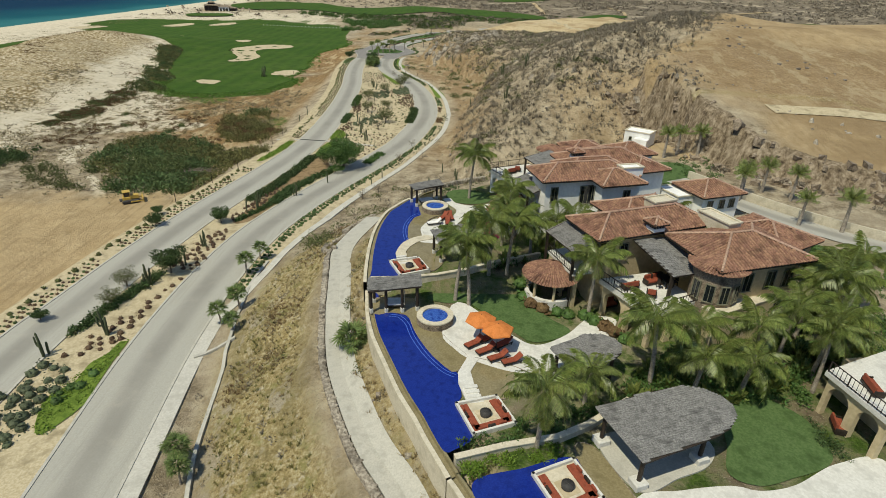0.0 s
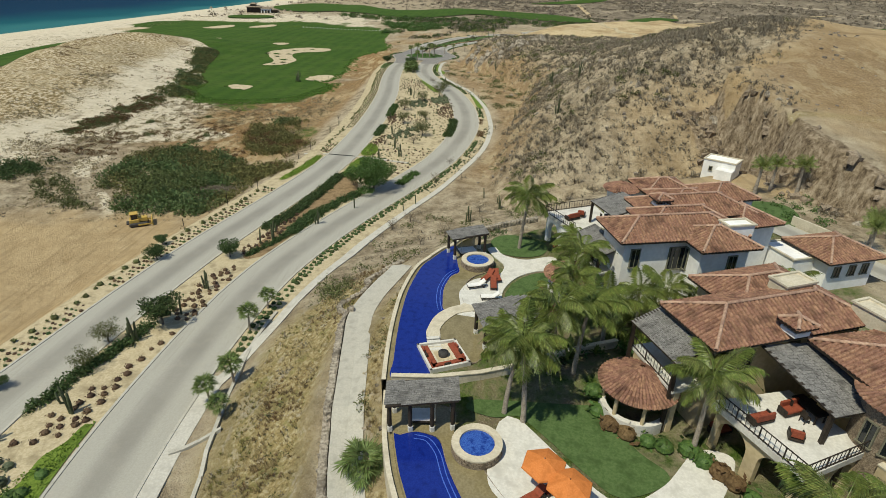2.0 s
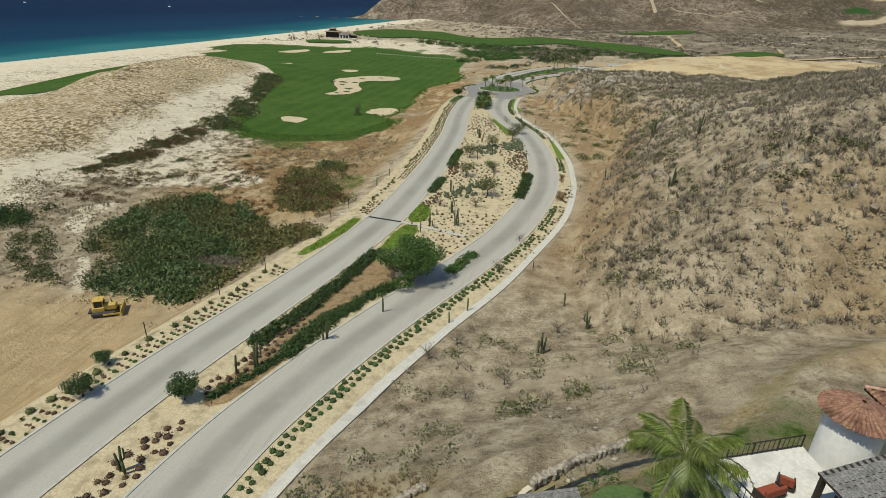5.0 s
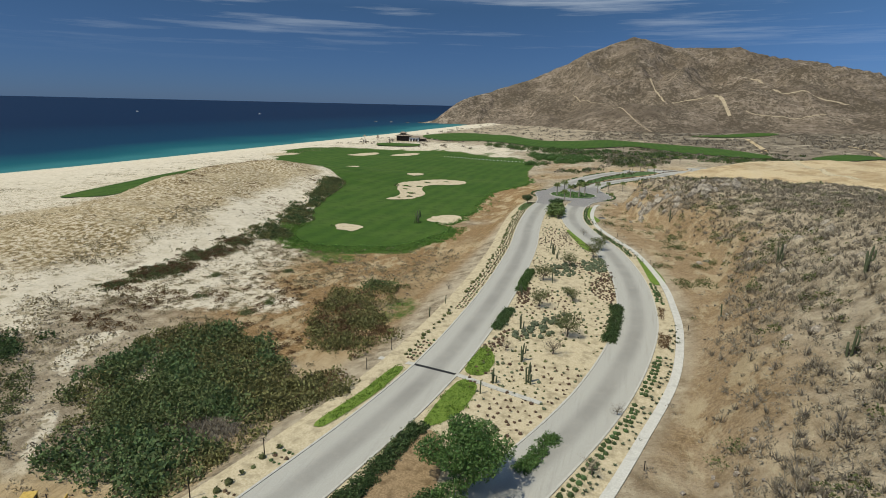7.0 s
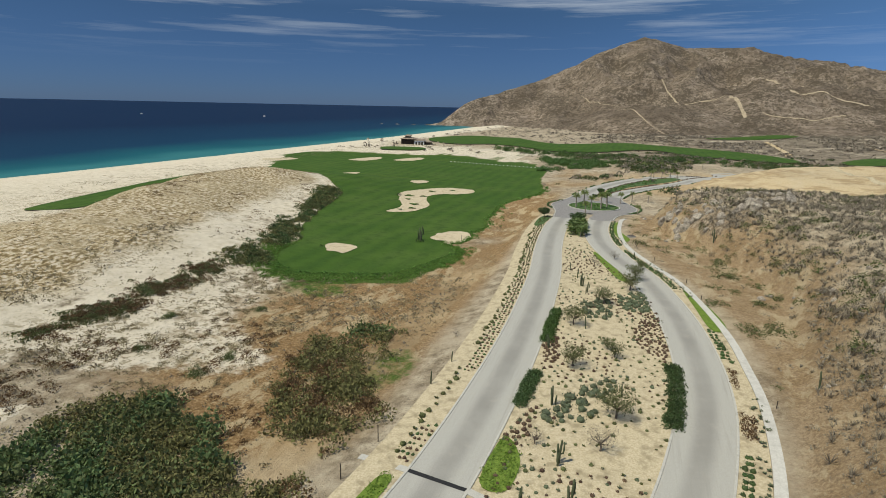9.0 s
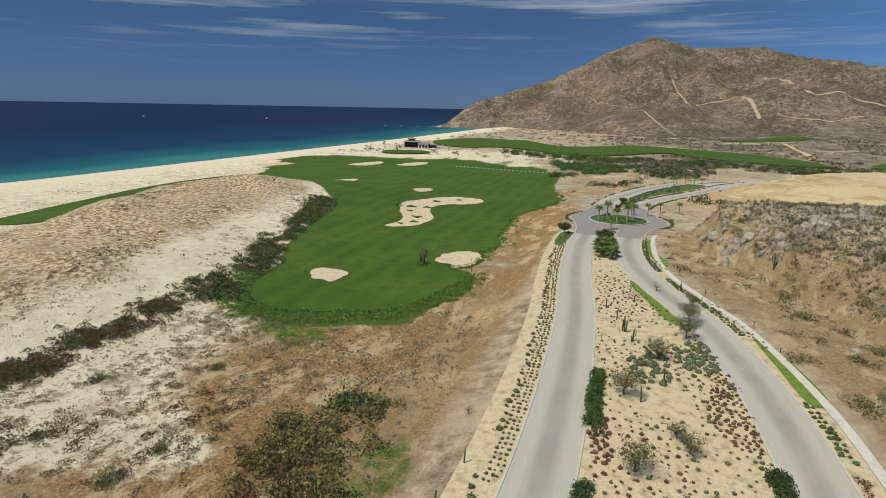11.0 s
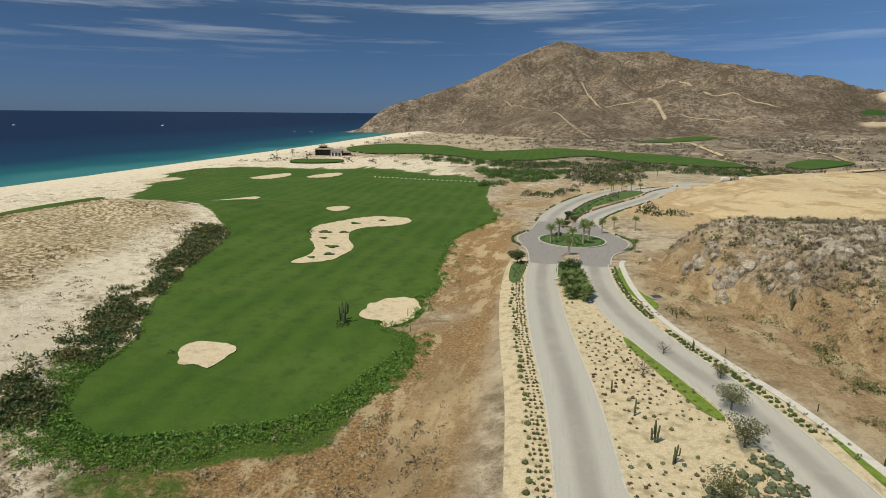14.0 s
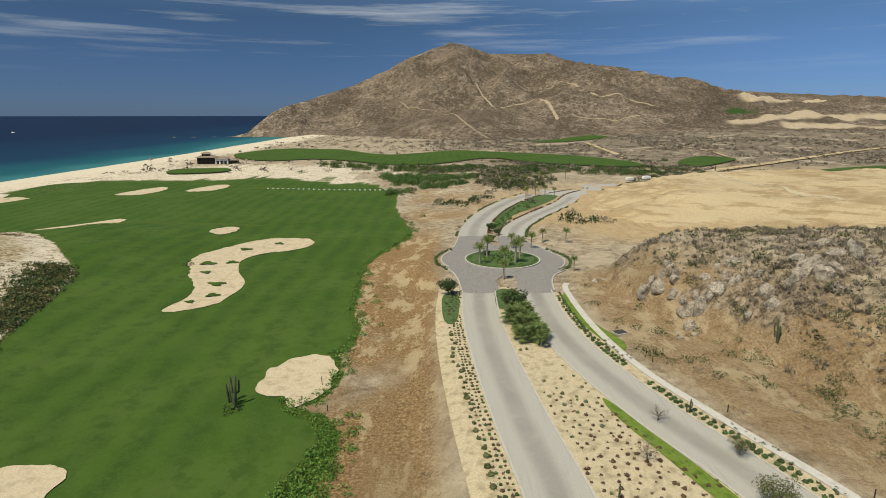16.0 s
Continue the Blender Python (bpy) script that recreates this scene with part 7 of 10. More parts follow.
def cone_roof(parent, cx, cy, r, z, rise, name="round_roof"):
    n = 36
    a = np.linspace(0, 2 * math.pi, n, endpoint=False)
    v = np.vstack([np.column_stack([cx + r * np.cos(a), cy + r * np.sin(a), np.full(n, z)]), np.column_stack([cx + 0.06 * np.cos(a), cy + 0.06 * np.sin(a), np.full(n, z + rise)])])
    i = np.arange(n)
    f = np.column_stack([i, np.roll(i, -1), np.roll(i, -1) + n, i + n])
    roof = piece(name, (v, f), "tile", parent)
    tiles = []
    for k in range(int(2 * math.pi * r / 0.34)):
        t = k / int(2 * math.pi * r / 0.34) * 2 * math.pi
        out = np.array((math.cos(t), math.sin(t), 0))
        up = np.array((-out[0] * r, -out[1] * r, rise))
        S = np.linalg.norm(up)
        tiles += tile_strip(np.array((cx, cy, z)) + out * r * 1.02, np.array((-out[1], out[0], 0)), up / S, S * (0.96 if k % 2 else 0.6), 0.25, 0.42)
    t = piece("roof_tiles", merge(tiles), "tile", roof, "weathered terracotta barrel tiles", True)
    t["kind"] = "stuff"
    return roof


def window(parent, x, y, z, w, h, turn, mullions=1, frame_mat="sash"):
    """A window on a wall that faces the direction turn - 90 degrees (its outside is local -y)."""
    to = local(x, y, turn)
    rev = piece("window", box(x, y, z, w, 0.10, h, turn), "glass", parent, "dark glazed window")
    bars = [box(*to(-w / 2, -0.03), z, 0.09, 0.14, h + 0.18, turn), box(*to(w / 2, -0.03), z, 0.09, 0.14, h + 0.18, turn)]
    for k in range(1, mullions + 1):
        bars.append(box(*to(-w / 2 + w * k / (mullions + 1), -0.035), z, 0.05, 0.12, h, turn))
    bars += [box(*to(0, -0.035), z + h / 2 + 0.045, w, 0.14, 0.09, turn), box(*to(0, -0.035), z - h / 2 - 0.045, w + 0.2, 0.2, 0.09, turn)]
    piece("frame", merge(bars), frame_mat, rev)
    return rev


def skylight(parent, cx, cy, w, d, turn, z0, z1, material="plaster"):
    """A flat-roofed box above the tiles with a raised parapet."""
    to = local(cx, cy, turn)
    b = piece("roof_box", box(cx, cy, (z0 + z1) / 2, w, d, z1 - z0, turn), material, parent)
    rim = [box(*to(0, -d / 2), z1 + 0.06, w + 0.24, 0.22, 0.16, turn), box(*to(0, d / 2), z1 + 0.06, w + 0.24, 0.22, 0.16, turn), box(*to(-w / 2, 0), z1 + 0.063, 0.22, d - 0.2, 0.16, turn), box(*to(w / 2, 0), z1 + 0.063, 0.22, d - 0.2, 0.16, turn)]
    piece("parapet", merge(rim), "cream", b)
    return b


def cupola(parent, x, y, z, turn, s=1.3):
    base = piece("cupola", box(x, y, z + 0.12, s, s, 0.35, turn), "plaster", parent)
    to = local(x, y, turn)
    piece("louvre", merge([box(*to(px * s * 0.38, py * s * 0.38), z + 0.52, 0.1, 0.1, 0.5, turn) for px in (-1, -0.33, 0.33, 1) for py in (-1, 1)] + [box(*to(px * s * 0.38, py * s * 0.38), z + 0.52, 0.1, 0.1, 0.5, turn) for px in (-1, 1) for py in (-0.33, 0.33)]), "timber", base)
    hip_roof(base, x, y, s * 1.35, s * 1.35, turn, z + 0.8, 0.42, "cap_roof")
    return base


def shed_roof(parent, pts, z_front, z_back, post_base, name="pergola", inset=0.25, shingles=True, posts=(0, 1, 2, 3)):
    """A flat sloping grey shingle roof over dark posts. pts: four corners, the first two on the low side."""
    p = [np.array(q, float) for q in pts]
    z = (z_front, z_front, z_back, z_back)
    rows, cols = 22, 5
    pieces = []
    for i in range(rows):
        for j in range(cols):
            q = []
            off = 0.5 / cols * (i % 2)
            for a, b in ((j, i), (j + 0.94, i), (j + 0.94, i + 1.12), (j, i + 1.12)):
                s, t = min(a / cols + off * 0.6, 1), min(b / rows, 1)
                xy = (p[0] * (1 - s) + p[1] * s) * (1 - t) + (p[3] * (1 - s) + p[2] * s) * t
                zz = z_front * (1 - t) + z_back * t + (0.034 if b == i else 0.012) + 0.012 * ((i * 7 + j * 3) % 5) / 5
                q.append((xy[0], xy[1], zz))
            q = np.array(q)
            v = np.vstack([q, q - np.array((0, 0, 0.03))])
            f = np.array([(0, 1, 2, 3), (0, 4, 5, 1), (1, 5, 6, 2), (3, 7, 4, 0)])
            pieces.append((v, f))
    base = np.array([(*p[k], z[k]) for k in range(4)])
    deck_v = np.vstack([base, base - np.array((0, 0, 0.12))])
    top = piece(name, (deck_v, np.array([(0, 1, 2, 3), (7, 6, 5, 4), (0, 4, 5, 1), (1, 5, 6, 2), (2, 6, 7, 3), (3, 7, 4, 0)])), "timber", parent, "sloping grey shingle roof on dark posts")
    s = piece("shingles", merge(pieces), "thatch", top, "weathered grey wood shingles")
    s["kind"] = "stuff"
    c = sum(p) / 4
    for k in posts:
        q = p[k] + (c - p[k]) * 0.10
        piece("post", box(q[0], q[1], (post_base + z[k] - 0.1) / 2, 0.26, 0.26, z[k] - 0.1 - post_base), "timber", top)
    return top


def railing(parent, line, z, h=0.95):
    out = []
    pts = spline(line, 0.35) if len(line) > 2 else np.array([np.array(line[0]) + (np.array(line[1]) - np.array(line[0])) * s for s in np.linspace(0, 1, int(math.dist(*line) / 0.35) + 1)])
    for i, q in enumerate(pts):
        out.append(box(q[0], q[1], z + h / 2, 0.07 if i % 5 == 0 else 0.03, 0.07 if i % 5 == 0 else 0.03, h))
    for a, b in zip(pts, pts[1:]):
        ang = math.degrees(math.atan2(b[1] - a[1], b[0] - a[0]))
        for hh in (h, 0.12):
            out.append(box((a[0] + b[0]) / 2, (a[1] + b[1]) / 2, z + hh, math.dist(a, b) + 0.02, 0.06, 0.06, ang))
    return piece("railing", merge(out), "timber", parent, "dark iron railing")


def arcade(parent, a, b, z0, z1, arches, material, thick=0.45, opening=0.72):
    """A wall from a to b with round-headed openings through it."""
    a, b = np.array(a, float), np.array(b, float)
    L = np.linalg.norm(b - a)
    u = (b - a) / L
    n = np.array((-u[1], u[0]))
    bm = bmesh.new()
    bay = L / arches
    r = bay * opening / 2
    spring = z1 - 0.55 - r
    for k in range(arches):
        x0, x1 = k * bay, (k + 1) * bay
        c = (x0 + x1) / 2
        arc = [(c - r * math.cos(t), max(spring, z0 + 0.4) + r * math.sin(t)) for t in np.linspace(0, math.pi, 13)]
        left = [(x0, z0), (c - r, z0)] + [arc[0]]
        quads = [[(x0, z0), (c - r, z0), arc[0], (x0, arc[0][1])], [(c + r, z0), (x1, z0), (x1, arc[0][1]), arc[-1]]]
        tops = [(x0 + (x1 - x0) * i / 12, z1) for i in range(13)]
        quads.append([(x0, arc[0][1]), arc[0], tops[0]])
        quads.append([arc[-1], (x1, arc[0][1]), tops[-1]])
        for i in range(12):
            quads.append([arc[i], arc[i + 1], tops[i + 1], tops[i]])
        for q in quads:
            bm.faces.new([bm.verts.new((*(a + u * s), zz)) for s, zz in q])
    bmesh.ops.remove_doubles(bm, verts=bm.verts, dist=0.001)
    ret = bmesh.ops.extrude_face_region(bm, geom=bm.faces[:])
    bmesh.ops.translate(bm, verts=[g for g in ret["geom"] if isinstance(g, bmesh.types.BMVert)], vec=(n[0] * thick, n[1] * thick, 0))
    bmesh.ops.recalc_face_normals(bm, faces=bm.faces)
    me = bpy.data.meshes.new("arcade")
    bm.to_mesh(me)
    bm.free()
    me.materials.append(M[material])
    ob = new("arcade", me)
    ob.parent = parent
    return ob


def flat(name, points, z, material, label, category, cell=0.4, smooth_line=True, step=0.5):
    line = spline(points, step, True) if smooth_line else np.array(points, float)
    return tagged(drape(name, line, cell, 0, M[material], lambda x, y: np.full(x.shape, z)), label, category, kind="structure")


def slab(name, points, z0, z1, material, label, category, smooth_line=True, step=0.5, kind="structure"):
    line = spline(points, step, True) if smooth_line else np.array(points, float)
    ob = solid(name, [tuple(q) for q in line], z0, z1, material, None)
    return tagged(ob, label, category, kind=kind)


ZA, ZB = 11.1, 12.0
# --- paving and lawns ---
slab("terrace_paving", [(1.0, 43.2), (2.0, 41.0), (3.6, 39.3), (7.4, 37.6), (10.5, 38.0), (14.6, 40.6), (17.2, 43.6), (18.4, 46), (16, 46.4), (12.8, 43.2), (9.7, 41.6), (7.5, 43.3), (5.2, 46.4), (3.4, 48.6), (2.0, 48.2)], ZA - 0.4, ZA + 0.10, "stone_white", "white limestone pool terrace", "terrace")
flat("lawn", [(-0.6, 49.8), (3.0, 52.2), (6.4, 54.0), (9.4, 55.4), (9.8, 53.4), (10.2, 50.4), (11.6, 46.4), (13.4, 43.8), (9.8, 42.0), (7.7, 43.8), (5.4, 46.8), (3.4, 48.9), (1.6, 48.6)], ZA + 0.09, "lawn", "short green garden lawn edged by paving", "lawn")
slab("terrace_paving", [(-2.9, 61.6), (-1.5, 62.6), (-1.6, 65.4), (-0.2, 68.0), (2.4, 69.2), (3.2, 71.5), (2.2, 73.5), (1.4, 75.6), (2.4, 76), (3.2, 74.2), (5.7, 73.2), (8.9, 74.2), (9.6, 71.5), (6.5, 70.4), (4.4, 68.8), (2.9, 66), (2.8, 63), (3.6, 60.6), (0, 60.8)], ZB - 0.4, ZB + 0.10, "stone_white", "white limestone pool terrace", "terrace")
flat("lawn", [(1.8, 77.4), (2.6, 74.8), (5.5, 73.8), (8, 74.9), (8.4, 77.7), (5.4, 79.6), (3, 79.4)], ZB + 0.09, "lawn", "short green lawn round a palm", "lawn")
flat("lawn", [(3.2, 62.6), (3.1, 65.5), (4.6, 68.4), (6.7, 70.1), (8.0, 69.8), (7.6, 66.4), (7.2, 63), (5, 61.5)], ZB + 0.09, "lawn", "oval garden lawn beside the pool terrace", "lawn")
slab("terrace_paving", [(13.5, 24.6), (17, 25.6), (20.6, 26.0), (22.3, 25.6), (25, 26.1), (29.2, 28), (33, 28), (33, 20), (14, 18)], ZA - 0.4, ZA + 0.10, "stone_white", "white limestone terrace", "terrace")
flat("lawn", [(21.9, 29.6), (20.8, 27.0), (22.4, 26.0), (25, 26.6), (29.0, 28.3), (29.4, 32.4), (26.6, 35), (23.0, 32.4)], ZA + 0.12, "lawn", "short green garden lawn with a worn track", "lawn")
slab("terrace_paving", [(12.4, 29.9), (14.0, 25.5), (17.2, 26.6), (19.6, 27.6), (20.8, 29.2), (20.2, 31.0), (18.6, 31.7), (15.6, 31.2)], ZA - 0.3, ZA + 0.14, "kerb", "grey stone floor below the open pavilion", "terrace")
# drive behind the villas
drive_line = spline([(40, 86), (44.5, 77), (49.5, 69.2), (56.2, 62), (66, 54), (78, 48)], 1.5)
tagged(ribbon("road_6", drive_line, -2.2, 2.2, 0.12, M["road"], cross=5, colours=True), "pale concrete drive behind the villas", "road", kind="structure")
garden_wall = tagged(new("garden_wall"), "low plastered wall along the drive", "wall")
ribbon("wall", drive_line, -2.75, -2.5, 1.3, M["cream"], 1.4, garden_wall, 2)


def villa(label):
    return tagged(new("villa"), label, "villa")


def body(parent, cx, cy, w, d, turn, z0, z1, material, name="wall"):
    return piece(name, box(cx, cy, (z0 + z1) / 2, w, d, z1 - z0, turn), material, parent)


# --- villa by the nearer pool: ochre walls, terracotta roofs ---
va = villa("two-storey ochre villa with hipped terracotta roofs and shaded terraces")
body(va, 21.9, 53.2, 13.0, 4.9, 19, ZA - 0.3, 18.9, "ochre")
body(va, 23.5, 57.6, 8.0, 5.0, 20, ZA - 0.3, 18.5, "ochre")
body(va, 29.5, 47.4, 8.6, 6.4, 15, ZA - 0.3, 18.9, "ochre")
body(va, 35.2, 52.4, 6.0, 6.6, 30, ZA - 0.3, 18.0, "ochre")
hip_roof(va, 21.9, 53.2, 14.4, 6.2, 19, 18.9, 1.35)
hip_roof(va, 23.5, 57.8, 9.2, 6.2, 20, 18.45, 1.3)
hip_roof(va, 29.4, 47.3, 10.6, 8.2, 15, 18.9, 1.5)
hip_roof(va, 35.2, 52.4, 7.4, 7.8, 30, 18.0, 1.4)
cone_roof(va, 26.3, 44.3, 2.6, 18.55, 0.9)
tw = piece("tower", tube([(26.3, 44.3, ZA - 0.3), (26.3, 44.3, 15), (26.3, 44.3, 18.6)], [2.1, 2.1, 2.1], 24), "rubble", va, "round stone-clad tower", True)
for k, ang in enumerate((200, 235, 270, 305)):
    wx, wy = 26.3 + 2.08 * math.cos(radians(ang)), 44.3 + 2.08 * math.sin(radians(ang))
    window(va, wx, wy, 16.4, 0.8, 1.7, ang + 90, 1)
skylight(va, 24.9, 56.2, 2.9, 1.7, 21, 18.8, 20.2, "cream")
skylight(va, 29.4, 51.8, 1.6, 4.0, 22, 18.8, 20.1, "cream")
cupola(va, 22.3, 50.2, 19.3, 19)
shed_roof(va, [(12.0, 53.3), (13.9, 47.9), (16.3, 49.2), (14.5, 54.4)], 17.5, 18.3, ZA, "pergola", posts=(0, 1))
shed_roof(va, [(22.0, 43.6), (25.7, 44.7), (23.9, 50.3), (20.0, 49.6)], 17.5, 18.4, 15.05, "pergola", posts=(0, 1))
solid("balcony", [(16.6, 47.4), (22.6, 49.0), (25.0, 43.6), (19.6, 41.0)], 14.55, 15.05, "stone_white", va, "white upper terrace floor")
arcade(va, (17.0, 47.2), (19.8, 41.4), ZA, 14.75, 2, "ochre")
arcade(va, (19.8, 41.4), (24.6, 43.6), ZA, 14.75, 2, "ochre")
railing(va, [(16.7, 47.3), (19.6, 41.1)], 15.05)
railing(va, [(19.6, 41.1), (24.9, 43.6)], 15.05)
arcade(va, (12.6, 53.0), (14.3, 48.2), ZA, 14.9, 2, "ochre")
solid("balcony", [(12.4, 53.4), (14.0, 48.0), (17.0, 49.0), (15.4, 54.4)], 14.9, 15.1, "stone_white", va)
railing(va, [(12.5, 53.3), (14.05, 48.1)], 15.1)
to = local(21.9, 53.2, 19)
for x in (-5.2, -3.6, 0.4, 3.2):
    window(va, *to(x, -2.48), 17.0, 1.0, 1.7, 19)
to = local(23.5, 57.6, 20)
for x in (-2.6, 0.2, 2.8):
    window(va, *to(x, 2.53), 16.9, 1.1, 1.6, 200)
to = local(29.5, 47.4, 15)
for x in (-1.2, 1.4, 3.4):
    window(va, *to(x, -3.23), 16.8, 1.0, 1.8, 15)
    window(va, *to(x, -3.23), 13.0, 1.2, 2.1, 15)
to = local(35.2, 52.4, 30)
for x in (-1.6, 1.2):
    window(va, *to(x, -3.33), 16.2, 1.0, 1.6, 30)
piece("terrace_wall", box(28.6, 43.3, 13.0, 7.8, 1.6, 4.0, 24.7), "ochre", va, "plain sunlit ochre wall below the upper terrace")
piece("terrace_coping", box(28.6, 43.3, 15.06, 7.9, 1.7, 0.12, 24.7), "cream", va)
# round bar under its own roof
bar = tagged(new("garden_bar"), "round open-air bar with a conical terracotta roof", "bar")
cone_roof(bar, 12.4, 50.2, 2.9, 14.0, 1.5)
for k in range(7):
    a = radians(k * 360 / 7 + 12)
    piece("column", tube([(12.4 + 2.35 * math.cos(a), 50.2 + 2.35 * math.sin(a), ZA), (12.4 + 2.35 * math.cos(a), 50.2 + 2.35 * math.sin(a), 14.1)], [0.16, 0.14], 10), "ochre", bar, shade=True)
n = 40
a = np.linspace(radians(120), radians(320), n)
cv, cf = [], []
for r, z in ((2.6, ZA), (2.6, ZA + 1.0), (2.15, ZA + 1.0), (2.15, ZA)):
    cv.append(np.column_stack([12.4 + r * np.cos(a), 50.2 + r * np.sin(a), np.full(n, z)]))
i = np.arange(n - 1)
for k in range(3):
    cf.append(np.column_stack([k * n + i, k * n + i + 1, (k + 1) * n + i + 1, (k + 1) * n + i]))
piece("counter", (np.vstack(cv), np.vstack(cf)), "stone_white", bar, "curved white stone counter")

# --- villa by the further pool: white walls ---
vb = villa("two-storey white villa with hipped terracotta roofs and shaded balconies")
body(vb, 19.2, 67.9, 11.8, 4.6, 12, ZB - 0.3, 19.2, "plaster")
body(vb, 22.6, 66.2, 5.0, 4.4, 14, ZB - 0.3, 19.15, "plaster")
body(vb, 23.2, 74.6, 11.0, 5.0, 14, ZB - 0.3, 19.0, "plaster")
body(vb, 23.2, 84.2, 5.2, 4.4, 10, ZB - 0.3, 17.8, "plaster")
body(vb, 29.6, 81.6, 5.2, 4.6, 16, ZB - 0.3, 18.2, "plaster")
body(vb, 28.8, 74.2, 4.6, 5.0, 20, ZB - 0.3, 18.3, "plaster")
body(vb, 24.5, 79.3, 6.5, 6.0, 12, ZB - 0.3, 18.0, "plaster")
hip_roof(vb, 19.2, 67.9, 13.2, 5.9, 12, 19.2, 1.35)
hip_roof(vb, 22.7, 66.0, 6.2, 5.6, 14, 19.15, 1.2)
hip_roof(vb, 23.2, 74.6, 12.2, 6.2, 14, 18.95, 1.4)
hip_roof(vb, 21.2, 71.3, 9.5, 5.4, 13, 18.95, 1.2)
hip_roof(vb, 23.2, 84.2, 6.4, 5.4, 10, 17.75, 1.1)
hip_roof(vb, 29.6, 81.6, 6.4, 5.6, 16, 18.2, 1.2)
hip_roof(vb, 28.8, 74.2, 5.8, 6.2, 20, 18.3, 1.2)
hip_roof(vb, 24.5, 79.3, 7.6, 6.6, 12, 18.0, 1.2)
cone_roof(vb, 18.2, 83.8, 2.2, 17.4, 0.9)
piece("tower", tube([(18.2, 83.8, ZB - 0.3), (18.2, 83.8, 15), (18.2, 83.8, 17.5)], [1.7, 1.7, 1.7], 24), "plaster", vb, "round white stair tower", True)
skylight(vb, 24.9, 66.9, 2.8, 1.5, 14, 17.0, 20.4)
cupola(vb, 19.2, 72.3, 19.85, 12)
shed_roof(vb, [(10.0, 70.4), (11.9, 65.1), (14.4, 66.3), (12.6, 71.8)], 16.9, 17.6, ZB, "pergola", posts=(0, 1))
shed_roof(vb, [(12.9, 76.8), (14.5, 72.2), (18.3, 73.8), (16.9, 78.5)], 18.3, 18.95, 15.65, "pergola", posts=(0, 1))
solid("balcony", [(8.2, 79.2), (11.0, 73.8), (16.4, 75.6), (14.7, 82.0)], 15.25, 15.65, "stone_white", vb, "white upper terrace floor")
arcade(vb, (8.5, 79.0), (11.1, 74.2), ZB, 15.3, 2, "plaster")
arcade(vb, (14.4, 81.6), (8.6, 79.0), ZB, 15.3, 2, "plaster")
railing(vb, [(8.3, 79.1), (11.0, 73.9)], 15.65)
railing(vb, [(14.6, 81.9), (8.3, 79.15)], 15.65)
arcade(vb, (11.0, 73.8), (12.6, 69.2), ZB, 15.3, 2, "plaster")
solid("balcony", [(10.5, 70.4), (12.2, 65.4), (15.0, 66.6), (13.4, 71.4)], 14.7, 14.9, "stone_white", vb)
railing(vb, [(10.5, 70.4), (12.2, 65.5)], 14.9)
to = local(19.2, 67.9, 12)
window(vb, *to(-4.7, -2.33), 17.2, 0.9, 1.9, 12)
window(vb, *to(-0.4, -2.33), 17.0, 1.6, 2.3, 12, 2)
to = local(22.6, 66.2, 14)
window(vb, *to(0.9, -2.23), 17.4, 0.9, 1.4, 14)
window(vb, *to(-1.2, -2.23), 14.0, 1.1, 2.0, 14)
window(vb, *to(-2.53, 0.2), 17.1, 1.4, 2.2, -76, 2)
to = local(23.2, 74.6, 14)
for x in (-3.5, 0, 3.5):
    window(vb, *to(x, -2.53), 16.8, 1.0, 1.5, 14)
nook = tagged(new("garden_bar"), "round shaded nook with a conical terracotta roof", "bar")
cone_roof(nook, 9.6, 65.6, 2.7, 14.6, 1.4)
for k in range(7):
    a0 = radians(k * 360 / 7)
    piece("column", tube([(9.6 + 2.2 * math.cos(a0), 65.6 + 2.2 * math.sin(a0), ZB), (9.6 + 2.2 * math.cos(a0), 65.6 + 2.2 * math.sin(a0), 14.7)], [0.16, 0.14], 10), "plaster", nook, shade=True)
piece("counter", tube([(9.6, 65.6, ZB), (9.6, 65.6, ZB + 1.0), (9.6, 65.6, ZB + 1.02)], [1.7, 1.7, 0.05], 30), "stone_white", nook)

# --- guest house and service building ---
vc = tagged(new("guest_house"), "single-storey white guest house with a hipped terracotta roof", "house")
body(vc, 38.6, 72.6, 6.2, 5.2, 18, ZB - 0.3, 15.6, "plaster")
hip_roof(vc, 38.6, 72.6, 7.4, 6.4, 18, 15.6, 1.3)
skylight(vc, 34.0, 72.4, 3.0, 4.4, 18, ZB - 0.3, 15.2)
to = local(38.6, 72.6, 18)
for x in (-1.8, 0.2, 1.9):
    window(vc, *to(x, -2.63), 14.2, 0.8 if x else 0.4, 1.1, 18)
hut = tagged(new("service_building"), "small flat-roofed white service building below the rock cut", "building")
hz0 = float(ground_z(40.8, 108)) - 0.4
skylight(hut, 40.8, 107.8, 5.0, 3.4, -38, hz0, 14.6)
to = local(40.8, 107.8, -38)
piece("wing", box(*to(1.2, -2.4), (hz0 + 13.6) / 2, 2.6, 1.6, 13.6 - hz0, -38), "plaster", hut)
window(hut, *to(-1.2, -1.73), 13.2, 0.5, 0.6, -38, 0)

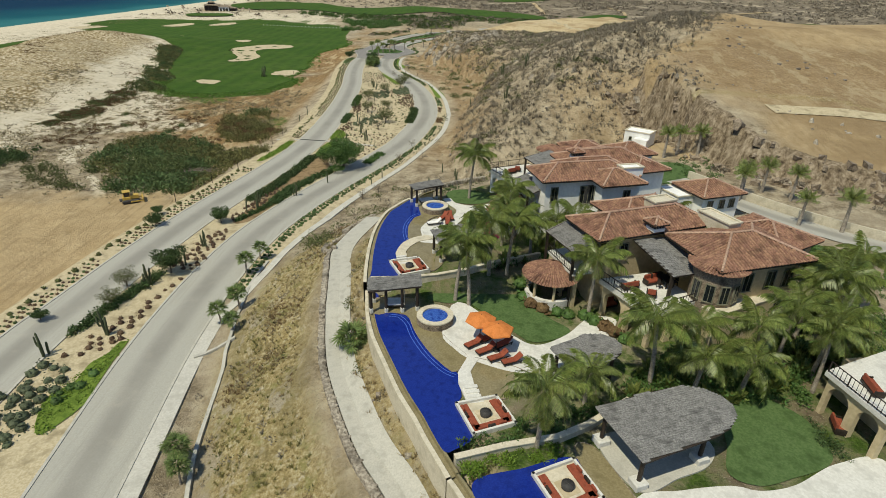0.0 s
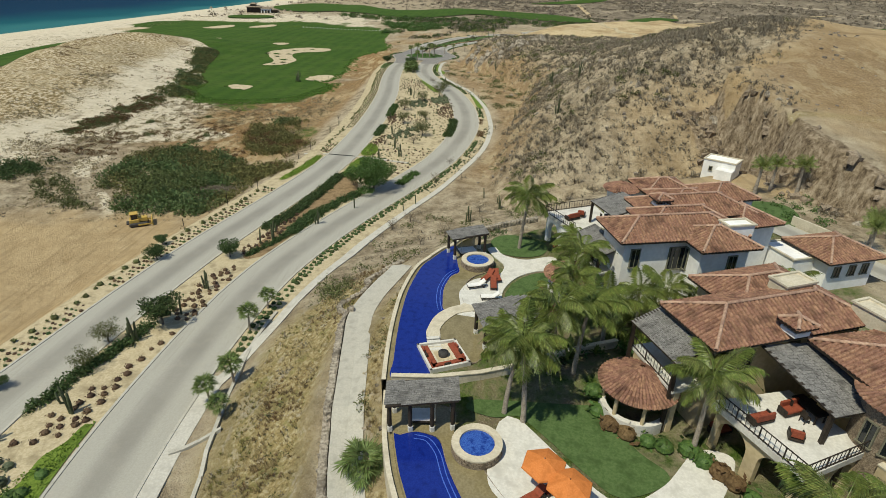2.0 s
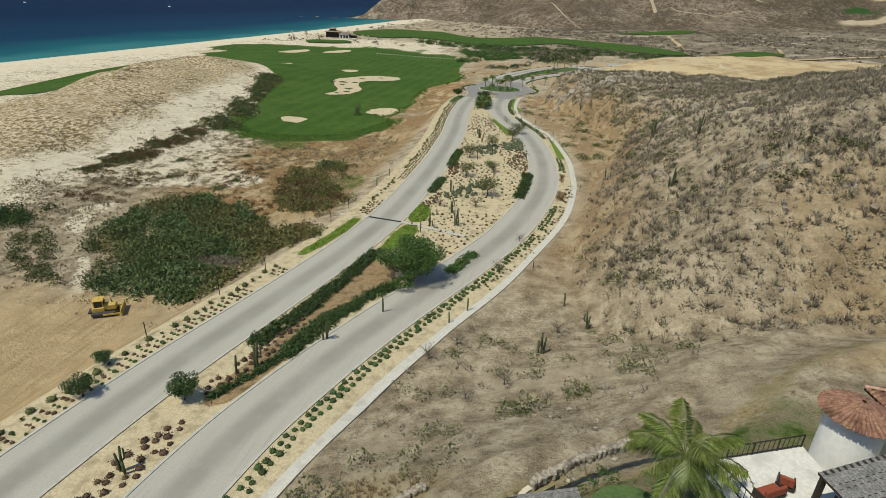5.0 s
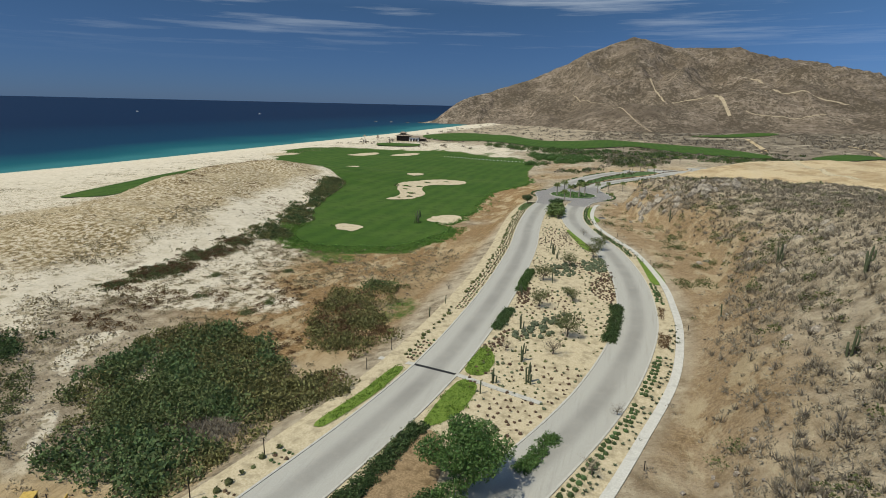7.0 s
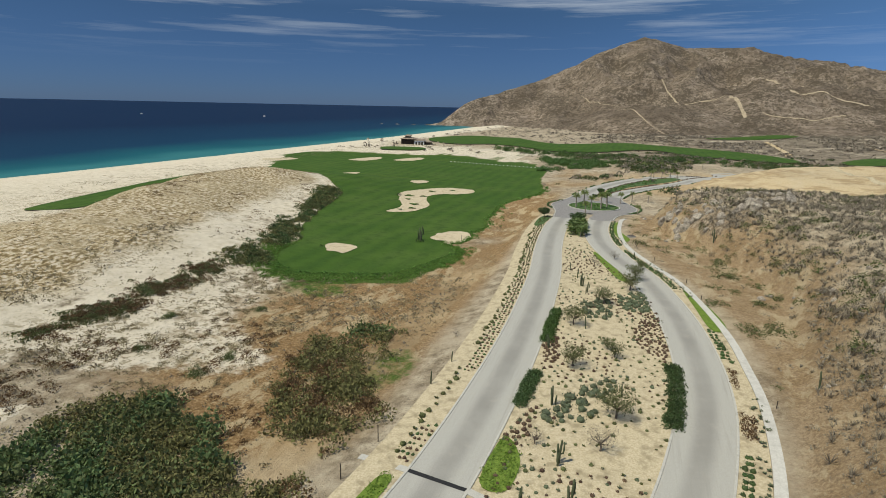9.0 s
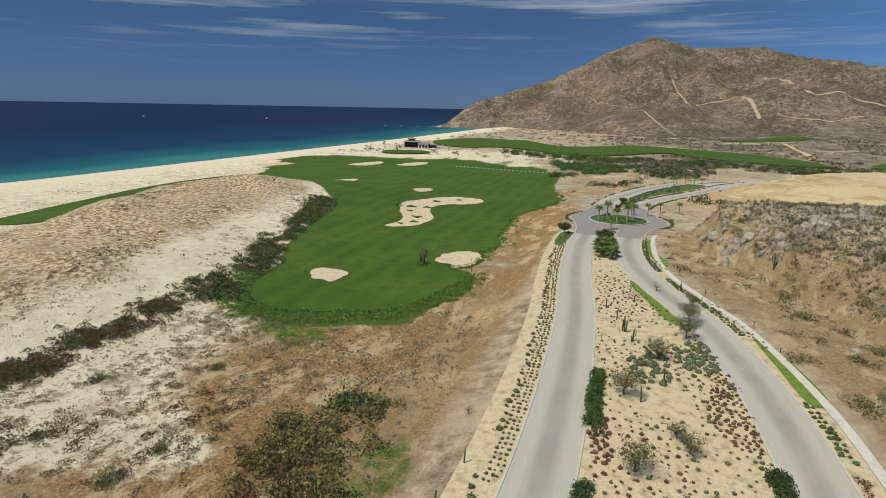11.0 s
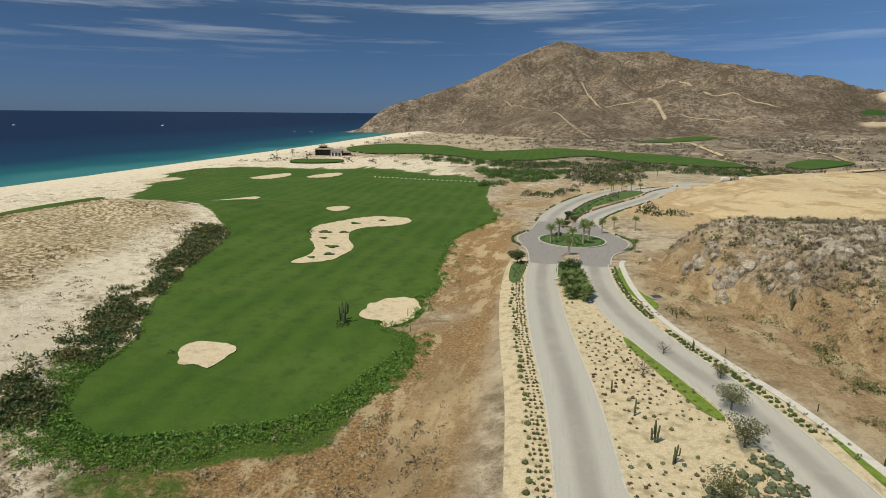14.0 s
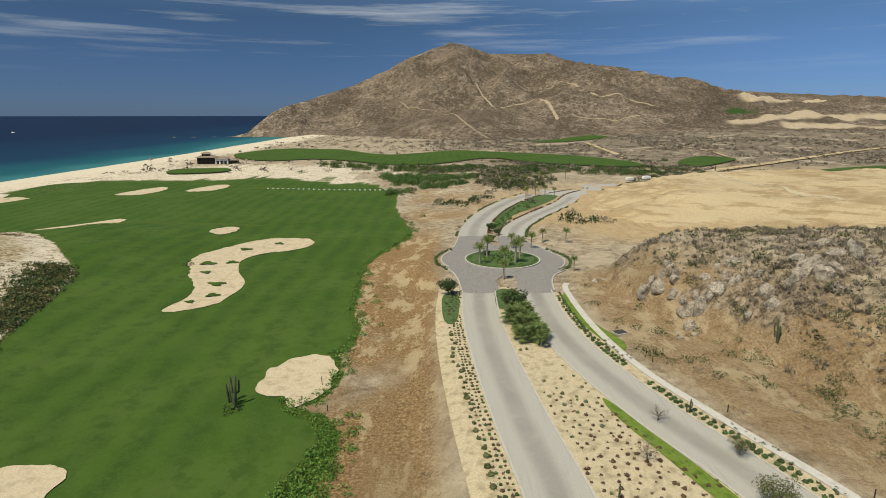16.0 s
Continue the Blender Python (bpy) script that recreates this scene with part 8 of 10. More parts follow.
# --- villa at the near edge ---
vd = villa("ochre villa with arched loggia and white roof terrace")
solid("balcony", [(30.6, 33.6), (31.6, 28.2), (38.4, 29.6), (37.6, 36.4)], 14.6, 15.0, "stone_white", vd, "white roof terrace floor")
arcade(vd, (30.9, 33.4), (31.9, 28.4), ZA, 14.7, 2, "ochre")
arcade(vd, (31.9, 28.4), (38.2, 29.8), ZA, 14.7, 2, "ochre")
railing(vd, [(30.7, 33.5), (31.65, 28.3)], 15.0)
body(vd, 36.2, 33.2, 4.6, 5.6, 8, ZA - 0.3, 14.6, "ochre")

# --- pools ---
def pool(label, outer, inner, z, wall_line, wall_low):
    root = tagged(new("pool"), label, "pool")
    line = spline(outer + inner, 0.4, True)
    drape("water", line, 0.35, 0, M["pool"], lambda x, y: np.full(x.shape, z), root)
    w = spline(wall_line, 0.6)
    d = np.gradient(w, axis=0)
    d /= np.linalg.norm(d, axis=1)[:, None]
    s = np.column_stack([d[:, 1], -d[:, 0]])
    def run(name, prof, material, label):
        v = np.stack([np.column_stack([w + s * o, np.full(len(w), h)]) for o, h in prof], axis=1)
        k = len(prof)
        i = np.arange(len(w) * k).reshape(len(w), k)
        f = np.column_stack([i[:-1, :-1].ravel(), i[:-1, 1:].ravel(), i[1:, 1:].ravel(), i[1:, :-1].ravel()])
        piece(name, (v.reshape(-1, 3), f), material, root, label)

    run("overflow_gutter", [(-0.12, z - 0.004), (0.08, z - 0.004), (0.12, z - 0.30), (0.50, z - 0.34), (0.50, z - 0.55)], "shallow", "tan overflow gutter below the pool's edge")
    run("infinity_wall", [(0.50, z - 0.6), (0.50, z - 0.12), (0.86, z - 0.12), (0.86, wall_low)], "cream", "cream stone overflow wall")
    return root


def step_lines(root, pts, z, offs=(0.25, 0.6)):
    w = spline(pts, 0.3)
    d = np.gradient(w, axis=0)
    d /= np.linalg.norm(d, axis=1)[:, None]
    s = np.column_stack([d[:, 1], -d[:, 0]])
    for o in offs:
        v = np.vstack([np.column_stack([w + s * o, np.full(len(w), z)]), np.column_stack([w + s * (o + 0.07), np.full(len(w), z)])])
        n = len(w)
        i = np.arange(n - 1)
        piece("step_edge", (v, np.column_stack([i, i + 1, i + 1 + n, i + n])), "pool_line", root)


A_OUT = [(-6.3, 50.2), (-5.85, 46.8), (-5.1, 43.6), (-4.5, 41.8), (-3.4, 38.9), (-2.0, 35.3), (-0.6, 32.4), (0.15, 30.6), (1.0, 28.8)]
A_IN = [(1.6, 28.85), (3.2, 30.3), (2.05, 33.4), (2.5, 34.4), (2.35, 36.6), (2.3, 37.5), (1.3, 38.2), (-0.1, 40.2), (-1.3, 42.75), (-2.0, 45.0), (-2.5, 46.1), (-3.0, 46.4), (-4.2, 46.7), (-5.2, 46.5), (-5.3, 48.2), (-5.8, 50.2)]
pa = pool("deep cobalt infinity pool with a curved stone overflow edge", A_OUT, A_IN, ZA + 0.09, [(-6.4, 51.2)] + A_OUT + [(1.9, 26.9)], 7.0)
step_lines(pa, [(2.3, 37.5), (1.3, 38.2), (-0.1, 40.2), (-1.3, 42.75), (-2.0, 45.0), (-3.0, 46.4), (-4.2, 46.7)], ZA + 0.10, (-0.35, -0.7))
B_OUT = [(-2.4, 76.0), (-3.4, 75.2), (-4.9, 72.6), (-6.0, 70.3), (-6.85, 65.5), (-7.05, 61.3), (-7.0, 57.5), (-6.8, 53.8), (-6.6, 51.4)]
B_IN = [(-3.6, 52.2), (-4.9, 55.7), (-4.1, 56.1), (-4.3, 57.5), (-4.3, 58.65), (-3.85, 60.4), (-2.9, 61.9), (-3.2, 63.8), (-3.15, 66.2), (-2.5, 68.6), (-1.7, 69.6), (-2.0, 71.5), (-2.2, 74.4)]
pb = pool("deep cobalt infinity pool curving along the terrace edge", B_OUT, B_IN, ZB + 0.09, [(0.5, 79.6), (-1.6, 77.6)] + B_OUT, 7.8)
step_lines(pb, [(-2.9, 61.9), (-3.2, 63.8), (-3.15, 66.2), (-2.5, 68.6), (-1.7, 69.6)], ZB + 0.10, (-0.35, -0.7))
pc = pool("deep cobalt pool with a sunken lounge", [(2.85, 26.0), (4.4, 22.4), (5.6, 19.0)], [(13.6, 19.0), (12.2, 23.4), (10.5, 28.2), (6.5, 27.35)], ZA + 0.09, [(1.9, 26.8), (2.7, 25.4), (4.2, 22.0), (5.4, 18)], 7.0)
LEDGES = (
    ("nearer pool", [(-5.7, 46.4), (-4.25, 46.7), (-3.0, 46.45), (-2.4, 46.1), (-2.0, 45.0), (-1.3, 42.75), (-0.1, 40.2), (1.3, 38.2), (2.1, 37.7), (3.3, 39.5), (1.9, 41.7), (0.9, 43.3), (0.4, 44.6), (-1.3, 46.1), (-1.6, 49.2), (-6.0, 49.3)], ZA),
    ("nearer pool", [(3.6, 39.5), (3.3, 37.5), (3.6, 36.0), (4.3, 34.3), (6.6, 34.7), (8.6, 36.8), (7.6, 38.2), (5.3, 39.1)], ZA),
    ("further pool", [(-1.7, 69.5), (-2.5, 68.6), (-3.15, 66.2), (-3.2, 63.8), (-2.9, 61.9), (-1.1, 62.8), (-1.3, 64.3), (-1.1, 66.7), (-0.3, 68.6), (1.6, 70.4), (1.8, 73.4), (0.2, 75.6), (-2.2, 75.4), (-2.0, 71.5)], ZB),
    ("further pool", [(-0.2, 61.8), (-1.6, 61.25), (-2.75, 59.7), (-3.2, 58.3), (-3.0, 57.0), (-1.6, 57.0), (-0.5, 54.1), (0.6, 54.6), (1.4, 57.5), (1.0, 60.6)], ZB),
    ("small pool", [(10.5, 28.4), (11.9, 29.4), (13.6, 25.0), (15.0, 20.0), (13.4, 20.0)], ZA))
for where, pts, z in LEDGES:
    root = tagged(new("wading_ledge"), "shallow sand-toned wading ledge of the " + where, "pool ledge")
    line = spline(pts, 0.4, True)
    drape("water", line, 0.3, 0, M["shallow"], lambda x, y, zz=z: np.full(x.shape, zz + 0.092), root)
    c = line.mean(0)
    n = len(line)
    out = line + (line - c) / np.linalg.norm(line - c, axis=1)[:, None] * 0.10
    v = np.vstack([np.column_stack([line, np.full(n, z + 0.085)]), np.column_stack([line, np.full(n, z + 0.105)]), np.column_stack([out, np.full(n, z + 0.105)]), np.column_stack([out, np.full(n, z - 0.1)])])
    i = np.arange(n)
    j = np.roll(i, -1)
    piece("edge_stone", (v, np.vstack([np.column_stack([i + k * n, j + k * n, j + (k + 1) * n, i + (k + 1) * n]) for k in range(3)])), "rubble", root)
slab("terrace_paving", [(3.3, 39.8), (4.2, 39.4), (3.4, 37.65), (3.6, 36.05), (4.1, 34.4), (2.9, 33.9), (2.3, 36.0), (2.3, 37.5)], ZA - 0.3, ZA + 0.16, "stone_white", "white stone walkway across the pool ledge", "walkway", False)
slab("terrace_paving", [(-1.1, 63.1), (-1.25, 62.85), (-2.6, 62.1), (-3.75, 60.6), (-4.3, 58.65), (-4.3, 57.3), (-3.05, 57.1), (-3.2, 58.3), (-2.75, 59.7), (-1.6, 61.25), (-0.1, 61.85), (0.3, 62.4)], ZB - 0.3, ZB + 0.19, "cream", "curved cream walkway round the wading ledge", "walkway")
for cx, cy, dx, dy, z in ((3.3, 35.6, 0.12, -0.55, ZA), (-3.7, 57.0, 0.10, -0.5, ZB)):
    steps = tagged(new("stepping_stones"), "white stone steps down to the sunken lounge", "steps")
    for k in range(4):
        bevelled(piece("step", box(cx + dx * k, cy + dy * k, z + 0.2 - 0.03 * k, 1.15, 0.36, 0.14, 12), "stone_white", steps), 0.02)


def spa_tub(x, y, z, r):
    root = tagged(new("hot_tub"), "round stone hot tub with blue mosaic water", "hot tub", group="hot tubs")
    n = 40
    a = np.linspace(0, 2 * math.pi, n, endpoint=False)
    prof = [(r, z - 0.1), (r, z + 0.72), (r + 0.06, z + 0.74), (r + 0.06, z + 0.86), (r - 0.5, z + 0.86), (r - 0.5, z + 0.7)]
    def lathe(p):
        v = np.vstack([np.column_stack([x + q * np.cos(a), y + q * np.sin(a), np.full(n, h)]) for q, h in p])
        i = np.arange(n)
        j = np.roll(i, -1)
        return v, np.vstack([np.column_stack([i + k * n, j + k * n, j + (k + 1) * n, i + (k + 1) * n]) for k in range(len(p) - 1)])
    piece("stone_base", lathe(prof[:2]), "rubble", root)
    piece("coping", lathe(prof[1:]), "cream", root)
    piece("water", lathe([(r - 0.5, z + 0.72), (0.02, z + 0.72)]), "spa", root)
    stones = []
    for k in range(26):
        for row in range(3):
            t = (k + 0.5 * (row % 2)) / 26 * 2 * math.pi
            stones.append(box(x + (r + 0.01) * math.cos(t), y + (r + 0.01) * math.sin(t), z + 0.12 + row * 0.24, 0.1, r * 0.215, 0.2, math.degrees(t)))
    for s in stones:
        piece("stone", s, "rubble", root)
    return root


spa_tub(0.3, 45.3, ZA, 1.75)
spa_tub(0.2, 71.4, ZB, 1.75)


def sunken_lounge(corners, z, label):
    """A square sitting pit with cushioned benches and a fire table."""
    root = tagged(new("sunken_lounge"), label, "lounge pit", group="sunken lounges")
    p = [np.array(q, float) for q in corners]
    c = sum(p) / 4
    solid("floor", [tuple(c + (q - c) * 0.97) for q in p], z - 0.2, z + 0.09, "cream", root)
    for a, b in zip(p, p[1:] + p[:1]):
        ang = math.degrees(math.atan2(b[1] - a[1], b[0] - a[0]))
        m = (a + b) / 2
        L = np.linalg.norm(b - a)
        d = (b - a) / L
        piece("rim", box(*m, z + 0.1, L + 0.2, 0.2, 0.5, ang), "stone_white", root)
        if a is p[3]:
            continue
        into = (c - m) / np.linalg.norm(c - m)
        bevelled(piece("bench_cushion", box(*(m + into * 0.46), z + 0.17, L * 0.84, 0.62, 0.18, ang), "red", root, "brick-red seat cushion"))
        for s in (-0.28, -0.05, 0.22):
            bevelled(piece("back_cushion", box(*(m + into * 0.2 + d * L * s), z + 0.36, L * 0.17, 0.16, 0.30, ang + 8 * s), "red" if s != -0.05 else "timber", root))
    solid("rug", [tuple(c + (q - c) * 0.40) for q in p], z + 0.08, z + 0.115, "bunker", root)
    piece("fire_table", tube([(c[0], c[1], z + 0.1), (c[0], c[1], z + 0.45), (c[0], c[1], z + 0.46)], [0.42, 0.45, 0.03], 16), "steel", root, "round dark fire table", True)
    return root


sunken_lounge([(2.05, 33.5), (3.25, 30.3), (6.5, 31.5), (5.3, 34.4)], ZA + 0.06, "sunken square lounge with red cushions in the pool")
sunken_lounge([(-4.9, 55.7), (-3.5, 52.4), (-0.4, 53.7), (-1.75, 56.7)], ZB + 0.06, "sunken square lounge with red cushions beside the pool")
sunken_lounge([(7.1, 26.7), (8.4, 23.4), (11.4, 24.8), (10.15, 28.0)], ZA + 0.06, "sunken square lounge with red cushions and a pale rim")


# --- open pavilions ---
def pavilion(line, z0, z_eave, z_ridge, posts, label):
    """A grey shingle roof with one rounded end on dark posts; posts stand on white blocks."""
    root = tagged(new("pavilion"), label, "pavilion")
    p = np.array(line, float)
    c = p.mean(0)
    e = np.linalg.svd(p - c, full_matrices=False)[2]
    u, w = e[0], e[1]
    if u[0] < 0:
        u = -u
    if w[1] < 0:
        w = -w
    lu, lw = (p - c) @ u, (p - c) @ w
    zat = lambda q: z_eave + (z_ridge - z_eave) * (((q - c) @ u) - lu.min()) / (lu.max() - lu.min())
    roof = solid("roof", [tuple(q) for q in p], 0, 1, "timber", root, "weathered grey plank roof on dark timber")
    for vert in roof.data.vertices:
        vert.co.z = zat(np.array(vert.co[:2])) - (0.16 if vert.co.z < 0.5 else 0.03)
    sh = []
    rows = int((lw.max() - lw.min()) / 0.19)
    for k in range(rows):
        v0, v1 = lw.min() + (lw.max() - lw.min()) * k / rows, lw.min() + (lw.max() - lw.min()) * (k + 1) / rows
        spans = []
        for h in (v0 + 0.03, v1 - 0.03):
            cut = []
            for i in range(len(p)):
                h0, h1 = lw[i], lw[(i + 1) % len(p)]
                if (h0 - h) * (h1 - h) < 0:
                    cut.append(lu[i] + (lu[(i + 1) % len(p)] - lu[i]) * (h - h0) / (h1 - h0))
            spans.append((min(cut), max(cut)) if len(cut) > 1 else None)
        if None in spans:
            continue
        a0, a1 = max(spans[0][0], spans[1][0]) - 0.12, min(spans[0][1], spans[1][1]) + 0.12
        cuts = np.append(np.arange(a0, a1 - 0.25, 0.85 + 0.12 * (k % 3)) + (0.0 if k % 2 else -0.4), a1)
        cuts = np.concatenate([[a0], cuts[cuts > a0 + 0.1]])
        for q0, q1 in zip(cuts, cuts[1:]):
            jog = random.uniform(0, 0.02)
            q = []
            for uu, vv, up in ((q0 + 0.012, v0, 0.034), (q1 - 0.012, v0, 0.034), (q1 - 0.012, v1 + 0.03, 0.012), (q0 + 0.012, v1 + 0.03, 0.012)):
                xy = c + u * uu + w * vv
                q.append((*xy, zat(xy) + up + jog))
            q = np.array(q)
            sh.append((np.vstack([q, q - np.array((0, 0, 0.04))]), np.array([(0, 1, 2, 3), (0, 4, 5, 1), (1, 5, 6, 2), (3, 7, 4, 0)])))
    s = piece("shingles", merge(sh), "thatch", roof, "overlapping grey wood shingles")
    s["kind"] = "stuff"
    for x, y in posts:
        piece("post", tube([(x, y, z0 + 0.5), (x, y, z_eave + 0.02)], [0.17, 0.15], 10), "timber", root, shade=True)
        bw = 1.0 if len(posts) == 4 and z_ridge - z_eave > 0.5 else 0.36
        bevelled(piece("post_base", box(x, y, z0 + 0.3, bw, bw, 0.6, 18), "stone_white", root, "white stone block"), 0.06)
    return root


pavilion([(12.0, 30.4), (13.8, 25.3), (17.2, 26.5), (19.4, 27.3), (20.6, 28.0), (21.4, 28.9), (21.6, 30.0), (21.2, 31.0), (20.2, 31.9), (18.8, 32.3), (15.6, 31.6)], ZA, 14.0, 14.65, [(12.6, 29.8), (14.1, 26.0), (19.2, 28.2), (18.6, 31.6)], "open pavilion with a grey shingle roof rounded at one end")
pavilion([(10.0, 37.6), (11.2, 34.6), (13.6, 35.2), (14.8, 35.7), (15.6, 36.5), (15.9, 37.4), (15.5, 38.4), (14.6, 39.1), (13.2, 39.2)], ZA, 13.9, 14.3, [(10.6, 37.3), (11.6, 35.2), (14.8, 36.0), (14.0, 38.8)], "open pavilion with a grey shingle roof among palms")
pavilion([(-6.5, 48.9), (-6.3, 46.2), (-1.1, 46.9), (-1.3, 49.5)], ZA, 13.9, 14.2, [(-6.1, 46.7), (-4.6, 46.8), (-3.0, 46.9), (-1.5, 47.2), (-1.6, 49.1), (-6.0, 48.6)], "poolside pavilion with a pale grey shingle roof")
pavilion([(-3.6, 74.6), (-2.6, 72.2), (1.4, 73.6), (0.6, 76.0)], ZB, 14.7, 15.0, [(-3.2, 74.3), (-2.4, 72.6), (1.0, 73.8), (0.4, 75.6)], "small poolside pavilion with a grey shingle roof")
pavilion([(-0.3, 58.8), (0.8, 55.0), (4.4, 56.2), (5.6, 57.3), (6.1, 58.6), (6.0, 59.7), (5.4, 60.5), (3.4, 60.3)], ZB, 14.8, 15.1, [(0.1, 58.2), (0.9, 56.0), (5.2, 58.6), (4.4, 57.0)], "garden pavilion with a grey shingle roof")


# --- furniture ---
def parasol(x, y, z, label):
    root = tagged(new("parasol"), label, "parasol", group="orange parasols")
    n = 6
    a = np.linspace(0, 2 * math.pi, n, endpoint=False) + 0.2
    prof = [(1.5, 2.25), (1.46, 2.36), (0.8, 2.66), (0.05, 2.9)]
    v = np.vstack([np.column_stack([x + r * np.cos(a), y + r * np.sin(a), np.full(n, z + h)]) for r, h in prof])
    i = np.arange(n)
    j = np.roll(i, -1)
    piece("canopy", (v, np.vstack([np.column_stack([i + k * n, j + k * n, j + (k + 1) * n, i + (k + 1) * n]) for k in range(3)])), "orange", root, "faded orange canvas canopy")
    piece("pole", tube([(x, y, z), (x, y, z + 2.95)], [0.035, 0.03], 8), "timber", root)
    piece("base", tube([(x, y, z), (x, y, z + 0.1), (x, y, z + 0.11)], [0.35, 0.33, 0.02], 14), "steel", root)
    for t in a:
        piece("rib", tube([(x, y, z + 2.5), (x + 0.75 * math.cos(t), y + 0.75 * math.sin(t), z + 2.6)], [0.015, 0.015], 4), "timber", root)
    return root


parasol(4.5, 42.2, ZA + 0.1, "open orange parasol over the sun loungers")
parasol(5.9, 40.7, ZA + 0.1, "open orange parasol over the sun loungers")


def lounger(material, label):
    root = tagged(new("sun_lounger"), label, "sun lounger", group="sun loungers")
    piece("frame", merge([box(0, 0.32, 0.26, 1.9, 0.06, 0.08), box(0, -0.32, 0.26, 1.9, 0.06, 0.08), box(-0.92, 0, 0.26, 0.06, 0.6, 0.08)]), "timber", root)
    for lx, ly in ((-0.8, -0.3), (-0.8, 0.3), (0.75, -0.3), (0.75, 0.3)):
        piece("leg", box(lx, ly, 0.12, 0.07, 0.07, 0.26), "timber", root)
    bevelled(piece("cushion", box(-0.3, 0, 0.36, 1.25, 0.64, 0.12), material, root), 0.03)
    v, f = box(0, 0, 0, 0.8, 0.64, 0.12)
    v = v @ np.array(Euler((0, radians(-38), 0)).to_matrix()).T + np.array((0.62, 0, 0.58))
    bevelled(piece("backrest", (v, f), material, root), 0.03)
    return root


red_lounger = lounger("red", "dark wooden sun lounger with a brick-red cushion")
spots = [(3.9, 41.4, 35), (4.9, 40.4, 30), (5.9, 39.4, 25), (7.1, 38.9, 20), (5.4, 42.4, 40), (6.6, 41.4, 35)]
for k, (x, y, a) in enumerate(spots):
    if k:
        copy_thing(red_lounger, pose(x, y, ZA + 0.10, 0, 0, a))
    else:
        red_lounger.matrix_basis = pose(x, y, ZA + 0.10, 0, 0, a)
white_lounger = lounger("white", "sun lounger with a white cushion")
for k, (x, y, a) in enumerate([(0.1, 66.4, 18), (1.5, 64.2, 5)]):
    if k:
        copy_thing(white_lounger, pose(x, y, ZB + 0.10, 0, 0, a))
    else:
        white_lounger.matrix_basis = pose(x, y, ZB + 0.10, 0, 0, a)
for x, y, a in ((1.3, 68.3, 60), (2.3, 68.4, 100), (1.9, 66.8, 90)):
    copy_thing(red_lounger, pose(x, y, ZB + 0.10, 0, 0, a))


def armchair(x, y, z, turn, wide=0.8):
    root = tagged(new("armchair" if wide < 1 else "sofa"), "dark-framed outdoor seat with thick brick-red cushions", "armchair" if wide < 1 else "sofa")
    to = local(x, y, turn)
    piece("frame", merge([box(*to(0, 0), z + 0.2, wide, 0.75, 0.2, turn), box(*to(-wide / 2, 0), z + 0.35, 0.08, 0.75, 0.5, turn), box(*to(wide / 2, 0), z + 0.35, 0.08, 0.75, 0.5, turn)]), "timber", root)
    bevelled(piece("seat", box(*to(0, -0.05), z + 0.4, wide - 0.1, 0.65, 0.2, turn), "red", root), 0.04)
    bevelled(piece("backrest", box(*to(0, 0.32), z + 0.65, wide - 0.1, 0.18, 0.55, turn), "red", root), 0.04)
    return root


for x, y, z, a, w in ((19.0, 45.6, 15.05, 200, 1.6), (20.6, 44.2, 15.05, 160, 0.8), (21.5, 46.6, 15.05, 20, 1.6), (11.2, 77.2, 15.65, 210, 1.6), (12.4, 78.2, 15.65, 160, 0.8), (11.6, 68.6, 14.9, 100, 1.4), (9.8, 76.2, ZB, 60, 1.4), (32.6, 31.4, 15.0, 80, 1.8), (34, 30.6, 15.0, 10, 1.6), (31.4, 31.5, ZA, 70, 1.6), (18.4, 48.5, ZA, 20, 1.6)):
    armchair(x, y, z, a, w)


def dining_chair():
    root = tagged(new("dining_chair"), "dark iron dining chair on the upper terrace", "chair", group="terrace dining chairs")
    bevelled(piece("seat", box(0, 0, 0.45, 0.48, 0.46, 0.06), "timber", root), 0.02)
    bevelled(piece("backrest", box(0, 0.22, 0.78, 0.46, 0.05, 0.5), "timber", root), 0.02)
    for lx in (-0.2, 0.2):
        for ly in (-0.19, 0.21):
            piece("leg", box(lx, ly, 0.22, 0.05, 0.05, 0.44), "timber", root)
    return root


def dining_table(x, y, z, turn):
    root = tagged(new("dining_table"), "dark timber dining table under the terrace roof", "table")
    to = local(x, y, turn)
    bevelled(piece("tabletop", box(x, y, z + 0.74, 2.2, 1.0, 0.06, turn), "timber", root), 0.02)
    for lx in (-0.95, 0.95):
        for ly in (-0.4, 0.4):
            piece("leg", box(*to(lx, ly), z + 0.36, 0.09, 0.09, 0.72, turn), "timber", root)


seat_proto = dining_chair()
first_chair = True
for tx, ty, tz, ta in ((22.6, 46.6, 15.05, 108), (14.0, 51.4, ZA, 108), (15.6, 76.6, 15.65, 105)):
    dining_table(tx, ty, tz, ta)
    to = local(tx, ty, ta)
    for lx, ly, turn in ((-0.6, -0.85, 180), (0.6, -0.85, 180), (-0.6, 0.85, 0), (0.6, 0.85, 0)):
        m = pose(*to(lx, ly), tz, 0, 0, ta + turn)
        if first_chair:
            seat_proto.matrix_basis, first_chair = m, False
        else:
            copy_thing(seat_proto, Matrix.Identity(4)).matrix_basis = m


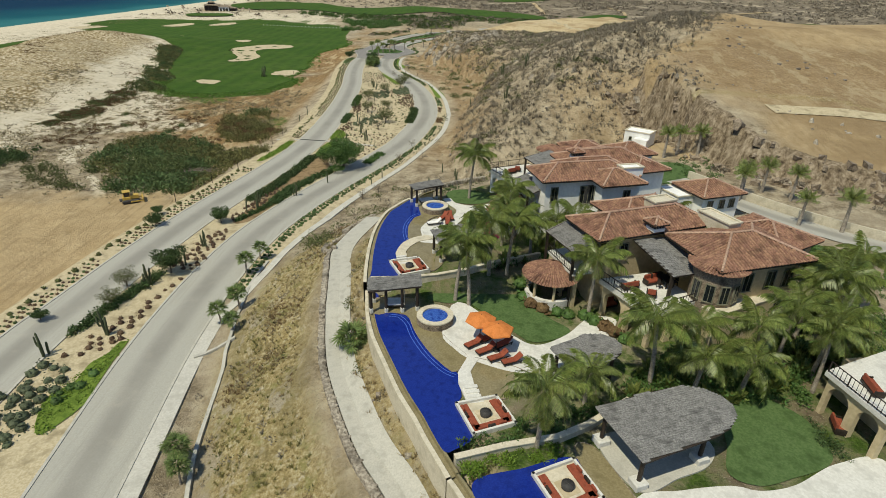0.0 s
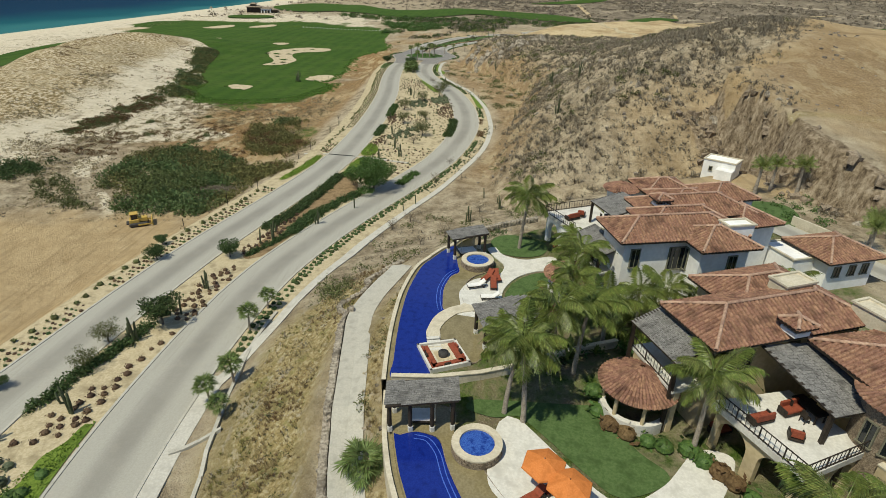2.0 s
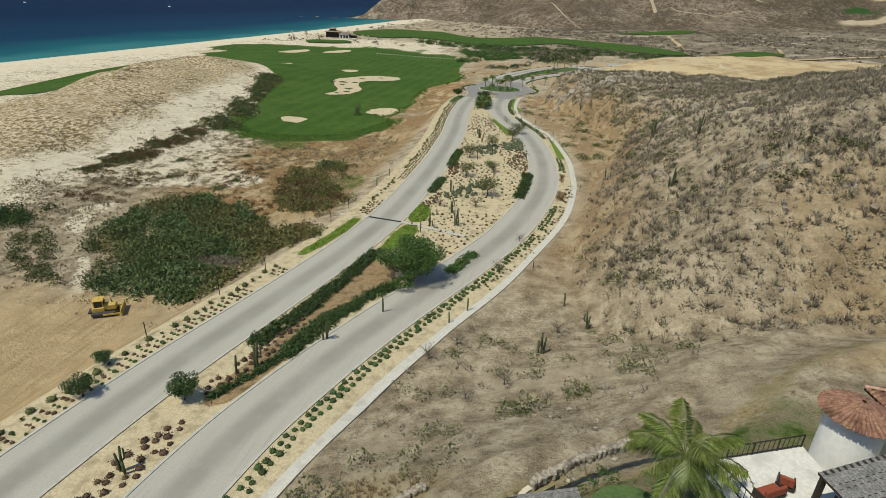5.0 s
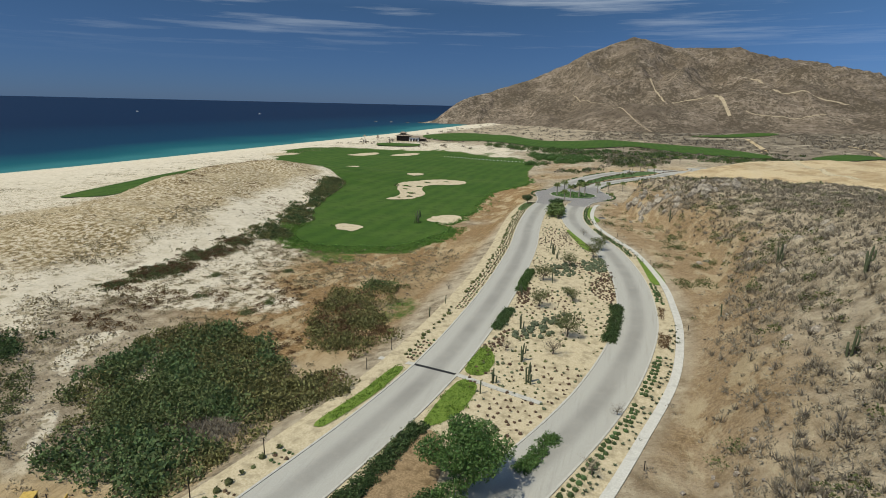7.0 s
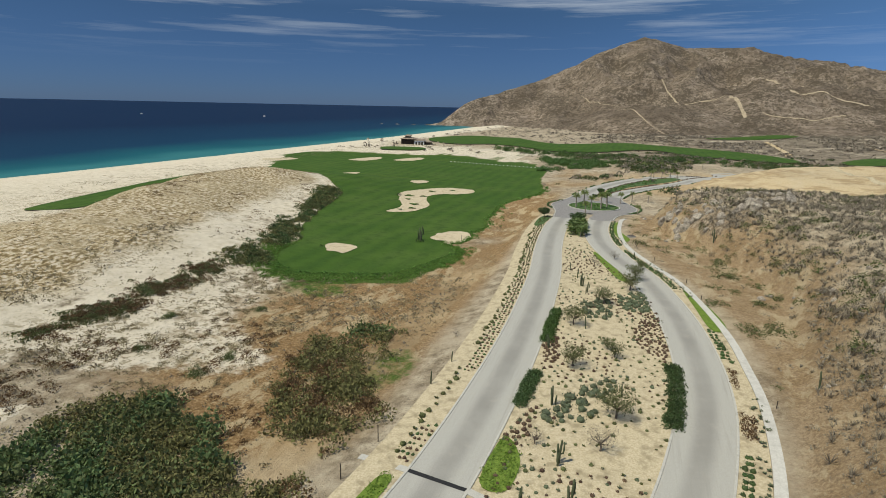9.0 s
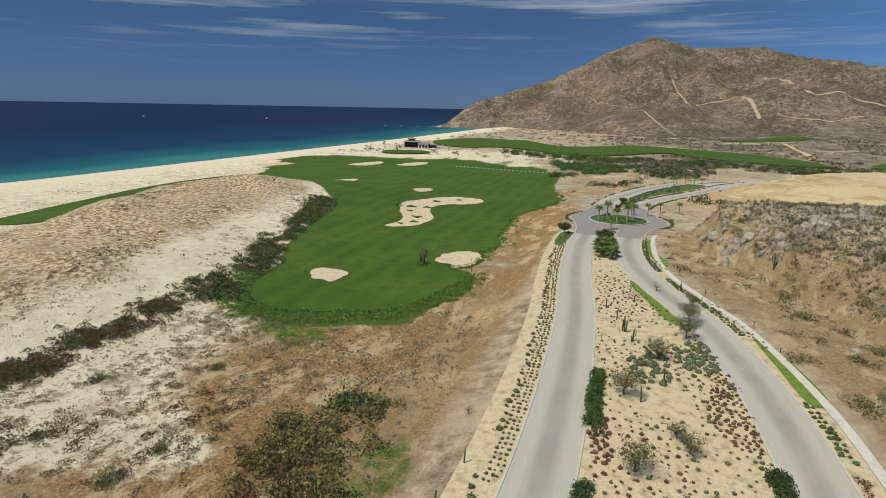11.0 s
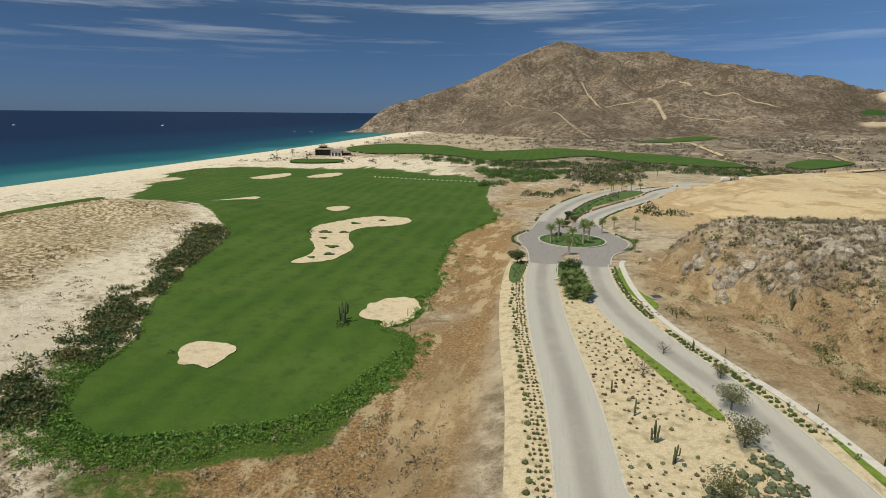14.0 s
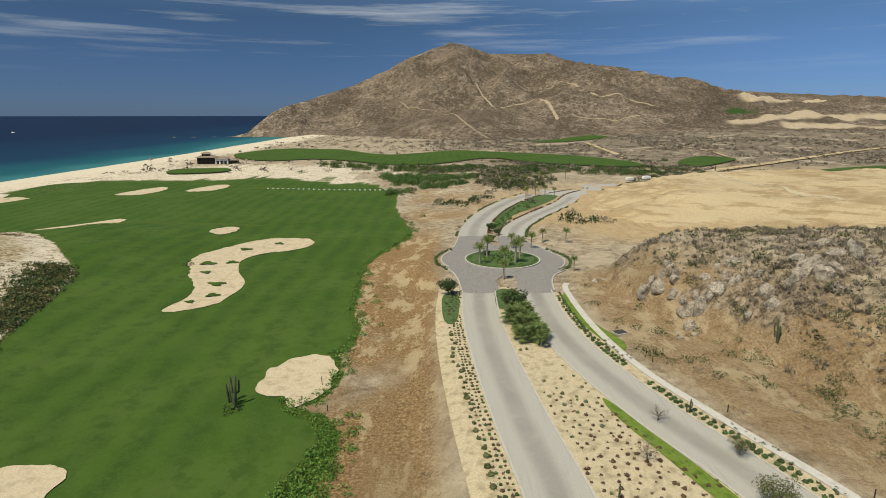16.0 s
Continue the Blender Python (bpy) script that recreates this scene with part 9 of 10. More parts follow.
def daybed(x, y, z, turn):
    root = tagged(new("hanging_daybed"), "white hanging daybed in the poolside pavilion", "daybed")
    bevelled(piece("mattress", box(x, y, z + 0.55, 1.9, 1.2, 0.25, turn), "white", root), 0.05)
    piece("frame", box(x, y, z + 0.4, 2.0, 1.3, 0.1, turn), "timber", root)
    to = local(x, y, turn)
    for px, py in ((-0.95, -0.6), (0.95, -0.6), (-0.95, 0.6), (0.95, 0.6)):
        q = to(px, py)
        piece("rope", tube([(q[0], q[1], z + 0.4), (q[0], q[1], z + 2.6)], [0.025, 0.025], 5), "cream", root)
    return root


daybed(-3.8, 47.9, ZA + 0.1, 5)
daybed(-1.0, 74.1, ZB, 20)

# --- boundary walls, path on the slope and its stone wall ---
def wall_run(points, low, high, thick, material, label, name="garden_wall"):
    root = tagged(new(name), label, "wall")
    for a, b in zip(points, points[1:]):
        L = math.dist(a, b)
        ang = math.degrees(math.atan2(b[1] - a[1], b[0] - a[0]))
        piece("section", box((a[0] + b[0]) / 2, (a[1] + b[1]) / 2, (low + high) / 2, L, thick, high - low, ang), material, root)
        piece("coping", box((a[0] + b[0]) / 2, (a[1] + b[1]) / 2, high + 0.04, L, thick + 0.12, 0.08, ang), "cream", root)
    return root


wall_run([(-6.6, 51.0), (-3, 51.2), (0.5, 52.0), (3.6, 53.2), (6, 54.6), (9, 56), (12.6, 57.4)], 10.6, 12.7, 0.3, "cream", "cream plastered wall between the gardens")
wall_run([(1.75, 27.9), (5.3, 29.0), (9.4, 29.9), (12, 31.2), (16, 34)], 10.2, 11.6, 0.4, "cream", "low cream wall between the gardens")
PATH = spline([(1.4, 20), (-1.6, 27.4), (-4.6, 32.4), (-7.0, 37.8), (-8.9, 43.0), (-10.2, 49), (-11.0, 55), (-11.8, 61), (-12.4, 66), (-11.8, 70.4), (-10.6, 74.4), (-9.4, 78.4)], 1.0)
tagged(ribbon("pavement", PATH, -1.2, 1.5, 0.10, M["kerb"], 0.3, cross=3), "pale concrete garden path along the slope", "path", kind="structure")
stone_wall = tagged(new("stone_wall"), "dry-laid grey stone edging along the slope path", "stone wall")


def stone_mesh(seed):
    r = np.random.default_rng(seed)
    v, f = box(0, 0, 0, 1, 1, 1)
    v = v + r.normal(0, 0.09, v.shape)
    ob = mesh_object("stone", v, f, M["boulder"], shade=False)
    me = bevelled(ob, 0.12).data
    bpy.data.objects.remove(ob)
    return me


STONES = [stone_mesh(k) for k in range(6)]
ribbon("core", course(PATH, 0, 20, 69), -1.95, -1.3, 0.42, M["boulder"], 1.2, stone_wall, 2)
wl = course(PATH, -1.62, 20, 69)
wl = spline(wl[::3], 0.42)
for k, (x, y) in enumerate(wl[:, :2]):
    ob = new("stone", STONES[k % 6])
    ob.parent = stone_wall
    ob.matrix_basis = pose(x + random.uniform(-0.06, 0.06), y, float(ground_z(x, y, False)) + 0.30, 0, 0, random.uniform(0, 360)) @ Matrix.Diagonal((0.62, 0.56, random.uniform(0.38, 0.6), 1))
step_wall = tagged(new("stone_wall"), "rough stone retaining wall with steps at the end of the path", "stone wall")
for k, (x, y) in enumerate(spline([(-13.4, 67.2), (-15.2, 69.4), (-15.6, 71.6), (-13.6, 72.8), (-13.0, 75.4), (-13.6, 77.6), (-11.4, 79.8), (-9.6, 81.4)], 0.45)):
    ob = new("stone", STONES[k % 6])
    ob.parent = step_wall
    ob.matrix_basis = pose(x, y, float(ground_z(x, y, False)) + 0.2, 0, 0, random.uniform(0, 360)) @ Matrix.Diagonal((0.6, 0.55, random.uniform(0.7, 1.1), 1))
low_wall = tagged(new("stone_wall"), "low stone wall at the edge of the terrace garden", "stone wall")
for k, (x, y) in enumerate(spline([(-1.6, 78.6), (1.5, 81.4), (5, 83.6), (8, 85)], 0.45)):
    ob = new("stone", STONES[k % 6])
    ob.parent = low_wall
    ob.matrix_basis = pose(x, y, ZB + 0.1, 0, 0, random.uniform(0, 360)) @ Matrix.Diagonal((0.6, 0.5, 0.7, 1))

edge_wall = tagged(new("garden_wall"), "low pale concrete edging round the roadside palms", "wall")
for line in ([(-28.0, 52.5), (-25.6, 53.8), (-23.6, 54.5)], [(-26.2, 77.5), (-26.6, 70), (-25.6, 62), (-23.9, 52), (-22.9, 44), (-22.0, 37), (-20.2, 30)]):
    ribbon("section", spline(line, 1.0), -0.2, 0.2, 0.30, M["kerb"], 0.6, edge_wall, 2)

# tufts between the path and the pool wall
pts = throw(rng, 900, -12, 8, 18, 82, lambda x, y: smooth(0.9, 1.3, -edge_distance(x, y, BENCH)) * smooth(2.9, 2.4, -edge_distance(x, y, BENCH)) * smooth(0.0, 0.4, fractal(x, y, 5, 3, 59)))
scatter("slope_shrubs", [clump(rng, 70, 0.6, 0.6, 0.17) for _ in range(3)], pts, rng.uniform(0.5, 1.3, len(pts)), M["olive_scrub"], "pale olive shrubs between path and pool wall", "shrubs", rng)

# --- garden planting ---


def garden_density(x, y):
    keep = np.ones(x.shape)
    for cx, cy, w, d, a in ((21.9, 53.2, 14, 6, 19), (23.5, 57.6, 9, 6, 20), (29.5, 47.4, 10, 8, 15), (35.2, 52.4, 7.4, 8, 30), (19.2, 67.9, 13, 6, 12), (23.2, 76.6, 13, 12, 14), (38.6, 72.6, 8, 7, 18), (34, 72.4, 4, 5, 18), (20.6, 45.2, 8, 8, 15), (12.6, 77.5, 7, 9, 15), (28.6, 43.0, 8.4, 2.6, 24.7), (16.8, 29, 10, 7, 15), (12.8, 37, 6, 5, 10), (36, 32.6, 8, 9, 8)):
        c, s = math.cos(radians(a)), math.sin(radians(a))
        u, v = (x - cx) * c + (y - cy) * s, -(x - cx) * s + (y - cy) * c
        keep = np.where((np.abs(u) < w / 2 + 0.3) & (np.abs(v) < d / 2 + 0.3), 0, keep)
    keep = np.where((edge_distance(x, y, drive_line, False) < 3.2), 0, keep)
    return keep


def planting(points, n, size, material, label, templates=None):
    line = spline(points, 1.0, True)
    lo, hi = line.min(0), line.max(0)
    q = throw(rng, n, lo[0], hi[0], lo[1], hi[1], lambda x, y: (edge_distance(x, y, line) > 0) * garden_density(x, y))
    if len(q):
        scatter("garden_shrubs", templates or [clump(rng, 80, 0.7, 0.8, 0.25) for _ in range(3)], q, rng.uniform(0.6, 1.3, len(q)) * size, M[material], label, "shrubs", rng, zfun=lambda x, y: terrace_z(y))


broad = [merge([rosette(rng, 10, 1.1, 1.3), rosette(rng, 8, 0.8, 1.7)]) for _ in range(3)]
planting([(1.7, 28.8), (3.6, 30.1), (6.6, 31.2), (7.6, 33), (12, 33.4), (17, 35.6), (16, 34.0), (12, 31.6), (9.4, 30.3), (5.3, 29.2)], 300, 0.7, "leaf", "lush green shrubs between the two gardens")
planting([(2.2, 27.6), (5.3, 28.7), (9.2, 29.7), (9.8, 28.6), (6.4, 27.7), (2.8, 26.6)], 150, 0.55, "lime", "lime-green shrubs along the garden wall")
planting([(16, 36), (21, 40), (26, 43), (31, 44), (40, 48), (46, 46), (40, 36), (30, 34), (22, 33.6), (17, 33.4)], 620, 1.0, "leaf", "dense tropical planting between the villas")
planting([(16, 36), (21, 40), (26, 43), (31, 44), (40, 48), (46, 46), (40, 36), (30, 34), (22, 33.6), (17, 33.4)], 160, 0.9, "palm", "broad-leaved tropical plants among the shrubs", broad)
planting([(4, 53.8), (9, 56.4), (15, 59), (24, 62.6), (30, 64), (30, 60.4), (20, 57), (13, 54.6), (8, 54.6)], 300, 0.95, "leaf", "dense tropical planting between the villas")
planting([(4, 54.4), (9, 57), (15, 62), (26, 63.2), (31, 64), (30, 60.4), (20, 58), (13, 56)], 130, 1.0, "palm", "broad-leaved tropical plants below the white wall", broad)
def clipped_shrub(x, y, size, material, label):
    v, f = dome(0.5, 0.6)
    ob = tagged(mesh_object("clipped_shrub", v * size, f, M[material], shade=False), label, "shrub", group="clipped garden shrubs")
    ob.matrix_basis = pose(x, y, float(terrace_z(y)), 0, 0, random.uniform(0, 360))


for x, y, size in ((9.5, 51.2, 1.7), (9.6, 49.8, 1.6), (12.7, 46.9, 1.5), (13.7, 46.5, 1.6), (15.4, 46.3, 1.8), (16.1, 45.3, 1.7), (18.2, 42.4, 1.5)):
    clipped_shrub(x, y, size, "leaf", "clipped green shrub in the villa garden")
for x, y, size in ((10.2, 48.4, 1.8), (11.3, 47.5, 1.7), (16.9, 44.4, 1.8), (17.5, 43.5, 1.7)):
    clipped_shrub(x, y, size, "brown_scrub", "clipped russet shrub in the villa garden")
planting([(8.2, 62.6), (7.2, 65), (7.4, 67.8), (6.8, 66.4), (6.9, 63)], 130, 0.6, "magenta", "magenta flowering bougainvillea along the lawn")
planting([(7.6, 78), (3.6, 81), (1.6, 79.6), (0.4, 77.4), (2, 78.6), (5, 80.6)], 50, 0.6, "shrub", "dark shrubs at the edge of the lawn")
planting([(29.6, 32.4), (30.4, 29), (30.0, 28.2), (29.0, 29.0)], 34, 0.55, "shrub", "clipped dark shrubs beside the loggia")
planting([(20.6, 26.8), (21.6, 30.6), (22.6, 32.6), (21.6, 29.8)], 34, 0.5, "leaf", "green shrubs round the pavilion's end")
planting([(28, 86), (36, 92), (44, 97), (50, 98), (50, 90), (46, 80), (40, 80), (33, 86)], 140, 0.8, "leaf", "green shrubs behind the white villa")
planting([(48, 92), (58, 84), (64, 72), (74, 62), (84, 58), (90, 66), (74, 80), (60, 96)], 420, 1.0, "grey_scrub", "dry scrub along the foot of the rock cut")
planting([(40, 64), (46, 62), (54, 56), (48, 50), (42, 55)], 160, 0.8, "leaf", "green shrubs beside the drive")
flat("lawn", [(42, 60), (47, 63), (52, 58), (48, 54), (43, 56)], ZA + 0.99, "lawn", "small green lawn beside the drive", "lawn")
flat("lawn", [(33, 88), (40, 95), (45, 94), (44, 88), (38, 84)], ZB + 0.10, "lawn", "green lawn behind the white villa", "lawn")

# ---- rocks ----
def rock_mesh(seed, squash=0.8):
    """An angular weathered boulder."""
    bm = bmesh.new()
    bmesh.ops.create_icosphere(bm, subdivisions=2, radius=1.0)
    r = random.Random(seed)
    cuts = [(Vector((r.uniform(-1, 1), r.uniform(-1, 1), r.uniform(-0.6, 1))).normalized(), r.uniform(0.5, 0.85)) for _ in range(9)]
    for v in bm.verts:
        for n_, d in cuts:
            over = v.co.dot(n_) - d
            if over > 0:
                v.co -= n_ * over
        v.co += v.co.normalized() * 0.10 * noise.noise(v.co * 2.3 + Vector((seed, 0, 0)))
        v.co.z *= squash
    me = bpy.data.meshes.new("boulder")
    bm.to_mesh(me)
    bm.free()
    me.materials.append(M["boulder"])
    return me


ROCKS = [rock_mesh(k, 0.7 + 0.1 * k) for k in range(7)]


def boulder(x, y, size, k, tall=1.0):
    ob = tagged(new("boulder", ROCKS[k % 7]), "weathered grey granite boulder half buried in the hillside", "boulder", group="hillside boulders")
    ob.matrix_basis = pose(x, y, float(ground_z(x, y)) - 0.22 * size * tall, random.uniform(-14, 14), random.uniform(-14, 14), random.uniform(0, 360)) @ Matrix.Diagonal((size, size * random.uniform(0.6, 1.0), size * tall, 1))
    return ob


k = 0
for cx, cy, n, spread, size in ((22.8, 304.8, 3, 1.4, 1.9), (27.8, 293.2, 3, 1.6, 2.2), (18.4, 288.2, 4, 2.0, 2.6), (1.4, 294.5, 4, 1.6, 2.2), (-1.6, 288.6, 3, 1.4, 1.4), (-3.6, 306.5, 4, 2.0, 2.0), (-7.4, 326, 4, 2.0, 1.3), (10.4, 292.6, 4, 2.0, 1.4), (5, 312, 4, 4, 1.2),
                                 (22, 232, 6, 5, 1.2), (30, 222, 6, 6, 1.3), (35, 137, 4, 3, 1.0), (26, 160, 6, 7, 1.2), (17, 182, 6, 6, 1.0), (38, 190, 7, 9, 1.5), (37, 135, 3, 1.2, 0.9), (49.5, 118, 5, 1.5, 0.8), (70, 100, 9, 4, 0.6), (84, 94, 9, 5, 0.6), (57, 85, 8, 3, 0.8), (46, 127, 4, 1.5, 0.9)):
    for _ in range(n):
        boulder(cx + random.gauss(0, spread), cy + random.gauss(0, spread), size * random.uniform(0.45, 1.2), k, random.uniform(0.8, 1.6))
        k += 1
for cx, cy, n, spread, size in ((20.0, 287.5, 7, 2.2, 3.0), (1.4, 294.0, 6, 2.0, 2.6), (-2.6, 303, 6, 2.2, 2.4), (26.5, 294, 5, 2.0, 2.6), (12.6, 286, 5, 2.4, 2.2), (7, 298, 5, 3, 2.0)):
    for _ in range(n):
        boulder(cx + random.gauss(0, spread), cy + random.gauss(0, spread), size * random.uniform(0.5, 1.0), k, random.uniform(0.7, 1.3))
        k += 1
pebble = [box(0, 0, 0.1, 0.5, 0.4, 0.34), box(0, 0, 0.1, 0.35, 0.5, 0.26, 30)]
pts = throw(rng, 3000, -12, 90, 100, 335, lambda x, y: smooth(-5, 3, edge_distance(x, y, HILL)) * smooth(0.0, 0.6, fractal(x, y, 9, 3, 80)) * (x > np.interp(y, WALK[:, 1], WALK[:, 0]) + 2) * smooth(0, 3, -edge_distance(x, y, BENCH)))
crag = []
for k in range(5):
    r_ = np.random.default_rng(60 + k)
    cv, cf = box(0, 0, 0.25, 1.0, 0.8, 0.9, 20 * k)
    crag.append((cv + r_.normal(0, 0.16, cv.shape), cf))
cut = throw(rng, 9000, 28, 125, 60, 190, lambda x, y: smooth(-7, -2, edge_distance(x, y, PLATEAU)) * smooth(4, 1, edge_distance(x, y, PLATEAU)) * smooth(140, 128, y) * (0.15 + 0.85 * smooth(-0.2, 0.4, fractal(x, y, 8, 3, 81))))
scatter("rock_cut_rubble", crag, cut, rng.uniform(0.3, 1.0, len(cut)) ** 3 * 1.2 + 0.18, M["rubble"], "broken brown rock along the face of the hillside cut", "rocks", rng, sink=0.25)
scatter("hill_stones", pebble, pts, rng.uniform(0.4, 1.5, len(pts)), M["boulder"], "loose grey stones strewn over the hillside", "stones", rng)
pts = throw(rng, 900, -16, 8, 15, 98, lambda x, y: smooth(0.8, 1.6, -edge_distance(x, y, BENCH)) * smooth(2.6, 2.1, -edge_distance(x, y, BENCH)) + smooth(88, 94, y) * 0.4 * smooth(0, 3, -edge_distance(x, y, BENCH)) * smooth(20, 12, -edge_distance(x, y, BENCH)))
scatter("slope_stones", pebble, pts, rng.uniform(0.4, 1.1, len(pts)), M["boulder"], "pale rubble below the pool wall", "stones", rng)
# larger bushes in the gully
pts = np.array([(6.7, 261.6), (8.7, 256), (3.8, 278), (-11.2, 281), (10.9, 273), (11.8, 216), (13, 219), (8.3, 267), (22.9, 217.3), (23.2, 239.5), (17.9, 195.8), (9, 214), (28, 226), (26, 250), (20, 262), (14, 246), (6, 140), (9, 128), (14, 122), (-17.6, 79), (-18.6, 76), (-16.4, 80.5), (-19.5, 82), (-12, 91), (-4, 96), (3, 99), (8, 104)])
pts = np.vstack([pts, [(12, 268), (16, 276), (20, 270), (24, 262), (10, 250), (16, 238), (20, 228), (6, 286), (12, 232), (3, 300), (18, 252), (27, 272), (30, 264), (9, 240)]])
pts = np.vstack([pts + rng.normal(0, 1.2, pts.shape) for _ in range(3)])
scatter("gully_bushes", [clump(rng, 150, 1.6, 1.2, 0.3) for _ in range(3)], pts, rng.uniform(0.5, 1.2, len(pts)), M["olive_scrub"], "large olive bushes in the gully and on the slope", "bushes", rng)

HEAP_TRACK = [(97, 488), (92, 472), (92, 447), (90, 420), (92, 404), (100, 392)]
hx, hy = np.meshgrid(np.arange(4, 336, 2.2), np.arange(335, 545, 2.0))
gz = ground_z(hx, hy, False) - np.clip(heap_form(hx, hy) - 1.6, 0, None)
form = heap_form(hx, hy)
hz_ = np.where(form > 0.35, gz + form, gz - 1.2)
hi_ = np.arange(hx.size).reshape(hx.shape)
spoil = mesh_object("spoil_heap", np.column_stack([hx.ravel(), hy.ravel(), hz_.ravel()]), np.column_stack([hi_[:-1, :-1].ravel(), hi_[:-1, 1:].ravel(), hi_[1:, 1:].ravel(), hi_[1:, :-1].ravel()]), M["spoil"])
tagged(spoil, "bulldozed heap of tan earth with gullied sides", "spoil heap", kind="structure")
tagged(ribbon("road_10", spline(HEAP_TRACK, 2.0), -1.6, 1.6, 1.72, M["bed"], 0, cross=5), "pale wheel track over the spoil heap", "dirt track", kind="structure")

for outline in ([(-43.2, 134), (-40.6, 144), (-39.8, 153.6), (-41.5, 153.2), (-42.8, 144), (-44.7, 134.4)], [(-30.2, 156.5), (-29.4, 166), (-26.5, 162), (-27, 156)], [(-31.2, 139), (-30.2, 152.5), (-27, 152), (-27.5, 143)], [(-38.2, 40), (-36.2, 44), (-37.0, 52), (-37.3, 56), (-38.4, 53), (-40.6, 45)]):
    q = staggered(outline, 0.62, 0.35, 0.8)
    scatter("groundcover", [clump(rng, 16, 0.42, 0.28, 0.22) for _ in range(3)], q, rng.uniform(0.6, 1.4, len(q)), M["lime"], "lime-green groundcover with an uneven edge", "groundcover", rng, sink=-0.1)

# ---- machines, posts, far buildings, boats ----
def bulldozer(x, y, turn):
    root = tagged(new("bulldozer"), "dusty yellow tracked bulldozer parked on bare sand", "bulldozer")
    z = float(ground_z(x, y))
    to = local(x, y, turn)
    for s in (-1, 1):
        bevelled(piece("track", box(*to(0, s * 1.0), z + 0.45, 3.4, 0.55, 0.85, turn), "steel", root, "dark steel crawler track"), 0.22)
        piece("push_arm", box(*to(1.2, s * 1.36), z + 0.5, 2.6, 0.14, 0.22, turn), "yellow", root)
    bevelled(piece("engine_hood", box(*to(0.8, 0), z + 1.25, 1.7, 1.2, 0.9, turn), "yellow", root), 0.1)
    bevelled(piece("hull", box(*to(-0.7, 0), z + 1.05, 1.7, 1.6, 0.8, turn), "yellow", root), 0.08)
    cab = piece("cab", box(*to(-0.6, 0), z + 1.95, 1.1, 1.2, 1.0, turn), "glass", root, "dark glazed operator cab")
    for px, py in ((-1.2, -0.65), (0.0, -0.65), (-1.2, 0.65), (0.0, 0.65)):
        piece("cab_post", box(*to(px, py), z + 1.95, 0.1, 0.1, 1.1, turn), "yellow", cab)
    bevelled(piece("cab_roof", box(*to(-0.6, 0), z + 2.55, 1.5, 1.6, 0.12, turn), "yellow", cab), 0.04)
    piece("exhaust", tube([(*to(1.0, 0.3), z + 1.6), (*to(1.0, 0.3), z + 2.4)], [0.06, 0.06], 8), "steel", root)
    for k, (dx, hh) in enumerate(((2.35, 0.25), (2.25, 0.6), (2.35, 0.95))):
        bevelled(piece("blade", box(*to(dx + 0.05, 0), z + hh + 0.1, 0.16, 3.2, 0.38, turn), "yellow", root), 0.03)
    bevelled(piece("ripper", box(*to(-1.9, 0), z + 0.7, 0.5, 1.4, 0.3, turn), "steel", root), 0.05)
    return root


bulldozer(-65.6, 112.0, 30)


def bollard(x, y, h=1.2, label="thin dark timber post beside the road"):
    z = float(ground_z(x, y))
    root = tagged(new("post"), label, "post", group="roadside posts")
    piece("shaft", tube([(x, y, z - 0.1), (x, y, z + h)], [0.07, 0.06], 8), "timber", root, shade=True)
    piece("cap", tube([(x, y, z + h), (x, y, z + h + 0.04), (x, y, z + h + 0.06)], [0.09, 0.09, 0.02], 8), "timber", root)
    return root


for x, y, h in ((-44.6, 160, 2.4), (-45.6, 152, 2.0), (-49.5, 117, 2.6), (-46.6, 126, 2.4), (-52, 104, 2.2), (-3.2, 138, 1.2), (6, 186, 1.1), (-1.5, 244, 1.1), (-8.4, 262, 1.1), (-13, 278, 1.1), (-13.4, 280, 1.1), (0.6, 232, 1.1), (-66, 268, 1.0), (-68.5, 276, 1.6)):
    bollard(x, y, h)
panel = tagged(new("utility_hatch"), "flat dark grey utility cover beside the footpath", "utility cover")
piece("cover", box(-14.6, 290.4, float(ground_z(-14.6, 290.4)) + 0.35, 2.2, 1.6, 0.12, 20), "steel", panel)
piece("frame", box(-14.6, 290.4, float(ground_z(-14.6, 290.4)) + 0.18, 2.5, 1.9, 0.3, 20), "kerb", panel)

# grass tongues in the large bunker
for x, y, r in ((-117.5, 350, 1.6), (-111, 352, 1.3), (-107.5, 331, 1.5), (-105, 322, 1.2), (-114.5, 341, 1.0), (-112.5, 368, 1.3), (-104, 377, 1.1), (-108.5, 317, 0.8)):
    a = np.linspace(0, 2 * math.pi, 26, endpoint=False)
    rr = r * (1 + 0.3 * np.sin(3 * a + x) + 0.15 * np.sin(5 * a))
    tagged(drape("turf_tongue", np.column_stack([x + rr * 1.3 * np.cos(a), y + rr * np.sin(a)]), 0.35, 0.34, M["turf"]), "small tongue of turf in the bunker", "turf", group="bunker turf islands")
pts = np.array([(-122.2, 348), (-122.8, 349.5), (-121.5, 346.6), (-123, 347), (-79.8, 268.6), (-80.8, 267.6), (-105, 247.4)])
scatter("bunker_shrubs", [clump(rng, 120, 1.0, 1.2, 0.25)], pts, rng.uniform(0.5, 1.3, len(pts)), M["shrub"], "dark shrubs at the bunkers' edges", "shrubs", rng)

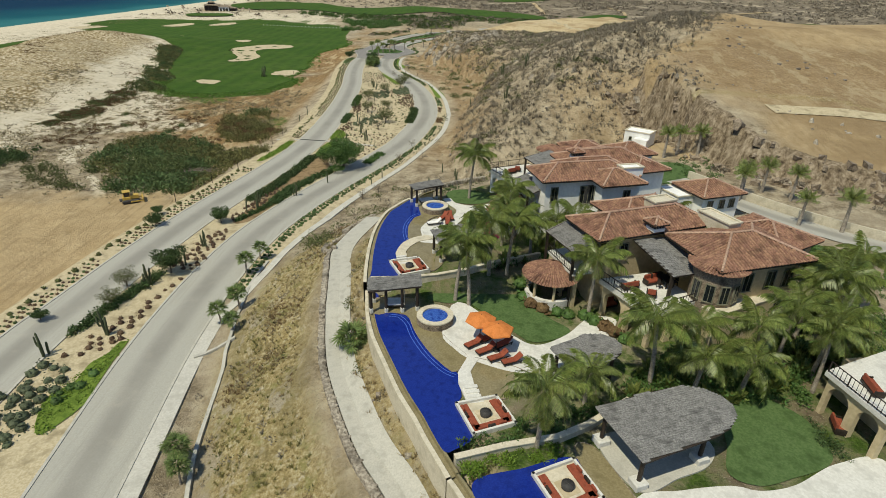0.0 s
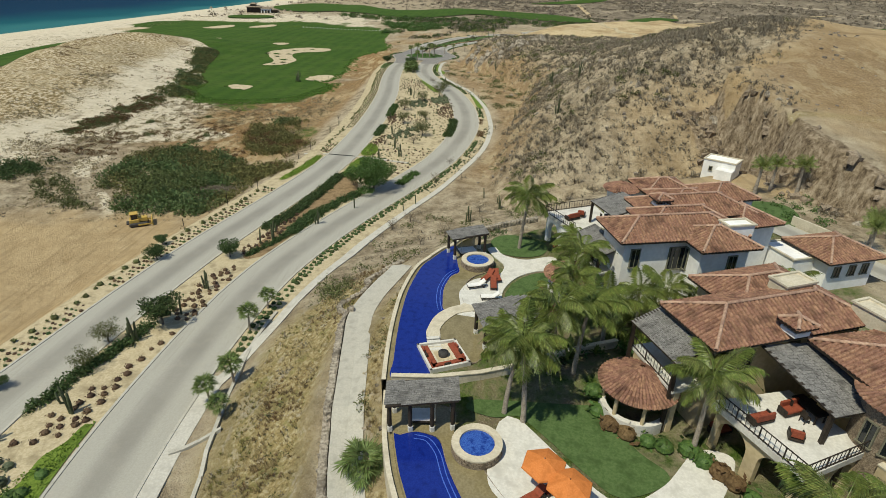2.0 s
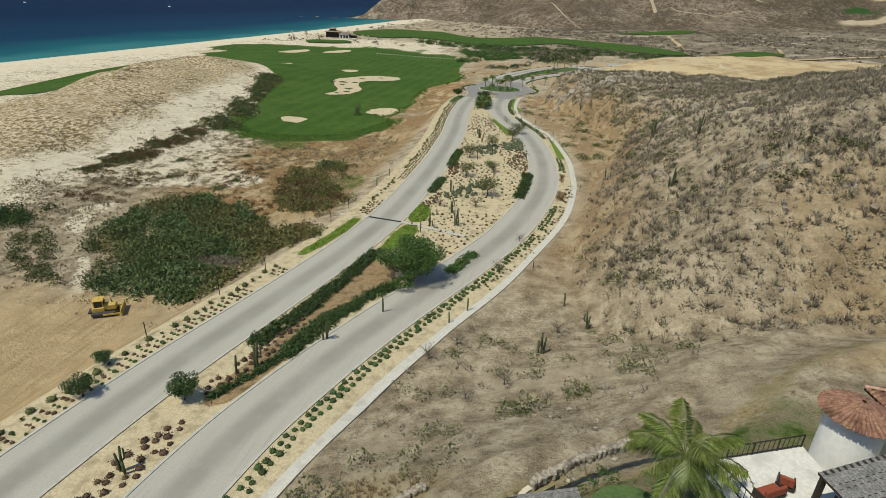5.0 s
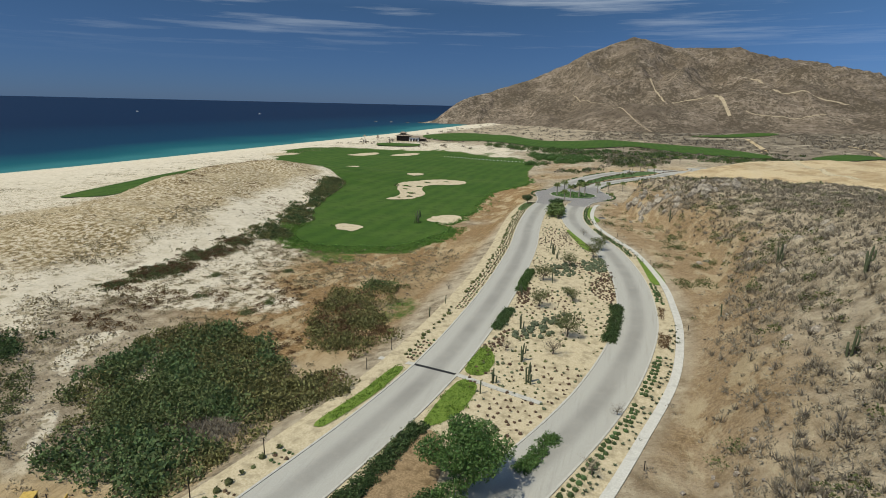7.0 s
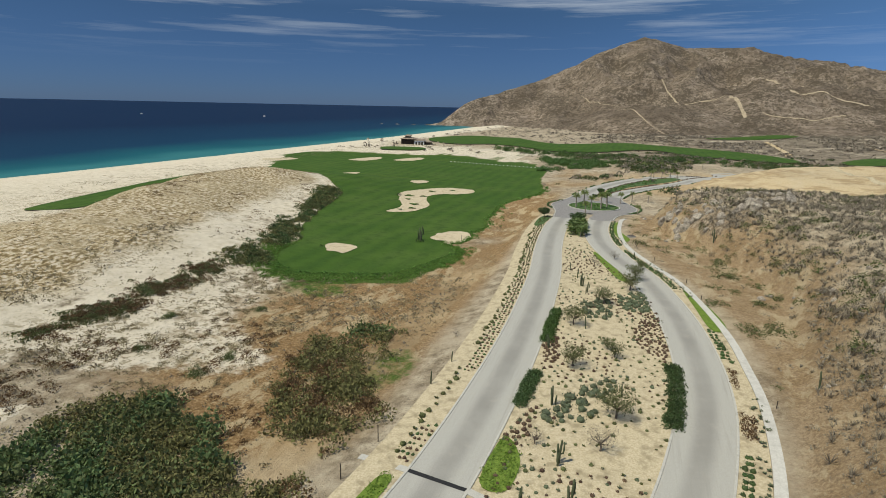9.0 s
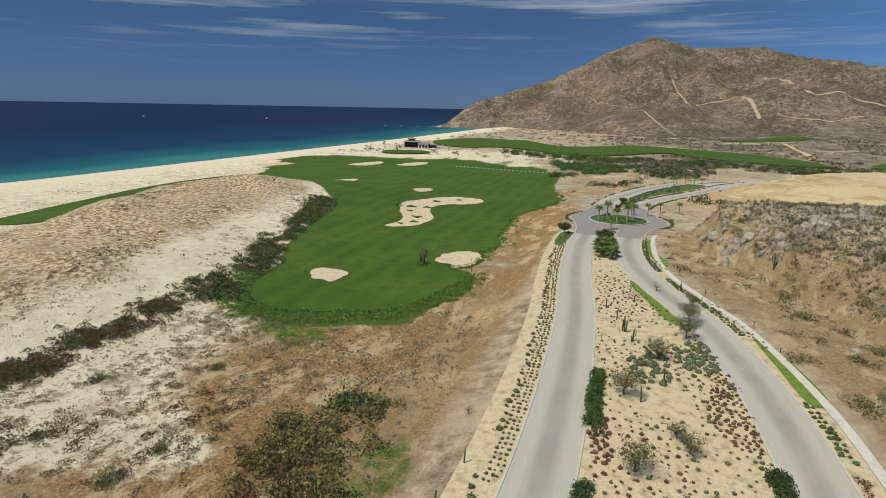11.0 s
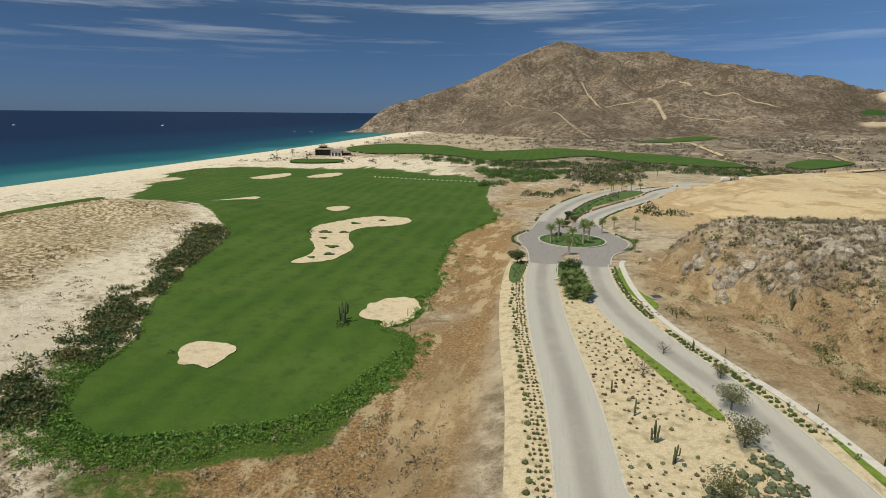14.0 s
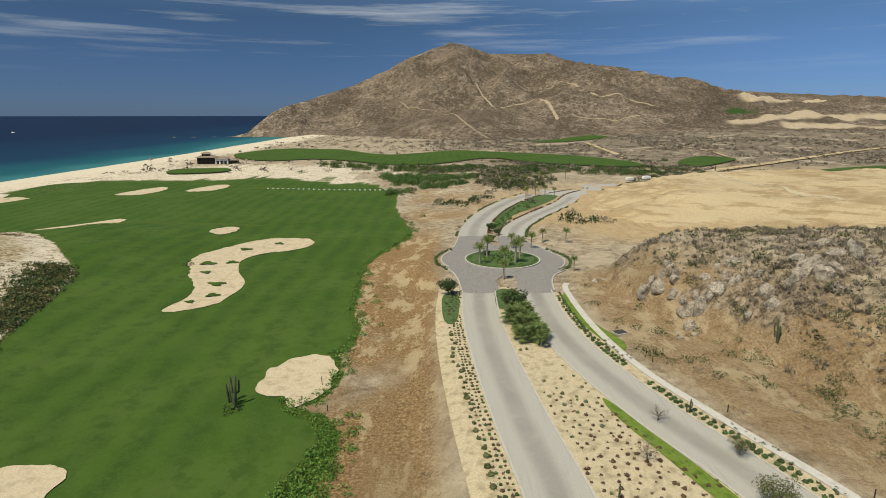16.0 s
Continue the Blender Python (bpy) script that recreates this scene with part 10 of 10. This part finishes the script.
# practice range: row of ball trays and targets
for k in range(26):
    x, y = -150 + k * 3.0, 516 + 0.4 * math.sin(k * 1.7)
    mk = tagged(new("range_marker"), "small white practice-range marker on the turf", "marker", group="range markers")
    piece("board", box(x, y, float(ground_z(x, y)) + 0.35, 0.9, 0.25, 0.5), "white", mk)
    piece("stake", box(x, y, float(ground_z(x, y)) + 0.12, 0.1, 0.1, 0.3), "timber", mk)

# beach house
def beach_house(x, y):
    z = float(ground_z(x, y)) - 0.3
    root = tagged(new("beach_house"), "large timber and plaster beach clubhouse behind the sand", "clubhouse")
    piece("wall", box(x - 6, y, z + 3.2, 16, 10, 6.4, 8), "timber", root, "dark timber frame wing")
    piece("wall", box(x + 8, y - 1, z + 2.6, 11, 9, 5.2, 8), "plaster", root, "white plastered wing")
    for k in range(5):
        to = local(x - 6, y, 8)
        piece("post", box(*to(-7 + k * 3.5, -6.2), z + 2.6, 0.5, 0.5, 5.2, 8), "timber", root)
    for k in range(3):
        to = local(x + 8, y - 1, 8)
        window(root, *to(-3.4 + k * 3.4, -4.53), z + 2.0, 2.0, 3.0, 8, 1)
    def simple(cx, cy, w, d, h0, rise):
        v = np.array([(*local(cx, cy, 8)(sx * w / 2, sy * d / 2), z + h0) for sx, sy in ((-1, -1), (1, -1), (1, 1), (-1, 1))] + [(*local(cx, cy, 8)(-w / 5, 0), z + h0 + rise), (*local(cx, cy, 8)(w / 5, 0), z + h0 + rise)])
        f = np.array([(0, 1, 5, 4), (1, 2, 5, 5), (2, 3, 4, 5), (3, 0, 4, 4)])
        bm = bmesh.new()
        vs = [bm.verts.new(p) for p in v]
        for q in f:
            bm.faces.new([vs[i] for i in dict.fromkeys(q.tolist())])
        me = bpy.data.meshes.new("roof")
        bm.to_mesh(me)
        bm.free()
        me.materials.append(M["rubble"])
        ob = new("roof", me)
        ob.parent = root
    simple(x - 6, y, 20, 14, 6.4, 2.2)
    simple(x - 7, y, 9, 8, 9.4, 1.8)
    piece("tower", box(x - 7, y, z + 8.2, 6, 5, 2.6, 8), "timber", root)
    simple(x + 8, y - 1, 13, 11, 5.2, 1.8)
    piece("wing", box(x + 17, y + 1, z + 1.8, 8, 7, 3.6, 8), "timber", root)
    simple(x + 17, y + 1, 10, 9, 3.6, 1.4)
    return root


beach_house(-255, 702)
for x, y, s in ((-300, 712, 0.8), (-312, 700, 0.7), (-225, 700, 0.8), (-215, 690, 0.7), (-290, 690, 0.7)):
    z = float(ground_z(x, y))
    root = tagged(new("beach_palapa"), "small thatched beach shade", "palapa", group="beach palapas")
    piece("pole", tube([(x, y, z), (x, y, z + 3.2)], [0.15, 0.12], 6), "timber", root)
    piece("roof", tube([(x, y, z + 2.4), (x, y, z + 4.2)], [2.4, 0.1], 12), "rubble", root)

# buildings on the inland plateau
for k, (x, y, w, h) in enumerate(((1120, 1560, 34, 9), (1180, 1570, 26, 12), (1240, 1585, 60, 8), (1330, 1600, 44, 7), (1010, 1600, 18, 7), (760, 1700, 16, 6), (1400, 1610, 30, 9))):
    z = max(float(ground_z(x, y)), float(mountain_z(np.array([float(x)]), np.array([float(y)]))[0])) - 1
    root = tagged(new("building"), "low pale building on the distant plateau", "building", group="plateau buildings")
    piece("wall", box(x, y, z + h / 2, w, 14, h), "plaster" if k % 2 else "ochre", root)
    piece("roof", box(x, y, z + h + 0.3, w + 1.5, 15.5, 0.6), "rubble", root)
    for j in range(int(w // 8)):
        piece("window", box(x - w / 2 + 5 + j * 8, y - 7.02, z + h * 0.5, 3, 0.2, 2.6), "glass", root)

# two boats far out
for x, y in ((-1150, 1650), (-1500, 1500)):
    z = float(sea_z(np.float64(x), np.float64(y)))
    root = tagged(new("boat"), "white motor boat far out on the sea", "boat", group="boats")
    v, f = box(x, y, z + 0.8, 8, 3, 1.6, 20)
    bevelled(piece("hull", (v, f), "white", root), 0.6)
    piece("cabin", box(x - 0.6, y, z + 2.2, 3.4, 2.2, 1.3, 20), "white", root)

# vehicles parked by the far junction
def truck(x, y, turn, colour):
    z = float(ground_z(x, y)) + 0.1
    root = tagged(new("truck"), "parked pale truck beside the far junction", "truck", group="far vehicles")
    to = local(x, y, turn)
    bevelled(piece("body", box(*to(-0.8, 0), z + 1.5, 4.2, 2.1, 1.9, turn), colour, root), 0.1)
    bevelled(piece("cab", box(*to(2.1, 0), z + 1.25, 1.5, 2.0, 1.7, turn), "white", root), 0.15)
    for px in (-2.0, 1.9):
        for py in (-0.95, 0.95):
            q = to(px, py)
            s = to(px, py * 1.25)
            piece("wheel", tube([(*q, z + 0.45), (*s, z + 0.45)], [0.45, 0.45], 12), "steel", root)
    return root


truck(78, 560, 20, "white")
truck(92, 568, 20, "plaster")
